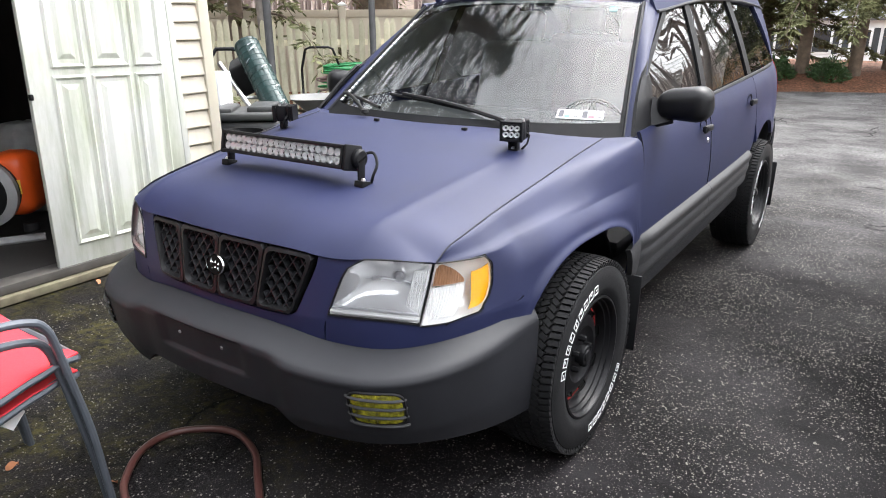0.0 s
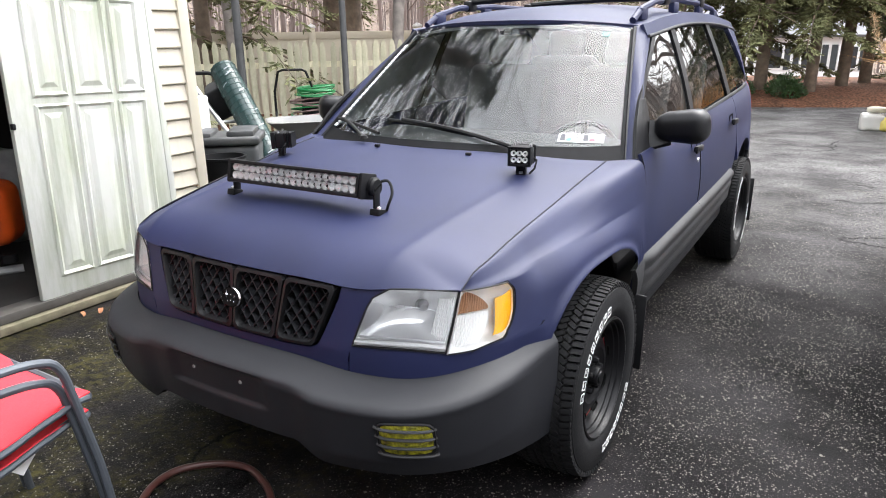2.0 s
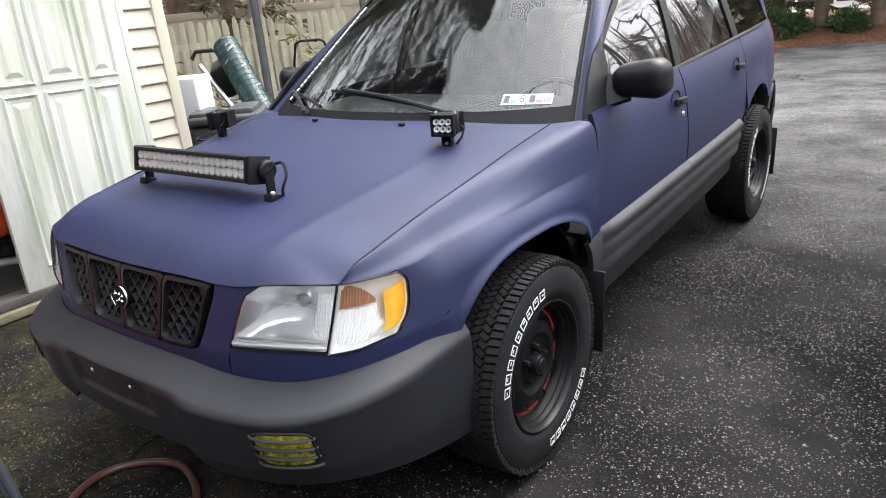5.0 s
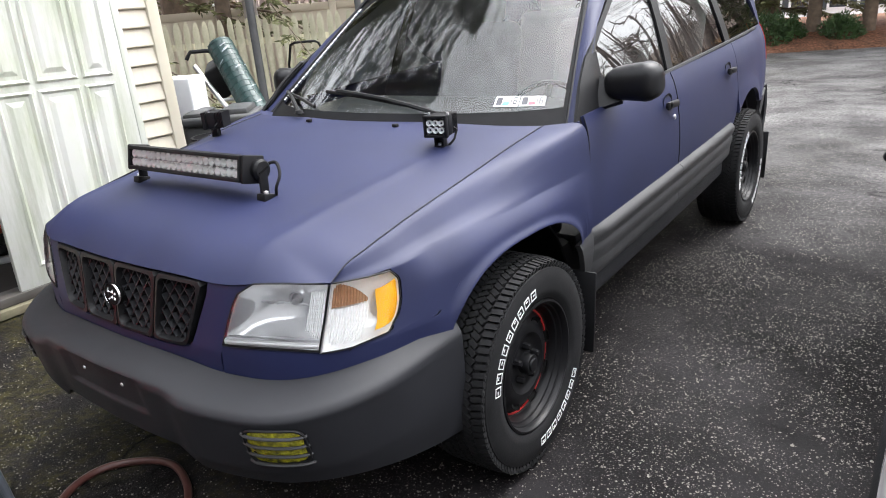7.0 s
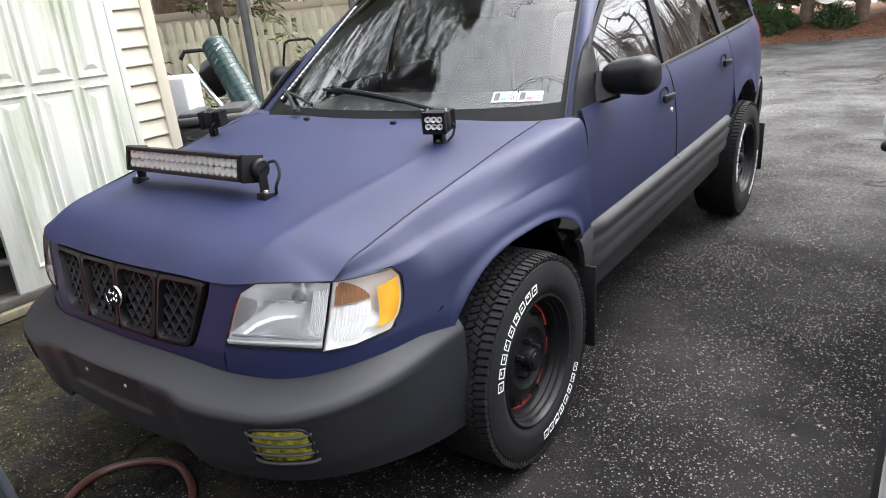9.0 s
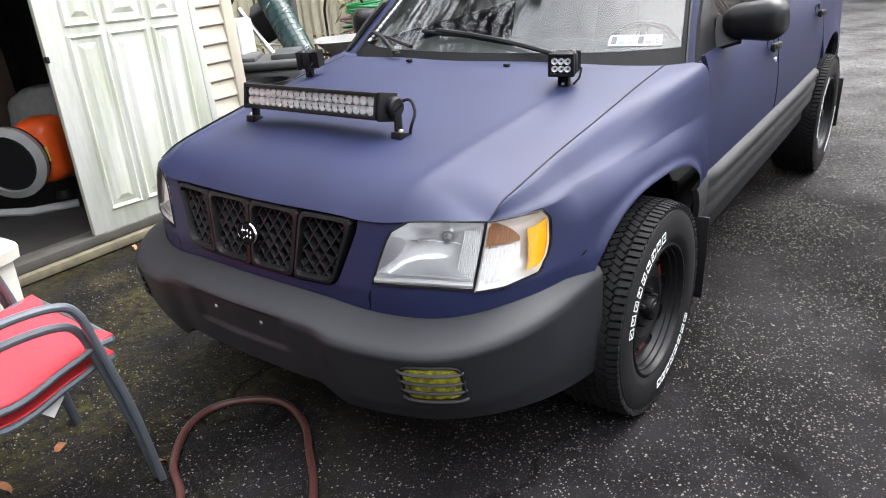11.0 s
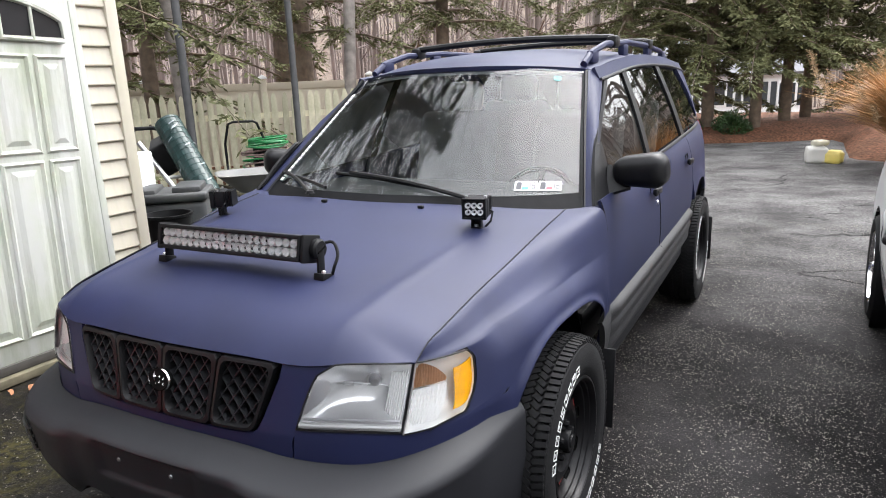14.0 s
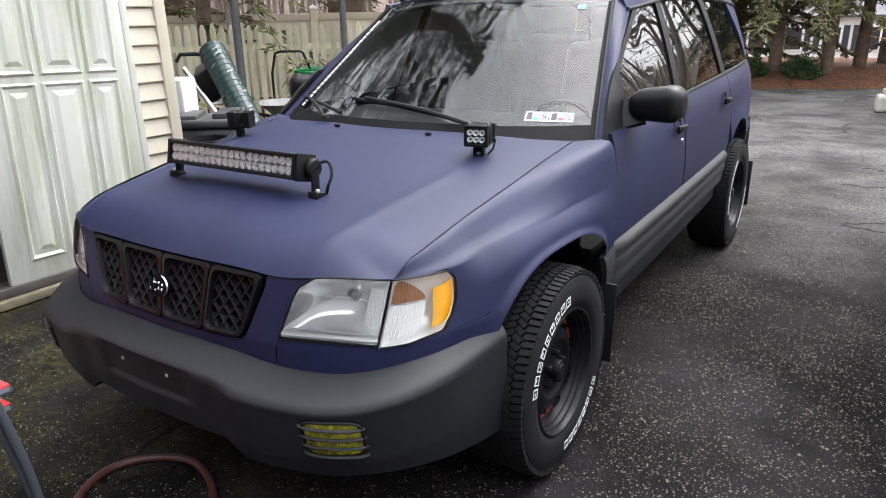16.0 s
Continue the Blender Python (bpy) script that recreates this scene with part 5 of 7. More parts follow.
M_SIDING = mat("cream_vinyl_siding", (0.55, 0.505, 0.42), 0.5, 0, 0.06, 5, 0.03, 200, (0.50, 0.48, 0.30), 2.2, 0.45)
M_DOORWHITE = mat("weathered_white_door", (0.57, 0.575, 0.54), 0.45, 0, 0.04, 6, 0.04, 150, (0.48, 0.52, 0.38), 3.0, 0.75)
streaked(M_DOORWHITE, (0.30, 0.33, 0.23), 0.85)
M_WOOD = mat("weathered_wood", (0.14, 0.12, 0.08), 0.8, 0, 0.3, 14, 0.2, 120, (0.10, 0.11, 0.06), 4, 0.5)
# inner walls take a dark colour that holds the shed's shade
M_SHEDSHADE = mat("shaded_shed_inside", (0.045, 0.04, 0.038), 0.85, 0, 0.3, 4)
shed = thing("shed", "cream vinyl-sided shed with a weathered white double door", "shed")
DY0, DY1, DZ0, DZ1 = -0.185, 0.700, 0.105, 2.135
WALL_TOP = 2.75
# wall: structure behind the siding
for size, at in (((0.10, 0.29, WALL_TOP), (SX - 0.06, 0.855, WALL_TOP / 2)), ((0.10, 2.0, WALL_TOP - DZ1 - 0.06), (SX - 0.06, -0.21, (WALL_TOP + DZ1 + 0.06) / 2)), ((0.10, 1.2, WALL_TOP), (SX - 0.06, -1.82, WALL_TOP / 2))):
    part("wall", block(size, at), M_SIDING, shed, smooth=False)
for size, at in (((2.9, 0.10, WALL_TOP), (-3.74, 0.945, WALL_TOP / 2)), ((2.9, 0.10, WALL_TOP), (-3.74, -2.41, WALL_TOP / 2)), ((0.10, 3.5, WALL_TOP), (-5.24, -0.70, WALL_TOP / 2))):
    part("wall", block(size, at), M_SHEDSHADE, shed, smooth=False)
# floor colour is darkened too, for the unlit inside
part("floor", block((3.0, 3.3, 0.10), (-3.75, -0.70, 0.045), bevel=0.004), mat("shaded_shed_floor", (0.022, 0.02, 0.018), 0.7, 0, 0.3, 6, 0.1, 80), shed)
bm = bmesh.new()
for sgn in (1, -1):
    block((2.0, 3.9, 0.06), (-3.74 + sgn * 0.86, -0.67, WALL_TOP + 0.38), bm, (0, sgn * 24, 0))
part("roof", bm, mat("grey_shingles", (0.12, 0.12, 0.12), 0.9, 0, 0.3, 10, 0.3, 60), shed, smooth=False)
part("sill_board", block((0.10, 2.0, 0.045), (SX + 0.03, -0.62, 0.030), bevel=0.004), M_WOOD, shed)
part("threshold", block((0.14, 2.0, 0.05), (SX - 0.03, -0.62, 0.080), bevel=0.004), mat("dark_threshold", (0.06, 0.055, 0.05), 0.6, 0, 0.3, 8), shed)
# siding courses: each a lapped board on the strip beside the door
course = bmesh.new()
prof = [(0.0, 0.0), (0.022, 0.006), (0.024, 0.012), (0.006, 0.104), (0.002, 0.108), (0.0, 0.108)]
a = [course.verts.new((x, 0.0, z)) for x, z in prof]
b = [course.verts.new((x, 1.0, z)) for x, z in prof]
for k in range(6):
    course.faces.new((a[k], a[(k + 1) % 6], b[(k + 1) % 6], b[k]))
course.faces.new(a[::-1])
course.faces.new(b)
bmesh.ops.recalc_face_normals(course, faces=list(course.faces))
cme = bpy.data.meshes.new("siding_board")
course.to_mesh(cme)
course.free()
cme.materials.append(M_SIDING)
for k in range(24):
    o = new("siding_board", cme)
    o.parent = shed
    o.matrix_world = Matrix.Translation((SX - 0.01, DY1 + 0.048, 0.108 + 0.109 * k)) @ Matrix.Diagonal((1, 0.187, 1, 1))
part("corner_trim", block((0.05, 0.075, WALL_TOP - 0.06), (SX, 0.972, WALL_TOP / 2 + 0.03), bevel=0.006), M_SIDING, shed)
part("corner_trim", block((0.075, 0.02, WALL_TOP - 0.06), (SX - 0.045, 1.007, WALL_TOP / 2 + 0.03), bevel=0.004), M_SIDING, shed)
part("door_frame", block((0.05, 0.045, DZ1 - 0.05), (SX, DY1 + 0.026, DZ1 / 2 + 0.05), bevel=0.006), M_DOORWHITE, shed)
part("door_frame", block((0.05, 2.0, 0.08), (SX, -0.16, DZ1 + 0.045), bevel=0.006), M_DOORWHITE, shed)


def panel_door(parent, m):
    """A moulded six-panel leaf with an arched light at its head; y across, z up, face to +x."""
    Wd, Hd = DY1 - DY0, DZ1 - DZ0
    leaf = part("door", block((0.036, Wd, Hd), (-0.018, Wd / 2, Hd / 2), bevel=0.003), M_DOORWHITE, parent, "weathered white panelled door with green algae streaks")
    leaf.matrix_world = m
    cols = [(0.120, 0.195), (0.340, 0.235), (0.600, 0.185)]
    for z0, hh in ((0.11, 0.945), (1.09, 0.52)):
        for y0, w in cols:
            bm = bmesh.new()
            rings = []
            for inset, x in ((0.0, 0.0005), (0.012, 0.009), (0.028, -0.004), (0.045, -0.004), (0.075, 0.007)):
                rings.append([bm.verts.new((x, yy, zz)) for yy, zz in ((y0 + inset, z0 + inset), (y0 + w - inset, z0 + inset), (y0 + w - inset, z0 + hh - inset), (y0 + inset, z0 + hh - inset))])
            for r0, r1 in zip(rings, rings[1:]):
                for k in range(4):
                    bm.faces.new((r0[k], r0[(k + 1) % 4], r1[(k + 1) % 4], r1[k]))
            bm.faces.new(rings[-1])
            o = part("door_panel", bm, M_DOORWHITE, leaf, smooth=False)
            o.location.x = 0.003
    # arched light in four panes
    fz, fw, cy = 1.685, 0.66, Wd / 2 + 0.005
    arc = lambda t, g: (cy + (fw / 2 + g) * lin(-1, 1, t), fz + (0.10 + g) + 0.10 * math.sin(math.pi * t) ** 0.8)
    pts = [(0.012, cy - fw / 2, fz), *[(0.012, *arc(k / 16, 0)) for k in range(17)], (0.012, cy + fw / 2, fz)]
    lite = part("arched_light", tube(pts, 0.016, sides=6, closed=True), M_DOORWHITE, leaf, "arched window light with white muntins")
    bm = bmesh.new()
    bm.faces.new([bm.verts.new((0.006, y, z)) for _, y, z in pts])
    bmesh.ops.recalc_face_normals(bm, faces=list(bm.faces))
    part("pane", bm, mat("dark_pane", (0.03, 0.03, 0.032), 0.12, 0, 0.1), lite, smooth=False)
    for k in range(1, 4):
        y = cy - fw / 2 + fw * k / 4
        part("muntin", tube([(0.014, y, fz), (0.014, y, fz + 0.10 + 0.10 * math.sin(math.pi * k / 4) ** 0.8)], 0.010, sides=6), M_DOORWHITE, lite)
    part("latch", block((0.03, 0.018, 0.032), (0.0, 0.0, 0.95), bevel=0.005), M_BLACK, leaf)
    return leaf


panel_door(shed, Matrix.Translation((SX + 0.02, DY0, DZ0)) @ pose(0, 0, 0, -1.5, 0, 0))

# ---- fence ----
M_PICKET = mat("weathered_pickets", (0.56, 0.52, 0.38), 0.7, 0, 0.15, 8, 0.15, 90, (0.24, 0.24, 0.12), 3, 0.6, island=True)
streaked(M_PICKET, (0.22, 0.22, 0.13), 0.7)
fence = thing("picket_fence", "weathered cream dog-eared picket fence with green algae", "fence")
FA, FDIR = Vector((-8.9, 1.97, 0)), Vector((0.70, 0.715, 0)).normalized()
FNRM = Vector((FDIR.y, -FDIR.x, 0))
pk = bmesh.new()
prof = [(-0.042, 0.0), (0.042, 0.0), (0.042, 1.30), (0.020, 1.385), (0.0, 1.40), (-0.020, 1.385), (-0.042, 1.30)]
fa = [pk.verts.new((x, -0.009, z)) for x, z in prof]
fb = [pk.verts.new((x, 0.009, z)) for x, z in prof]
pk.faces.new(fa)
pk.faces.new(fb[::-1])
for k in range(7):
    pk.faces.new((fa[k], fb[k], fb[(k + 1) % 7], fa[(k + 1) % 7]))
bmesh.ops.recalc_face_normals(pk, faces=list(pk.faces))
pme = bpy.data.meshes.new("picket")
pk.to_mesh(pme)
pk.free()
pme.materials.append(M_PICKET)
yaw = math.degrees(math.atan2(FDIR.y, FDIR.x))
rnd = random.Random(4)
for k in range(76):
    o = new("picket", pme)
    o.parent = fence
    p = FA + FDIR * (0.122 * k)
    o.matrix_world = pose(p.x, p.y, 0.02 + rnd.uniform(-0.02, 0.02), 0, rnd.uniform(-1.2, 1.2), yaw) @ Matrix.Diagonal((rnd.uniform(0.93, 1.08), 1, 1, 1))
for z in (0.35, 1.10):
    a, b = FA - FNRM * 0.03, FA + FDIR * 9.3 - FNRM * 0.03
    mid = (a + b) / 2
    r = part("rail", block((9.3, 0.035, 0.08), (0, 0, 0)), M_PICKET, fence, smooth=False)
    r.matrix_world = pose(mid.x, mid.y, z, 0, 0, yaw)

# unseen plain wall, added behind the viewpoint to keep low light off the nose
bm = block((26, 0.3, 4.8), (-3.0, -4.8, 2.4))
tagged(part("shade_wall", bm, mat("plain_wall", (0.15, 0.15, 0.155), 0.8, 0, 0.1, 2), smooth=False), "unseen plain grey wall, added to block low light from behind the viewpoint", "wall", kind="structure")

# ---- white car parked alongside ----
M_WPAINT = mat("white_car_paint", (0.80, 0.80, 0.81), 0.22, 0, 0.02, 3, coat=0.6)
WM = pose(1.800, 0.0, 0.0, 0, 0, -0.8)
white = thing("car", "glossy white sedan parked alongside, nose towards the shed side", "car", at=WM)
WPROF = hermite([-0.95, -0.86, -0.5, 0.3, 0.55, 1.25, 2.2, 2.9, 3.3, 3.62, 3.72], [0.60, 0.72, 0.80, 0.90, 0.94, 1.40, 1.42, 1.10, 1.00, 0.93, 0.60])
WHALF = 0.88


def wside(y, z, side):
    """Side of the white car: x from its near flank (0), across its width."""
    end = max(0.0, abs(y - 1.38) - 1.75) / 0.58
    tuck = 0.22 * min(end, 1.0) ** 2
    bulge = 0.035 * ((z - 0.58) / 0.3) ** 2 if z < 0.58 else 0.05 * ((z - 0.58) / 0.36) ** 2
    if z > 0.92:
        bulge = 0.05 * 0.89 + (z - 0.92) * 0.45
    x = WHALF - tuck - bulge
    return WHALF + side * x


def warch(y):
    z = 0.20
    for c in (-0.10, 2.72):
        d = 0.36**2 - (y - c) ** 2
        if d > 0:
            z = max(z, 0.31 + math.sqrt(d))
    return z


for side in (-1, 1):
    out = (WHALF + side * 9, 1.4, 0.8)
    part("flank", sheet(lambda u, v: (lambda y: (lambda z: Vector((wside(y, z, side), y, z)))(lin(warch(y), min(0.93, WPROF(y)), v)))(lin(-0.93, 3.70, u)), 90, 14, out), M_WPAINT, white, thick=0.015)
    part("side_window", sheet(lambda u, v: (lambda y, z: Vector((wside(y, z, side) + side * 0.0, y, z)))(lin(lin(0.62, 1.20, v), lin(2.75, 2.30, v), u), lin(0.93, 1.33, v)), 20, 6, out), M_SIDEGLASS, white, thick=0.004)
    part("roof_rail_panel", sheet(lambda u, v: Vector((wside(lin(0.55, 1.3, u), lin(0.92, 1.37, u), side) - side * 0.03 * v, lin(0.52, 1.22, u) + 0.09 * v, lin(0.92, 1.36, u))), 10, 3, out), M_WPAINT, white, thick=0.02)
    # mirror
    mx = wside(0.70, 0.95, side) + side * 0.12
    mi = part("door_mirror", block((0.21, 0.12, 0.13), (0, 0, 0), bevel=0.055, seg=5), M_WPAINT, white, "white and black door mirror")
    mi.matrix_basis = pose(mx - side * 0.035, 0.62, 1.005, 0, side * 4, side * 8)
    lo = part("mirror_base", block((0.205, 0.118, 0.03), (0, 0.002, -0.056), bevel=0.014, seg=4), M_BLACK, mi)
    ft = part("mirror_foot", block((0.10, 0.05, 0.05), (wside(0.68, 0.95, side) - side * 0.0, 0.70, 0.945), bevel=0.015), M_BLACK, white)
    for hy in (1.20, 2.15):
        part("handle", block((0.03, 0.18, 0.03), (wside(hy, 0.80, side) + side * 0.012, hy, 0.80), bevel=0.012, seg=3), M_WPAINT, white)
    for dy in (0.45, 1.42, 2.35):
        part("door_gap", tube([(wside(dy, z, side) + side * 0.0005, dy, z) for z in (0.28, 0.45, 0.6, 0.75, 0.92)], 0.0025, sides=4), M_BLACK, white)
    for cy in (-0.10, 2.72):
        wl_ = part("wheel", lathe([(0.20, -0.09), (0.28, -0.10), (0.305, -0.08), (0.315, 0), (0.305, 0.08), (0.28, 0.10), (0.215, 0.095), (0.20, 0.07)], 48, "x", close=True), M_RUBBER, white, "black tyre on a bright alloy wheel")
        wl_.matrix_basis = pose(wside(cy, 0.5, side) - side * 0.085, cy, 0.316, 0, 0, 0 if side > 0 else 180)
        part("rim", lathe([(0.215, 0.085), (0.205, 0.095), (0.195, 0.06), (0.19, -0.06)], 40, "x"), M_CHROME, wl_)
        for k in range(5):
            sp = part("spoke", block((0.022, 0.055, 0.185), (0, 0, 0.105), bevel=0.012, seg=3), M_CHROME, wl_)
            sp.matrix_basis = pose(0.070, 0, 0, 72 * k, 0, 0)
        part("hub", lathe([(0, 0.095), (0.03, 0.092), (0.045, 0.07), (0.05, 0.0)], 20, "x"), M_CHROME, wl_)
        part("wheel_housing", lathe([(0.355, 0.06), (0.36, -0.25), (0.0, -0.26)], 32, "x", at=(0, 0, 0)), M_BLACK, white).matrix_basis = pose(wside(cy, 0.5, side) - side * 0.06, cy, 0.316, 0, 0, 0 if side > 0 else 180)
part("body_top", sheet(lambda u, v: (lambda y: Vector((lin(wside(y, min(WPROF(y), 0.93) if WPROF(y) < 0.95 else WPROF(y) - 0.02, -1), wside(y, min(WPROF(y), 0.93) if WPROF(y) < 0.95 else WPROF(y) - 0.02, 1), u), y, WPROF(y) - 0.001 + 0.04 * math.sin(math.pi * u))))(lin(-0.95, 0.55, v)), 20, 24, (WHALF, 0, 9)), M_WPAINT, white, thick=0.015)
part("roof", sheet(lambda u, v: (lambda y: Vector((lin(wside(y, 1.36, -1), wside(y, 1.36, 1), u), y, WPROF(y) - 0.035 + 0.04 * math.sin(math.pi * u))))(lin(1.22, 2.30, v)), 16, 12, (WHALF, 1.5, 9)), M_WPAINT, white, thick=0.02)
part("windscreen", sheet(lambda u, v: (lambda y, z: Vector((lin(wside(0.6, z, -1), wside(0.6, z, 1), u), y, z)))(lin(0.50, 1.22, v), lin(0.93, 1.365, v)), 12, 8, (WHALF, -5, 5)), M_GLASS, white)
part("boot", sheet(lambda u, v: (lambda y: Vector((lin(wside(y, 0.93, -1), wside(y, 0.93, 1), u), y, WPROF(y) - 0.001)))(lin(2.28, 3.72, v)), 16, 20, (WHALF, 3, 9)), M_WPAINT, white, thick=0.02)
part("nose", sheet(lambda u, v: Vector((lin(wside(-0.93, 0.6, -1), wside(-0.93, 0.6, 1), u), -0.94 - 0.06 * math.sin(math.pi * u), lin(0.22, 0.70, v))), 16, 6, (WHALF, -9, 0.5)), M_WPAINT, white, thick=0.02)
part("underbody", block((1.35, 4.2, 0.15), (WHALF, 1.38, 0.30), bevel=0.03), M_BLACK, white)
part("cabin", block((1.3, 1.9, 0.5), (WHALF, 1.5, 0.66), bevel=0.05), M_INNER, white)

# ---- stacked patio chairs ----
M_FRAME = mat("grey_powder_coated_tube", (0.075, 0.085, 0.10), 0.4, 0.2, 0.1, 20)
M_SLING = mat("red_sling_fabric", (0.62, 0.030, 0.045), 0.75, 0, 0.06, 60, 0.15, 500)


def chair(dz, dx=0.0):
    """A sling chair facing +y, its near frame at x = 0; dz is how high it sits in the stack."""
    root = thing("chair", "red sling patio chair with grey tubular arms, in a stack", "chair", "stacked red chairs", at=pose(-0.241 + dx, -1.050, 0, 0, 0, 0))
    arm = hermite([0, 0.15, 0.25, 0.33, 0.38, 0.42, 0.46, 0.51, 0.58, 0.68, 0.76, 0.83, 0.92, 1.0], [(0.0, 0.0 - dz), (-0.022, 0.275), (-0.045, 0.420), (-0.066, 0.545), (-0.080, 0.612), (-0.102, 0.648), (-0.138, 0.664), (-0.185, 0.673), (-0.263, 0.677), (-0.40, 0.665), (-0.50, 0.63), (-0.57, 0.52), (-0.63, 0.3), (-0.67, 0.0 - dz)])
    for sx in (0.0, -0.52):
        part("arm_frame", tube([(sx, arm(k / 56)[0], arm(k / 56)[1] + dz) for k in range(57)], 0.0125, sides=10), M_FRAME, root)
        ix = sx - 0.024 if sx == 0 else sx + 0.024
        rail = hermite([0, 0.05, 0.3, 0.55, 0.65, 0.8, 1.0], [(-0.010, 0.498), (-0.035, 0.500), (-0.14, 0.481), (-0.34, 0.455), (-0.43, 0.50), (-0.53, 0.78), (-0.59, 0.96)])
        part("side_rail", tube([(ix, rail(k / 30)[0], rail(k / 30)[1] + dz) for k in range(31)], 0.0125, sides=8), M_FRAME, root)
    part("front_bar", tube([(-0.024, -0.010, 0.498 + dz), (-0.26, 0.000, 0.492 + dz), (-0.496, -0.010, 0.498 + dz)], 0.0125, sides=8), M_FRAME, root)
    part("top_bar", tube([(-0.024, -0.59, 0.96 + dz), (-0.26, -0.61, 0.98 + dz), (-0.496, -0.59, 0.96 + dz)], 0.0125, sides=8), M_FRAME, root)
    curve = hermite([0, 0.25, 0.5, 0.62, 0.75, 1.0], [(-0.006, 0.514), (-0.13, 0.497), (-0.32, 0.466), (-0.42, 0.50), (-0.50, 0.70), (-0.585, 0.96)])
    part("sling", sheet(lambda u, v: Vector((lin(-0.018, -0.502, u), curve(v)[0], curve(v)[1] + dz - 0.018 * math.sin(math.pi * u) * (1 if v < 0.6 else 0.5) + 0.002)), 10, 30, (0, 0, 9)), M_SLING, root, "bright red fabric sling", thick=0.004)


chair(-0.066, -0.026)
chair(0.0)
tag_ = part("paper_tag", block((0.075, 0.06, 0.0015), (0, 0, 0)), mat("white_paper", (0.78, 0.78, 0.77), 0.7), None, smooth=False)
tag_.matrix_world = pose(-0.36, -1.235, 0.355, 42, 10, 20)
tagged(tag_, "white paper tag hanging under the red chair", "paper tag")

# ---- hose on the ground ----
M_HOSE = mat("brown_rubber_hose", (0.075, 0.028, 0.024), 0.35, 0, 0.15, 20, 0.05, 200)
hp = hermite([0, 0.13, 0.24, 0.33, 0.42, 0.50, 0.56, 0.66, 0.78, 0.92, 1.0], [(0.02, -1.42), (-0.08, -1.10), (-0.262, -0.995), (-0.375, -0.862), (-0.382, -0.735), (-0.290, -0.638), (-0.205, -0.604), (-0.058, -0.636), (0.080, -0.734), (0.242, -0.874), (0.36, -1.02)])
hose = part("garden_hose", tube([(*hp(k / 90), 0.0135) for k in range(91)], 0.013, sides=12), M_HOSE)
tagged(hose, "dark brown rubber hose curving over the asphalt", "hose")

# ---- clutter between shed and fence ----
M_TUB = mat("dark_grey_plastic", (0.055, 0.057, 0.060), 0.5, 0, 0.15, 6, 0.05, 120, (0.15, 0.14, 0.12), 5, 0.4)
tub = thing("cart", "dark grey plastic yard cart with a moulded lid", "cart", at=pose(-3.10, 1.98, 0, 0, 0, 40))
part("body", block((0.56, 0.46, 0.50), (0, 0, 0.38), bevel=0.05, seg=3), M_TUB, tub)
bm = block((0.60, 0.50, 0.07), (0, 0, 0.665), bevel=0.025, seg=3)
block((0.22, 0.40, 0.06), (0.14, 0, 0.715), bm, bevel=0.02)
block((0.18, 0.40, 0.05), (-0.18, 0, 0.708), bm, bevel=0.02)
part("lid", bm, M_TUB, tub)
for sx in (-0.2, 0.2):
    part("wheel", lathe([(0.0, -0.03), (0.10, -0.03), (0.125, -0.02), (0.125, 0.02), (0.10, 0.03), (0.0, 0.03)], 24, "x", at=(sx, 0.18, 0.125)), M_BLACK, tub)
pot = part("bucket", lathe([(0.0, 0.36), (0.13, 0.36), (0.165, 0.60), (0.178, 0.605), (0.178, 0.62), (0.160, 0.62), (0.125, 0.375), (0.0, 0.375)], 32, "z"), M_BLACK)
pot.matrix_world = pose(-2.72, 1.60, -0.02)
tagged(pot, "black plastic bucket on a green-rimmed pail", "bucket")
pail = part("pail", lathe([(0.0, 0.0), (0.14, 0.0), (0.175, 0.30), (0.19, 0.31), (0.19, 0.335), (0.0, 0.335)], 32, "z"), mat("green_plastic", (0.02, 0.22, 0.10), 0.4))
pail.matrix_world = pose(-2.72, 1.60, 0.0)
tagged(pail, "green plastic pail under a black bucket", "pail")
# wire mesh roll leaning on the cart
# one green coating in two tones: shade painted on the core, light on wires
M_MESH = mat("shaded_green_mesh", (0.012, 0.036, 0.034), 0.4, 0, 0.25, 20)
M_MESHLIT = mat("lit_green_wire", (0.026, 0.07, 0.064), 0.35, 0, 0.2, 20)
roll = thing("mesh_roll", "leaning roll of dark green coated wire fencing in clear wrap", "wire fencing")
ra, rb_ = Vector((-3.66, 2.50, 1.21)), Vector((-2.74, 2.28, 0.16))
axis_ = (rb_ - ra).normalized()
rm = Matrix.Translation(ra) @ axis_.to_track_quat("Z", "Y").to_matrix().to_4x4()
RL = (rb_ - ra).length
core = part("core", lathe([(0.0, 0.0), (0.075, 0.0), (0.112, 0.004), (0.115, 0.02), (0.115, RL), (0.0, RL)], 28, "z"), M_MESH, roll)
core.matrix_basis = rm
for k in range(24):
    w = part("wire_ring", lathe([(0.115, -0.0018), (0.1185, -0.0018), (0.1185, 0.0018), (0.115, 0.0018)], 28, "z", at=(0, 0, 0.03 + (RL - 0.06) * k / 23), close=True), M_MESHLIT, roll)
    w.matrix_basis = rm
for k in range(14):
    a = 2 * math.pi * k / 14
    w = part("long_wire", tube([(0.117 * math.cos(a), 0.117 * math.sin(a), 0.0), (0.117 * math.cos(a), 0.117 * math.sin(a), RL)], 0.0018, sides=4), M_MESHLIT, roll)
    w.matrix_basis = rm
rr_ = random.Random(3)
M_FILM = mat("wrap_film", (0.30, 0.34, 0.36), 0.18, 0, 0.2, 30)
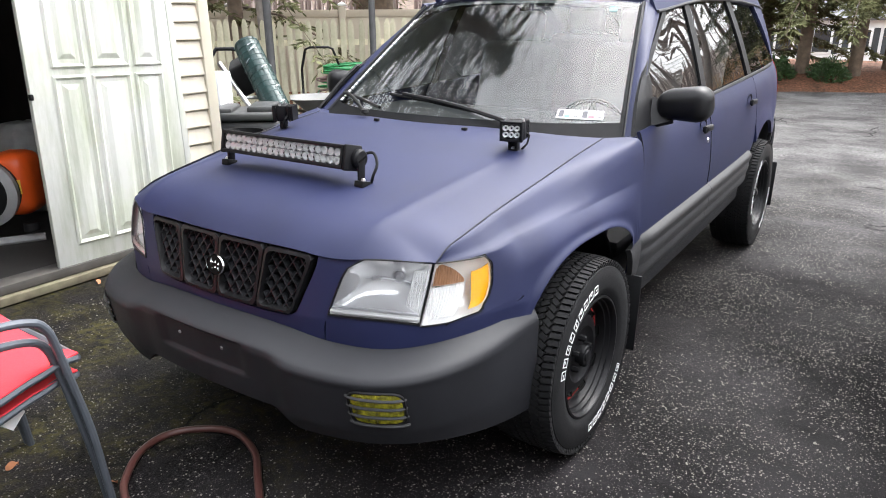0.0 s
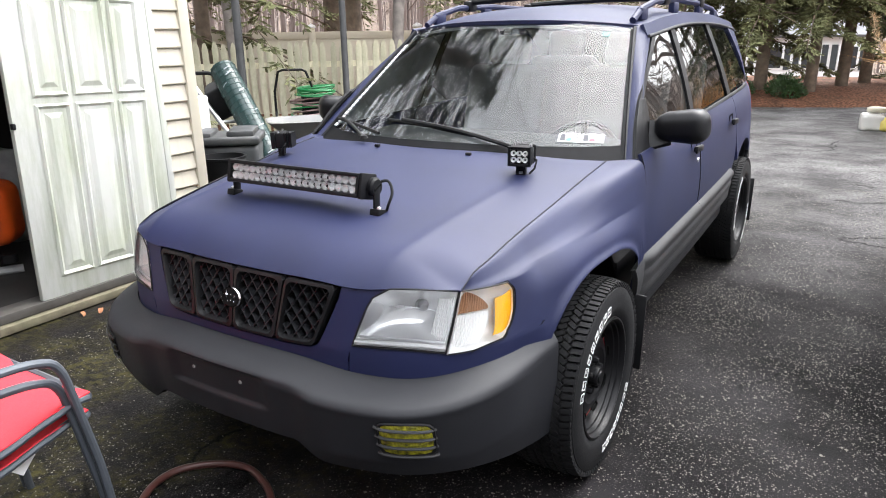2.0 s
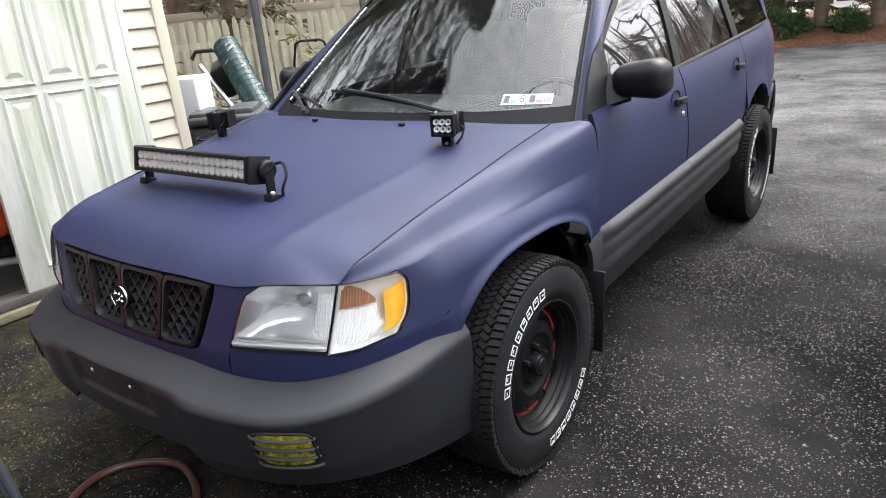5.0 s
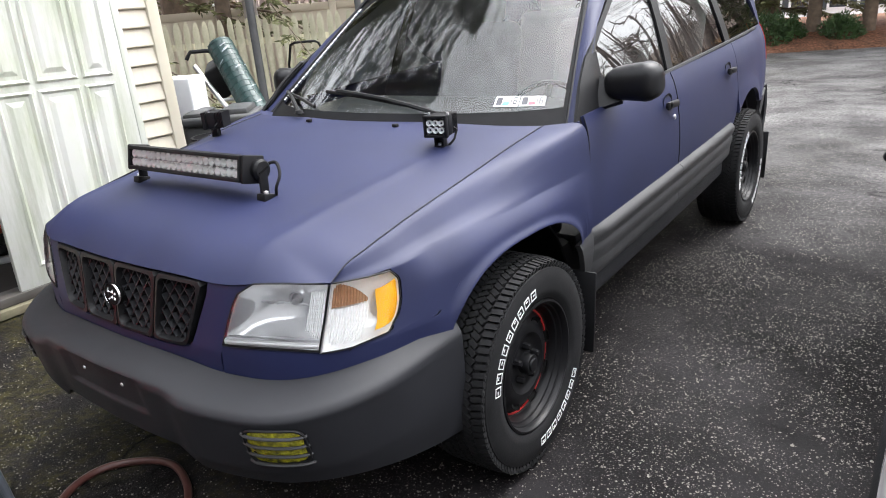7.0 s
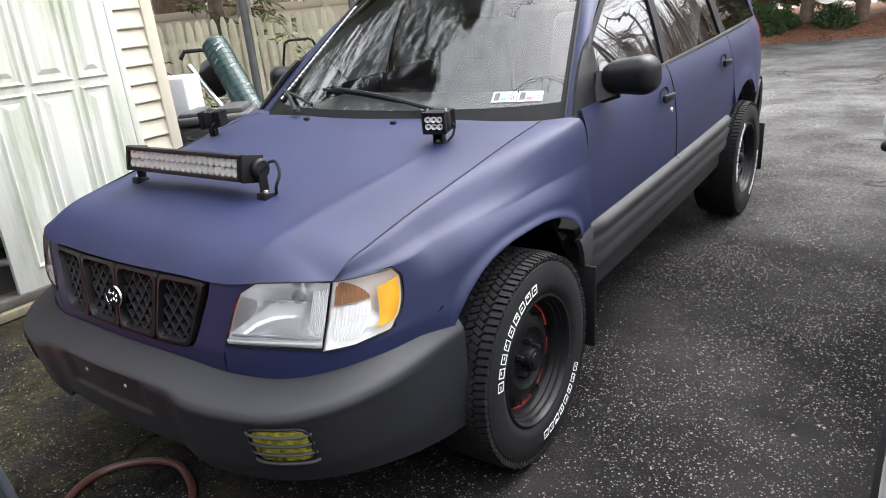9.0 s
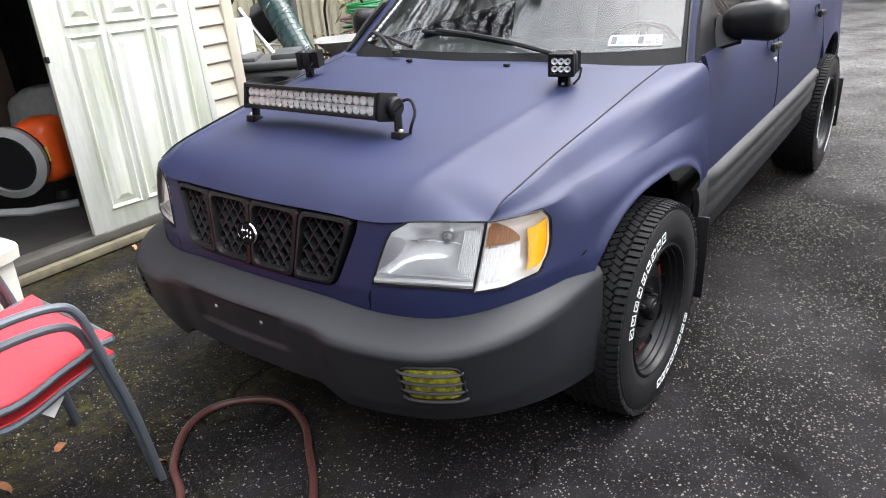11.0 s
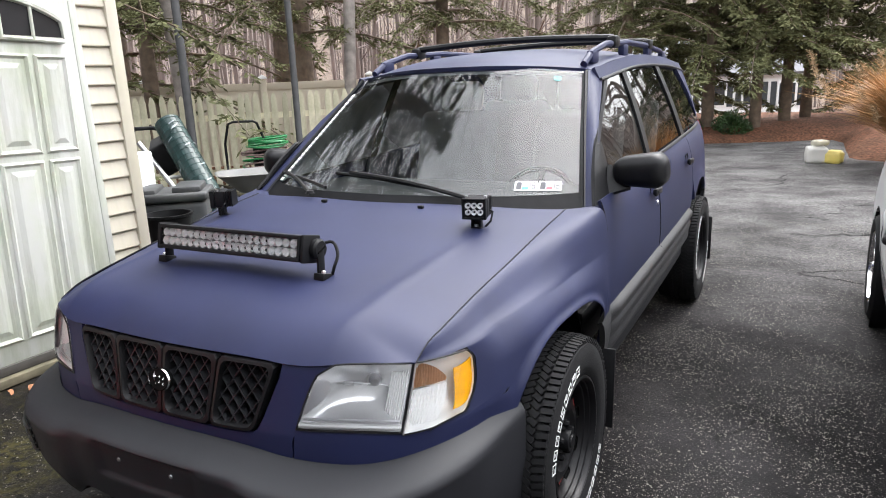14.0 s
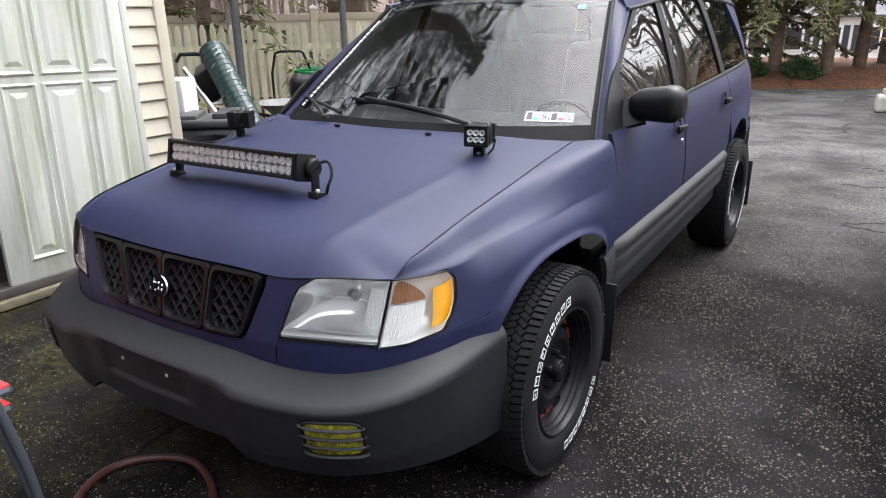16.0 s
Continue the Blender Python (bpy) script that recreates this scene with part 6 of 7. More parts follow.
for k in range(46):
    a, z0 = rr_.uniform(0, 6.28), rr_.uniform(0.04, RL - 0.1)
    q = part("film_scrap", sheet(lambda u, v: Vector(((0.1262) * math.cos(a + lin(-0.22, 0.22, u)), 0.1262 * math.sin(a + lin(-0.22, 0.22, u)), z0 + lin(0, 0.010, v) + 0.02 * u)), 4, 1, (math.cos(a) * 5, math.sin(a) * 5, z0)), M_FILM, roll)
    q.matrix_basis = rm
# folding hand truck with black tub
M_ALU = mat("brushed_aluminium_tube", (0.62, 0.62, 0.63), 0.35, 1.0, 0.08)
truck = thing("hand_truck", "aluminium hand truck with black grips and a black tray", "hand truck")
for dx, dy in ((0, 0), (0.20, 0.24)):
    part("rail", tube([(-3.90 + dx, 2.36 + dy, 1.04), (-3.56 + dx, 2.38 + dy, 0.66), (-3.22 + dx, 2.40 + dy, 0.28), (-3.15 + dx, 2.40 + dy, 0.12)], 0.022, sides=10), M_ALU, truck)
part("handle", tube([(-3.92, 2.30, 1.10), (-3.90, 2.34, 1.165), (-3.82, 2.46, 1.165), (-3.74, 2.56, 1.13), (-3.68, 2.60, 1.02)], 0.018, sides=8), M_BLACK, truck)
part("crossbar", tube([(-3.62, 2.38, 0.73), (-3.40, 2.64, 0.73)], 0.016, sides=8), M_ALU, truck)
tr_ = part("tray", block((0.30, 0.36, 0.30), (0, 0, 0), bevel=0.05, seg=3), M_BLACK, truck)
tr_.matrix_basis = pose(-3.80, 2.62, 0.93, 15, -25, 40)
part("foot_plate", block((0.30, 0.36, 0.03), (-3.05, 2.52, 0.12), rot=(0, 0, 45), bevel=0.008), M_ALU, truck)
# bags, tarp and white bin
M_CLOTH = mat("grey_cloth", (0.34, 0.34, 0.33), 0.85, 0, 0.2, 8, 0.3, 40)


def lump(name, size, at, material, label, category, seed=0, rot=0):
    """A soft bag: a rounded block pushed about by noise."""
    bm = bmesh.new()
    bmesh.ops.create_icosphere(bm, subdivisions=4, radius=1.0)
    off = Vector((seed * 3.1, seed * 1.7, 0))
    for v in bm.verts:
        d = v.co.normalized()
        sq = Vector([math.copysign(abs(c) ** 0.55, c) for c in d])
        v.co = sq * (1 + 0.10 * noise.noise(d * 2.2 + off) + 0.03 * noise.noise(d * 7 + off))
        v.co = Vector((v.co.x * size[0] / 2, v.co.y * size[1] / 2, (v.co.z + 0.85) * size[2] / 2))
        v.co.z = max(v.co.z, 0.002)
    ob = part(name, bm, material, auto=180)
    ob.matrix_world = pose(*at, 0, 0, rot)
    return tagged(ob, label, category)


lump("sack", (0.42, 0.36, 0.62), (-3.86, 2.06, 0.0), M_CLOTH, "slumped pale grey sack behind the yard cart", "sack", 2, 20)
lump("sack", (0.40, 0.40, 0.50), (-3.46, 2.72, 0.0), mat("black_bag", (0.02, 0.02, 0.022), 0.35, 0, 0.2, 6, 0.3, 30), "black plastic sack behind the yard cart", "sack", 5, 0)
bin_ = part("bin", block((0.30, 0.30, 0.34), (0, 0, 0.17), bevel=0.02, seg=3), mat("white_plastic", (0.78, 0.79, 0.80), 0.4, 0, 0.03))
bin_.matrix_world = pose(-3.50, 1.92, 0.66, 0, 0, 30)
tagged(bin_, "white plastic bin on top of a dark crate", "bin")
crate = part("crate", block((0.44, 0.40, 0.66), (0, 0, 0.33), bevel=0.03, seg=2), M_TUB)
crate.matrix_world = pose(-3.52, 1.90, 0, 0, 0, 30)
tagged(crate, "dark grey plastic crate beside the shed", "crate")
# wheelbarrow tray
barrow = thing("wheelbarrow", "pale grey wheelbarrow tray behind the car", "wheelbarrow", at=pose(-3.55, 3.62, 0, 0, 0, 48))
bm = bmesh.new()
rings = []
for fx, fy, z in ((0.22, 0.14, 0.36), (0.52, 0.32, 0.62), (0.54, 0.34, 0.635), (0.52, 0.32, 0.64), (0.49, 0.29, 0.62), (0.20, 0.12, 0.38)):
    rings.append([bm.verts.new((fx * math.copysign(abs(math.cos(a)) ** 0.4, math.cos(a)), fy * math.copysign(abs(math.sin(a)) ** 0.4, math.sin(a)), z)) for a in [2 * math.pi * k / 32 for k in range(32)]])
for r0, r1 in zip(rings, rings[1:]):
    for k in range(32):
        bm.faces.new((r0[k], r0[(k + 1) % 32], r1[(k + 1) % 32], r1[k]))
bm.faces.new(rings[0][::-1])
bm.faces.new(rings[-1])
part("tray", bm, mat("pale_grey_plastic", (0.17, 0.17, 0.165), 0.5, 0, 0.08, 5, 0, 60, (0.25, 0.24, 0.2), 4, 0.4), barrow)
part("wheel", lathe([(0, -0.04), (0.15, -0.045), (0.18, 0), (0.15, 0.045), (0, 0.04)], 28, "y", at=(0.55, 0, 0.18)), M_BLACK, barrow)
for sy in (-1, 1):
    part("handle", tube([(0.55, sy * 0.05, 0.20), (0.0, sy * 0.18, 0.36), (-0.9, sy * 0.28, 0.58)], 0.018, sides=8), M_WOOD, barrow)
    part("leg", tube([(-0.3, sy * 0.2, 0.40), (-0.34, sy * 0.22, 0.0)], 0.015, sides=6), M_BLACK, barrow)
# hose reel cart with a green coil
reel = thing("hose_reel", "black tubular hose cart carrying a coil of bright green hose", "hose cart", at=pose(-4.82, 4.80, 0, 0, 0, 45))
part("handle", tube([(-0.36, 0.10, 0.35), (-0.36, 0.10, 0.80), (-0.30, 0.0, 1.05), (-0.24, -0.02, 1.075), (0.0, -0.02, 1.075), (0.05, 0.0, 1.05), (0.16, 0.10, 0.75), (0.16, 0.10, 0.35)], 0.016, sides=8), M_BLACK, reel)
for fx in (-0.36, 0.30):
    part("frame", tube([(fx, 0.15, 0.0), (fx, 0.12, 0.35), (fx, -0.05, 0.55), (fx, -0.22, 0.30), (fx, -0.26, 0.0)], 0.014, sides=6), M_BLACK, reel)
M_GREENHOSE = mat("green_hose", (0.010, 0.20, 0.055), 0.35, 0, 0.12, 20)
M_OLDHOSE = mat("grey_red_hose", (0.20, 0.13, 0.12), 0.5, 0, 0.4, 6)
rh = random.Random(8)
for k in range(9):
    rx, ry, z0 = rh.uniform(0.21, 0.27), rh.uniform(0.17, 0.22), 0.76 + 0.011 * k
    part("green_coil", tube([(0.16 + rx * math.cos(a) + rh.uniform(-.006, .006), 0.05 + ry * math.sin(a), z0 + 0.02 * math.sin(a + k)) for a in [2 * math.pi * q / 30 for q in range(30)]], 0.012, sides=6, closed=True), M_GREENHOSE, reel)
for k in range(9):
    rx, ry, z0 = rh.uniform(0.20, 0.30), rh.uniform(0.14, 0.22), 0.50 + 0.026 * k
    part("old_coil", tube([(0.12 + rx * math.cos(a), 0.05 + ry * math.sin(a), z0 + 0.03 * math.sin(a + k)) for a in [2 * math.pi * q / 26 for q in range(26)]], 0.011, sides=6, closed=True), M_OLDHOSE if k % 3 else M_GREENHOSE, reel)
part("drum", lathe([(0.0, -0.16), (0.15, -0.16), (0.15, 0.16), (0, 0.16)], 24, "z", at=(0.12, 0.05, 0.58)), M_BLACK, reel)

# ---- things just inside the shed ----
blower = thing("leaf_blower", "orange and grey backpack leaf blower on the shed floor", "leaf blower", at=pose(-3.12, -0.02, 0.095, 0, 0, -50))
M_ORANGE = mat("orange_plastic", (0.75, 0.10, 0.015), 0.4, 0, 0.08, 10)
M_GREYP = mat("light_grey_plastic", (0.30, 0.30, 0.30), 0.5, 0, 0.1, 10)
part("engine_cover", block((0.30, 0.26, 0.40), (0, 0.10, 0.36), bevel=0.09, seg=4), M_ORANGE, blower)
fan = part("fan_housing", lathe([(0.0, -0.10), (0.15, -0.10), (0.20, -0.05), (0.205, 0.03), (0.15, 0.07), (0, 0.07)], 32, "x", at=(0.17, -0.02, 0.34)), M_BLACK, blower)
part("fan_rib", lathe([(0.165, -0.02), (0.215, -0.01), (0.218, 0.03), (0.17, 0.055)], 32, "x", at=(0.20, -0.02, 0.34), close=True), M_GREYP, blower)
part("frame", tube([(0.26, -0.25, 0.62), (0.27, -0.26, 0.30), (0.25, -0.20, 0.05), (0.20, 0.0, 0.02), (0.10, 0.25, 0.02)], 0.028, sides=8), M_GREYP, blower)
part("label", block((0.004, 0.10, 0.09), (0.152, 0.14, 0.36), bevel=0.001), mat("yellow_label", (0.75, 0.55, 0.08), 0.5), blower)
part("fuel_cap", lathe([(0, 0.05), (0.045, 0.05), (0.05, 0.0)], 20, "z", at=(0.14, 0.20, 0.08)), M_BLACK, blower)
cord = part("cord", tube([(-2.70 + 0.11 * math.cos(a) + 0.02 * math.cos(3 * a), -0.80 + 0.20 * math.sin(a), 0.108 + 0.006 * math.sin(2 * a)) for a in [2 * math.pi * k / 40 for k in range(40)]], 0.007, sides=6, closed=True), mat("orange_cord", (0.6, 0.06, 0.02), 0.5))
tagged(cord, "loop of orange extension cord on the shed floor", "cord")
lump("sack", (0.5, 0.45, 0.7), (-3.75, 0.45, 0.095), M_CLOTH, "grey cloth sack in the dark shed", "sack", 9, 10)
for k, (x, y, z, sx, sy, sz) in enumerate(((-4.2, -0.7, 0.095, 0.6, 0.7, 0.9), (-4.3, 0.1, 0.095, 0.5, 0.5, 1.3), (-3.6, -1.5, 0.095, 0.7, 0.5, 0.7))):
    b_ = part("storage_box", block((sx, sy, sz), (0, 0, sz / 2), bevel=0.02), mat("cardboard_dark", (0.10, 0.075, 0.055), 0.85, 0, 0.2, 4))
    b_.matrix_world = pose(x, y, z, 0, 0, 12 * k)
    tagged(b_, "brown storage box in the shade of the shed", "box")
bm = bmesh.new()
rings = []
for h_, z in ((0.12, 0.0), (0.14, 0.02), (0.165, 0.55), (0.185, 0.56), (0.19, 0.60), (0.175, 0.615), (0.150, 0.60), (0.12, 0.05)):
    rings.append([bm.verts.new((h_ * around(2 * math.pi * k / 32, 6)[0], h_ * around(2 * math.pi * k / 32, 6)[1], z)) for k in range(32)])
for r0, r1 in zip(rings, rings[1:]):
    for k in range(32):
        bm.faces.new((r0[k], r0[(k + 1) % 32], r1[(k + 1) % 32], r1[k]))
bm.faces.new(rings[0][::-1])
bm.faces.new(rings[-1])
tubp = part("bin", bm, mat("pale_grey_bin", (0.55, 0.55, 0.50), 0.6, 0, 0.1, 8, 0, 60, (0.35, 0.36, 0.26), 4, 0.5))
tubp.matrix_world = pose(-1.13, -1.16, 0, 0, 0, 10)
tagged(tubp, "pale weathered plastic bin beside the stacked chairs", "bin")

# ---- leaf bed and woodland floor ----
def is_bed(x, y):
    if (Vector((x, y, 0)) - FA).dot(-FNRM) > 0.35 and x < -1.2:
        return True
    if y > 13.15 + 0.42 * x and x < 2.6:
        return True
    if x > 2.0 and y > 10.6 - 0.75 * (x - 2.0):
        return True
    return math.hypot(x, y - 4) > 17


def bed_start(a):
    r = 2.0
    while not is_bed(r * math.cos(a), 4 + r * math.sin(a)):
        r += 0.05
    return r


M_LITTER = mat("leaf_litter", (0.15, 0.072, 0.045), 0.95, 0, 0.65, 22, 1.0, 30, (0.040, 0.032, 0.022), 2.0, 0.8, spec=0.1)
M_FLOOR = mat("woodland_floor", (0.13, 0.095, 0.072), 0.95, 0, 0.4, 3, 0.6, 10, (0.05, 0.045, 0.03), 0.5, 0.6)
tagged(part("woodland_floor", polar(lambda a: max(bed_start(a), 19.5), 0.05, 120), M_FLOOR), "dull brown woodland floor rising to wooded hills", "woodland floor", kind="structure")
tagged(part("leaf_bed", polar(bed_start, 0.06, 240, [r for r in RINGS if r < 20] + [20.0]), M_LITTER), "reddish brown bed of fallen leaves along the drive", "leaf bed", kind="structure")


# ---- plants ----
def quads(name, P, material, parent=None, label=""):
    """One mesh of loose four-cornered leaves; P is an array of n x 4 x 3."""
    P = np.asarray(P)
    n = len(P)
    me = bpy.data.meshes.new(name)
    me.from_pydata(P.reshape(-1, 3).tolist(), [], np.arange(4 * n).reshape(n, 4).tolist())
    me.materials.append(material)
    ob = new(name, me)
    if parent is not None:
        ob.parent = parent
    if label:
        tagged(ob, label)
    return ob


def leaves(base, d, length, width, rng, roll=True):
    """Diamond-shaped blades from base points along directions d."""
    n = len(base)
    d = d / np.linalg.norm(d, axis=1, keepdims=True)
    r = rng.normal(size=(n, 3))
    s = np.cross(d, r)
    s /= np.linalg.norm(s, axis=1, keepdims=True) + 1e-9
    L, W = np.reshape(length, (-1, 1)), np.reshape(width, (-1, 1))
    return np.stack([base, base + d * L * 0.45 + s * W / 2, base + d * L, base + d * L * 0.45 - s * W / 2], axis=1)


def rods(name, segs, material, parent=None, sides=4, label=""):
    """Tapered sticks (a, b, ra, rb) joined into one mesh."""
    V, F = [], []
    for a, b, ra, rb in segs:
        a, b = np.array(a), np.array(b)
        d = b - a
        d = d / (np.linalg.norm(d) + 1e-9)
        u = np.cross(d, (0, 0, 1.0) if abs(d[2]) < 0.9 else (1.0, 0, 0))
        u /= np.linalg.norm(u) + 1e-9
        w = np.cross(d, u)
        o = len(V)
        for p, r in ((a, ra), (b, rb)):
            for k in range(sides):
                t = 2 * math.pi * k / sides
                V.append(p + r * (math.cos(t) * u + math.sin(t) * w))
        for k in range(sides):
            F.append((o + k, o + (k + 1) % sides, o + sides + (k + 1) % sides, o + sides + k))
    me = bpy.data.meshes.new(name)
    me.from_pydata([tuple(v) for v in V], [], F)
    me.materials.append(material)
    me.polygons.foreach_set("use_smooth", [True] * len(F))
    ob = new(name, me)
    if parent is not None:
        ob.parent = parent
    if label:
        tagged(ob, label)
    return ob


M_NEEDLE = mat("hemlock_needles", (0.120, 0.124, 0.058), 0.75, 0, 0.35, 2.0, island=True, spec=0.15)
M_BARK = mat("brown_bark", (0.15, 0.11, 0.08), 0.9, 0, 0.35, 8, 0.6, 30, (0.06, 0.06, 0.045), 3, 0.5)
M_GREYBARK = mat("grey_bark", (0.25, 0.22, 0.20), 0.9, 0, 0.3, 8, 0.5, 30)


def conifer(x, y, h, r, clear, seed, limbs=60, per=46, group="evergreen trees", leaf=0.085, label="tall dark evergreen with drooping feathery branches"):
    rng = np.random.default_rng(seed)
    z0 = ground_z(x, y)
    root = thing("tree", label, "tree", group, at=pose(x, y, z0))
    trunk = [((0, 0, -0.1), (0.03, 0.02, h * 0.3), 0.028 * h * 0.55, 0.022 * h * 0.5), ((0.03, 0.02, h * 0.3), (0.0, 0.05, h * 0.7), 0.022 * h * 0.5, 0.012 * h * 0.5), ((0, 0.05, h * 0.7), (0, 0.05, h), 0.012 * h * 0.5, 0.01)]
    rods("trunk", trunk, M_BARK, root, 10)
    segs, base, dirs = [], [], []
    for i in range(limbs):
        t = (i + rng.uniform(0, 1)) / limbs
        z = clear + (h - clear) * t
        reach = r * (1 - t) ** 0.75 * rng.uniform(0.65, 1.1) + 0.25
        a = i * 2.4 + rng.uniform(-0.4, 0.4)
        out = np.array((math.cos(a), math.sin(a), 0))
        prev = np.array((0, 0, z))
        for q in range(5):
            f = (q + 1) / 5
            p = np.array((0, 0, z)) + out * reach * f + np.array((0, 0, reach * (0.10 * f - 0.42 * f * f))) + rng.normal(size=3) * 0.03
            segs.append((prev, p, 0.03 * (1 - f * 0.8) * (1 - t * 0.6) + 0.004, 0.03 * (1 - (f + 0.15) * 0.8) * (1 - t * 0.6) + 0.003))
            m = int(per * reach / r / 5) + 4
            for _ in range(m):
                k = rng.uniform(0, 1)
                b = prev + (p - prev) * k
                sidew = np.cross(out, (0, 0, 1)) * rng.choice((-1, 1))
                tw = out * rng.uniform(0.1, 0.7) + sidew * rng.uniform(0.3, 1.0) + np.array((0, 0, rng.uniform(-0.55, 0.08)))
                tw /= np.linalg.norm(tw)
                tl = rng.uniform(0.14, 0.38) * (1.15 - f * 0.5)
                n = 8
                ks = np.linspace(0.1, 1.0, n)[:, None]
                bb = b + tw * tl * ks + np.array((0, 0, -0.10)) * ks**2 * tl
                alt = np.where(np.arange(n)[:, None] % 2 == 0, 1.0, -1.0)
                perp = np.cross(tw, (0, 0, 1.0))
                base.append(bb)
                dirs.append(tw * 0.75 + perp * alt * 0.8 + rng.normal(size=(n, 3)) * 0.22 + np.array((0, 0, -0.18)))
            prev = p
    tagged(rods("limb", segs, M_BARK, root, 4), kind="stuff")
    base, dirs = np.concatenate(base), np.concatenate(dirs)
    # the high crown, far from any eye, is built of larger sprays
    big = 1 + 0.35 * np.clip((base[:, 2] - 5.0) / 3.0, 0, 1)
    quads("crown", leaves(base, dirs, rng.uniform(0.6, 1.25, len(base)) * leaf * big, rng.uniform(0.18, 0.32, len(base)) * leaf * 1.1 * big, rng), M_NEEDLE, root)
    return root


def bare_tree(x, y, h, seed, spread=0.55, depth=5, group="bare trees", r0=None):
    rng = np.random.default_rng(seed)
    root = thing("tree", "tall leafless tree with fine grey branches", "tree", group, at=pose(x, y, ground_z(x, y)))
    trunk, segs = [], []

    def grow(p, d, length, r, level):
        n = 4
        for q in range(n):
            d2 = d + rng.normal(size=3) * 0.13 + np.array((0, 0, 0.04))
            d2 /= np.linalg.norm(d2)
            e = p + d2 * length / n
            r2 = r * (0.88 if q < n - 1 else 0.75)
            (trunk if level == 0 else segs).append((p, e, r, r2))
            p, d, r = e, d2, r2
            if level < depth and (q > 0 or level > 0):
                for _ in range(2 if level < 3 else 1):
                    s = rng.normal(size=3)
                    s -= d * s.dot(d)
                    s /= np.linalg.norm(s)
                    nd = d * (1 - spread * 0.5) + s * rng.uniform(0.5, 1.1) * spread * 1.4 + np.array((0, 0, 0.10))
                    grow(p, nd / np.linalg.norm(nd), length * rng.uniform(0.42, 0.66), r * rng.uniform(0.42, 0.62), level + 1)
    grow(np.array((0, 0, -0.1)), np.array((0, 0, 1.0)), h * 0.62, r0 or h * 0.013, 0)
    rods("trunk", trunk, M_GREYBARK, root, 8)
    rods("crown", [s for s in segs if s[2] > 0.0006], M_GREYBARK, root, 3)
    return root


# evergreens over the fence and behind the shed
for args in ((-7.6, 5.6, 9.0, 2.5, 2.5, 11), (-7.4, 8.8, 26.0, 5.0, 2.4, 12), (-4.6, 9.6, 10.0, 2.8, 2.4, 13), (-8.9, 2.6, 24.0, 5.2, 1.5, 14), (-9.4, 6.2, 28.0, 6.0, 1.5, 15), (-2.2, 13.5, 10.0, 2.9, 2.2, 16)):
    conifer(*args, limbs=84 if args[2] < 15 else int(args[2] * 4.6), per=115 if args[2] < 15 else 50, leaf=0.080 if args[2] < 15 else 0.125)
# row along the leaf bed
for k, (x, y, h) in enumerate(((-0.58, 14.3, 9.0), (0.36, 14.5, 8.5), (0.90, 15.4, 9.0), (1.30, 16.6, 9.0), (3.0, 17.0, 9.5), (-1.6, 15.6, 9.0))):
    conifer(x, y, h, 2.2, 1.7 if k < 4 else 0.6, 30 + k, limbs=66, per=84, leaf=0.125, label="slender evergreen with a bare lower trunk beside the leaf bed")
# bare trees
for args in ((-6.8, -2.2, 15.0, 51), (-6.75, 5.55, 17.0, 52, 0.62, 5, "bare trees", 0.11), (6.2, 11.6, 10.0, 53), (5.0, 16.0, 12.0, 58), (4.2, 19.0, 11.0, 54), (9.0, 7.0, 11.0, 55), (-3.6, 16.5, 11.0, 56), (-4.9, 6.95, 27.0, 57, 0.80, 5, "bare trees", 0.095)):
    bare_tree(*args)

# far wooded hillside
rng = np.random.default_rng(77)
segs = []
for _ in range(2300):
    a, r = rng.uniform(0.15, math.pi * 1.15), rng.uniform(24, 118) if rng.uniform() < 0.9 else rng.uniform(18, 30)
    x, y = r * math.cos(a), 4 + r * math.sin(a)
    if 22 < y < 46 and -9 < x < 8:
        continue
    z, h = ground_z(x, y), rng.uniform(6, 13)
    lean = rng.normal(size=2) * 0.35
    top = (x + lean[0], y + lean[1], z + h)
    segs.append(((x, y, z - 0.3), top, 0.10 + 0.05 * rng.uniform(), 0.02))
    for _b in range(9):
        t = rng.uniform(0.25, 0.95)
        p = np.array((x + lean[0] * t, y + lean[1] * t, z + h * t))
        d = np.array((*rng.normal(size=2), rng.uniform(0.3, 1.3)))
        d /= np.linalg.norm(d)
        l = (1 - t * 0.7) * rng.uniform(1.0, 3.2)
        segs.append((p, p + d * l, 0.035, 0.008))
        for _c in range(1):
            d3 = d + rng.normal(size=3) * 0.6
            q = p + d * l * rng.uniform(0.3, 0.9)
            segs.append((q, q + d3 * l * 0.5, 0.018, 0.005))
far = rods("far_woods", segs, mat("far_bark", (0.20, 0.160, 0.145), 0.95, 0, 0.3, 0.2), None, 3)
tagged(far, "leafless brown woodland on the far hillside", "woods", kind="stuff")
n = 26000
a, r = rng.uniform(0.15, math.pi * 1.15, n), rng.uniform(30, 118, n)
x, y = r * np.cos(a), 4 + r * np.sin(a)
ok = ~((y > 22) & (y < 46) & (x > -9) & (x < 8))
x, y = x[ok], y[ok]
z = np.array([ground_z(p, q) for p, q in zip(x, y)])
base = np.stack([x, y, z], 1)
d = rng.normal(size=(len(base), 3)) * 0.5 + np.array((0, 0, 1.0))
brush = quads("brush", leaves(base, d, rng.uniform(0.8, 3.0, len(base)), rng.uniform(0.03, 0.10, len(base)), rng), mat("brown_brush", (0.22, 0.16, 0.135), 0.95, 0, 0.35, 0.3, island=True))
tagged(brush, "tangled brown undergrowth on the hillside", "undergrowth", kind="stuff")

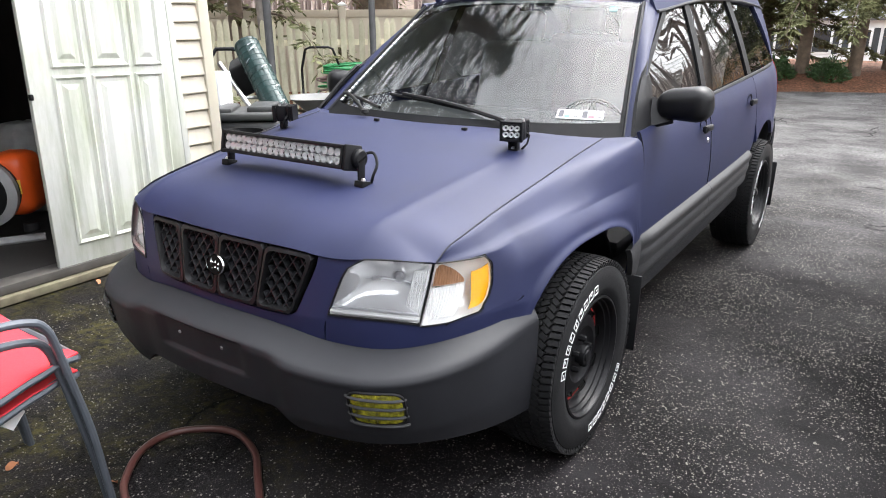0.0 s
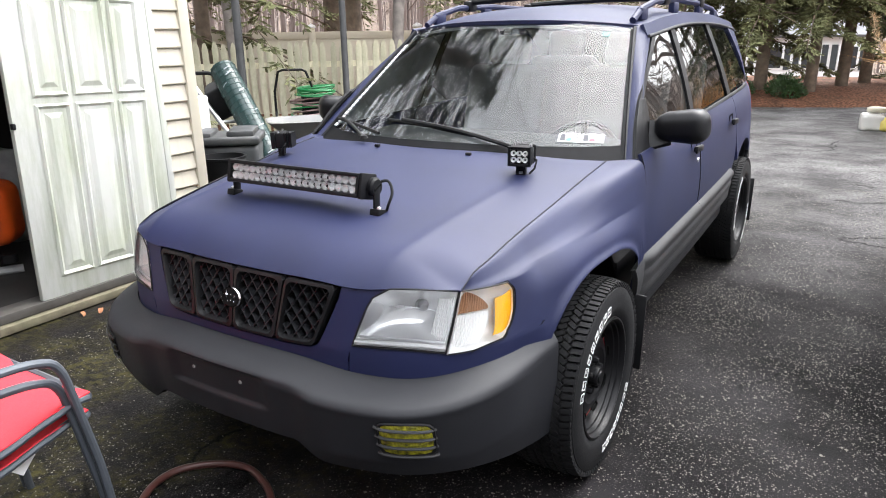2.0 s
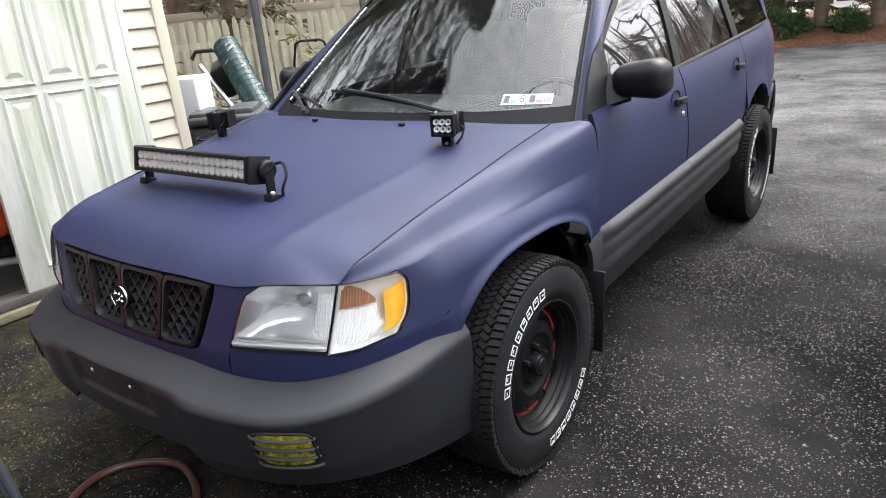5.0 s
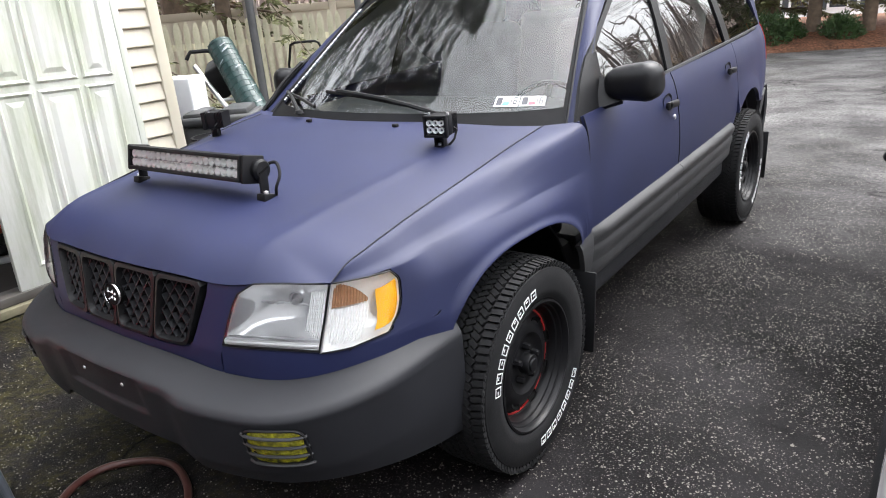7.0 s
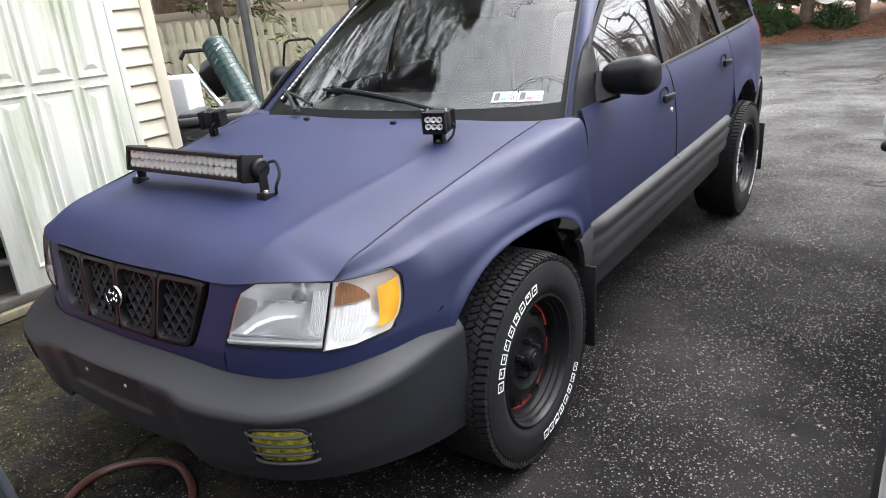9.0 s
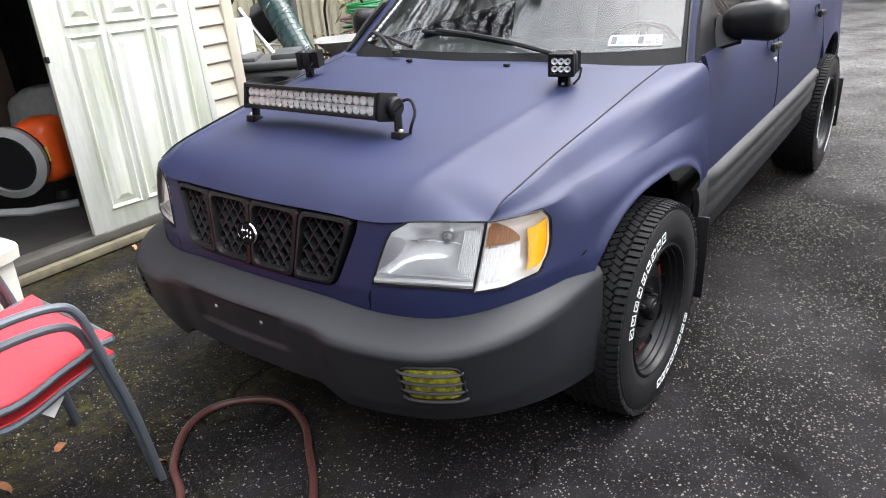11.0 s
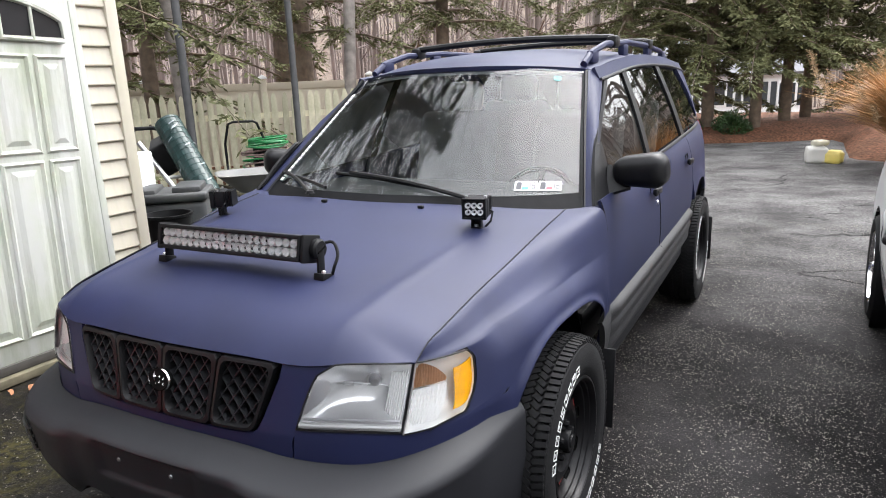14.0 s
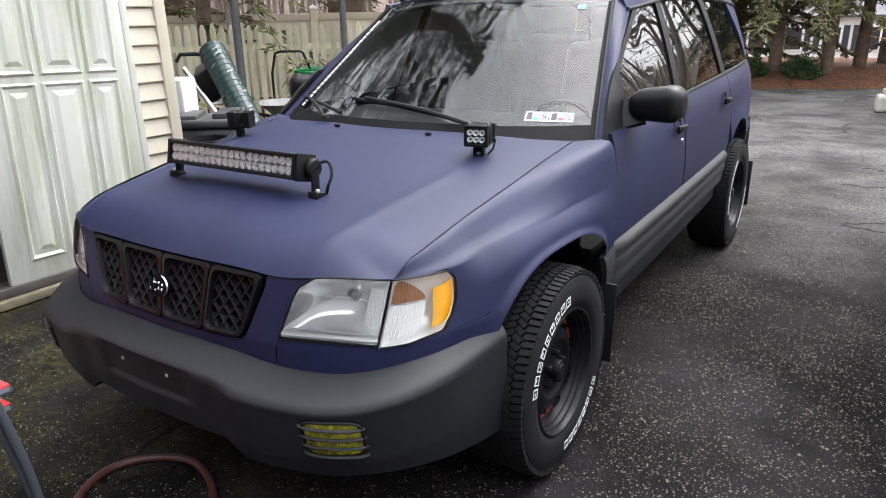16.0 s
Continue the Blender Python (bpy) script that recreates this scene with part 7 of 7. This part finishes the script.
# ---- poles ----
M_POLE = mat("weathered_grey_pole", (0.055, 0.055, 0.056), 0.6, 0.2, 0.2, 10)
for x, y, r in ((-5.66, 4.56, 0.054), (-4.88, 5.76, 0.046)):
    p = part("pole", lathe([(r * 1.25, 0.0), (r * 1.25, 0.06), (r, 0.08), (r * 0.92, 5.6), (0, 5.62)], 20, "z"), M_POLE)
    p.matrix_world = pose(x, y, 0)
    tagged(p, "plain dark grey pole standing by the picket fence", "pole", "poles by the fence")

# ---- beige panel fence behind the pickets ----
M_BEIGE = mat("beige_vinyl", (0.50, 0.44, 0.34), 0.6, 0, 0.06, 4, 0, 60, (0.36, 0.32, 0.22), 2, 0.4)
pf = thing("panel_fence", "beige vinyl panel fence with capped posts", "fence")
PA, PD = Vector((-9.4, 4.6, 0)), Vector((0.70, 0.715, 0))
for k in range(6):
    p = PA + PD * (1.85 * k)
    o = part("post", block((0.12, 0.12, 1.62), (0, 0, 0.81), bevel=0.008), M_BEIGE, pf)
    o.matrix_basis = pose(p.x, p.y, 0, 0, 0, 45)
    c = part("post_cap", lathe([(0.0, 0.06), (0.105, 0.01), (0.105, -0.015), (0.0, -0.015)], 4, "z"), mat("white_cap", (0.7, 0.7, 0.68), 0.5), pf, smooth=False)
    c.matrix_basis = pose(p.x, p.y, 1.64, 0, 0, 0)
    if k < 5:
        q = p + PD * 0.925
        for z, h in ((0.82, 1.25), (1.50, 0.12), (0.16, 0.12)):
            o = part("panel" if h > 1 else "panel_rail", block((1.74, 0.03 if h > 1 else 0.06, h), (0, 0, z), bevel=0.004), M_BEIGE, pf)
            o.matrix_basis = pose(q.x, q.y, 0, 0, 0, 45.6)

# ---- white house beyond ----
house = thing("house", "white two-storey house with dark windows, seen between trunks", "house", at=pose(-3.6, 41.5, -3.3, 0, 0, 8))
M_HOUSE = mat("white_clapboard", (0.78, 0.78, 0.78), 0.6, 0, 0.04, 2)
part("wall", block((9.0, 6.0, 4.6), (0, 0, 2.3)), M_HOUSE, house, smooth=False)
bm = bmesh.new()
v = [bm.verts.new(p) for p in ((-4.8, -3.4, 4.5), (4.8, -3.4, 4.5), (4.8, 0, 6.6), (-4.8, 0, 6.6), (-4.8, 3.4, 4.5), (4.8, 3.4, 4.5))]
for f in ((0, 1, 2, 3), (3, 2, 5, 4), (0, 3, 4), (1, 5, 2)):
    bm.faces.new([v[i] for i in f])
part("roof", bm, mat("grey_roof", (0.16, 0.16, 0.17), 0.9, 0, 0.2, 3), house, smooth=False, thick=0.15)
for zz in (1.3, 3.4):
    for xx in (-3.4, -1.7, 0.0, 1.7, 3.4):
        w = part("window", block((0.95, 0.10, 1.25), (xx, -3.02, zz), bevel=0.01), M_HOUSE, house)
        part("pane", block((0.75, 0.04, 1.05), (xx, -3.07, zz)), mat("dark_pane", (0.03, 0.035, 0.04), 0.1), w, smooth=False)
        for s_ in (-1, 1):
            part("shutter", block((0.28, 0.05, 1.25), (xx + s_ * 0.64, -3.03, zz)), mat("dark_shutter", (0.03, 0.035, 0.04), 0.6), w, smooth=False)

# ---- shrubs, pampas grass, bags ----
def shrub(x, y, r, h, seed, material, label):
    rng = np.random.default_rng(seed)
    root = thing("shrub", label, "shrub", "shrubs in the leaf bed", at=pose(x, y, ground_z(x, y) + 0.05))
    n = 2600
    d = rng.normal(size=(n, 3))
    d /= np.linalg.norm(d, axis=1, keepdims=True)
    d[:, 2] = np.abs(d[:, 2])
    lob = 1 + 0.22 * np.sin(d[:, 0] * 7 + seed) * np.cos(d[:, 1] * 6 + seed)
    b = d * np.array((r, r, h)) * (rng.uniform(0.45, 1.0, (n, 1)) ** 0.4) * lob[:, None]
    quads("foliage", leaves(b, d + rng.normal(size=(n, 3)) * 0.6, rng.uniform(0.05, 0.10, n), rng.uniform(0.02, 0.04, n), rng), material, root)
    rods("stem", [((0, 0, -0.1), tuple(np.array((math.cos(k), math.sin(k), 0)) * r * 0.5 + np.array((0, 0, h * 0.6))), 0.015, 0.006) for k in range(7)], M_BARK, root, 5)


M_SHRUB = mat("shrub_leaves", (0.05, 0.10, 0.032), 0.5, 0, 0.3, 4, island=True)
for k, (x, y, r, h) in enumerate(((-1.25, 13.55, 0.42, 0.62), (-0.95, 13.9, 0.32, 0.48), (-0.05, 14.1, 0.35, 0.5), (-1.9, 13.3, 0.5, 0.9), (3.6, 11.2, 0.6, 0.7))):
    shrub(x, y, r, h, 90 + k, M_SHRUB, "small rounded evergreen shrub in the leaf bed")
pampas = thing("pampas_grass", "large clump of dry golden ornamental grass with pale plumes", "ornamental grass", at=pose(3.15, 9.75, 0.03))
rng = np.random.default_rng(5)
M_STRAW = mat("dry_straw", (0.38, 0.21, 0.085), 0.8, 0, 0.35, 3, island=True)
M_PLUME = mat("pale_plume", (0.40, 0.28, 0.16), 0.9, 0, 0.2, 6, island=True)
P, Q = [], []
for k in range(5200):
    a, q = rng.uniform(0, 2 * math.pi), rng.uniform() ** 0.6
    out = np.array((math.cos(a), math.sin(a), 0))
    b = out * 0.45 * rng.uniform() ** 0.5
    l = rng.uniform(1.0, 1.9)
    spread = rng.uniform(0.15, 0.95)
    pts = [b + out * l * spread * t**1.5 + np.array((0, 0, l * (t - 0.42 * spread * t**2.4))) for t in (0, 0.33, 0.66, 1.0)]
    s = np.cross(out, (0, 0, 1)) * 0.006 + rng.normal(size=3) * 0.002
    for i in range(3):
        P.append((pts[i] - s, pts[i] + s, pts[i + 1] + s * (0.7 if i < 2 else 0.1), pts[i + 1] - s * (0.7 if i < 2 else 0.1)))
    if k % 60 == 0:
        tip = pts[3] + np.array((0, 0, 0.10))
        for _ in range(60):
            t = rng.uniform()
            o = tip + out * 0.10 * t + np.array((0, 0, -0.02 + 0.22 * t)) + rng.normal(size=3) * 0.012
            d = out * 0.3 + rng.normal(size=3) * 0.6 + np.array((0, 0, 0.2))
            Q.append(leaves(o[None], d[None], [0.07], [0.012], rng)[0])
quads("blade_clump", np.array(P), M_STRAW, pampas)
quads("plume", np.array(Q), M_PLUME, pampas, "pale feathery plumes")
lump("sack", (0.32, 0.26, 0.29), (1.56, 10.25, 0.0), mat("white_sack", (0.62, 0.61, 0.57), 0.4, 0, 0.05, 4), "full white plastic sack standing on the drive", "sack", 21, 10)
lump("sack", (0.26, 0.22, 0.22), (1.80, 10.22, 0.0), mat("yellow_sack", (0.72, 0.58, 0.16), 0.4, 0, 0.2, 3), "full yellow plastic sack standing on the drive", "sack", 22, -15)
lump("sack", (0.24, 0.18, 0.09), (1.60, 10.25, 0.27), mat("pale_sack", (0.62, 0.59, 0.47), 0.4, 0, 0.05, 4), "small white bag lying on a full sack", "sack", 23, 30)

# ---- loose bits on the asphalt ----
rng = np.random.default_rng(31)
V, F = [], []
iv = np.array([(1, 0, 0), (0, 1, 0), (-1, 0, 0), (0, -1, 0), (0, 0, 1), (0, 0, -1)], float)
ifc = [(0, 1, 4), (1, 2, 4), (2, 3, 4), (3, 0, 4), (1, 0, 5), (2, 1, 5), (3, 2, 5), (0, 3, 5)]
count = 0
while count < 46000:
    x, y = rng.uniform(-1.9, 2.2), rng.uniform(-1.5, 5.5)
    drift = noise.noise(Vector((x * 1.6, y * 1.6, 3.0))) + 0.6 * noise.noise(Vector((x * 4.5, y * 4.5, 8.0)))
    if rng.uniform() > (0.30 + 0.60 * (x > 0.6) * math.exp(-max(y - 1.0, 0) * 0.3)) * (0.25 + 1.5 * step(-0.45, 0.5, drift)):
        continue
    s = rng.uniform(0.0014, 0.0040) * (1.6 if rng.uniform() < 0.05 else 1)
    sc = s * rng.uniform(0.6, 1.3, 3)
    th = rng.uniform(0, 6.28)
    p = iv * sc * (1, 1, 0.6)
    p = np.stack([p[:, 0] * math.cos(th) - p[:, 1] * math.sin(th) + x, p[:, 0] * math.sin(th) + p[:, 1] * math.cos(th) + y, p[:, 2] + s * 0.2], 1)
    o = len(V)
    V.extend(map(tuple, p))
    F.extend([[o + i for i in f] for f in ifc])
    count += 1
me = bpy.data.meshes.new("stone_chips")
me.from_pydata(V, [], F)
me.materials.append(mat("pale_stone_chips", (0.19, 0.18, 0.155), 0.7, 0, 0.2, 80, island=True))
tagged(new("stone_chips", me), "pale stone chips scattered over the asphalt", "stone chips", kind="stuff")
M_LEAF = mat("dry_leaf", (0.32, 0.13, 0.055), 0.7, 0, 0.3, 30, 0.2, 80)
rl = random.Random(12)
for k, (x, y) in enumerate(((-0.31, -1.02), (-2.02, 0.02), (-1.96, 0.07), (-2.06, -0.06), (-0.66, -1.16), (-0.62, -1.35), (0.25, -1.05), (-1.99, 0.15))):
    sz = rl.uniform(0.018, 0.036)
    lf = part("fallen_leaf", sheet(lambda u, v: Vector(((u - 0.5) * sz * 2, (v - 0.5) * sz * 1.3 * (1 - 0.9 * (2 * u - 1) ** 2) + 0.001, 0.012 * math.sin(3 * u + 2 * v) + 0.014)), 6, 4, (0, 0, 5)), M_LEAF, None, thick=0.0008)
    lf.matrix_world = pose(x, y, 0.002, rl.uniform(-12, 12), rl.uniform(-12, 12), rl.uniform(0, 360))
    tagged(lf, "curled dry brown leaf on the asphalt", "leaf", "fallen leaves")
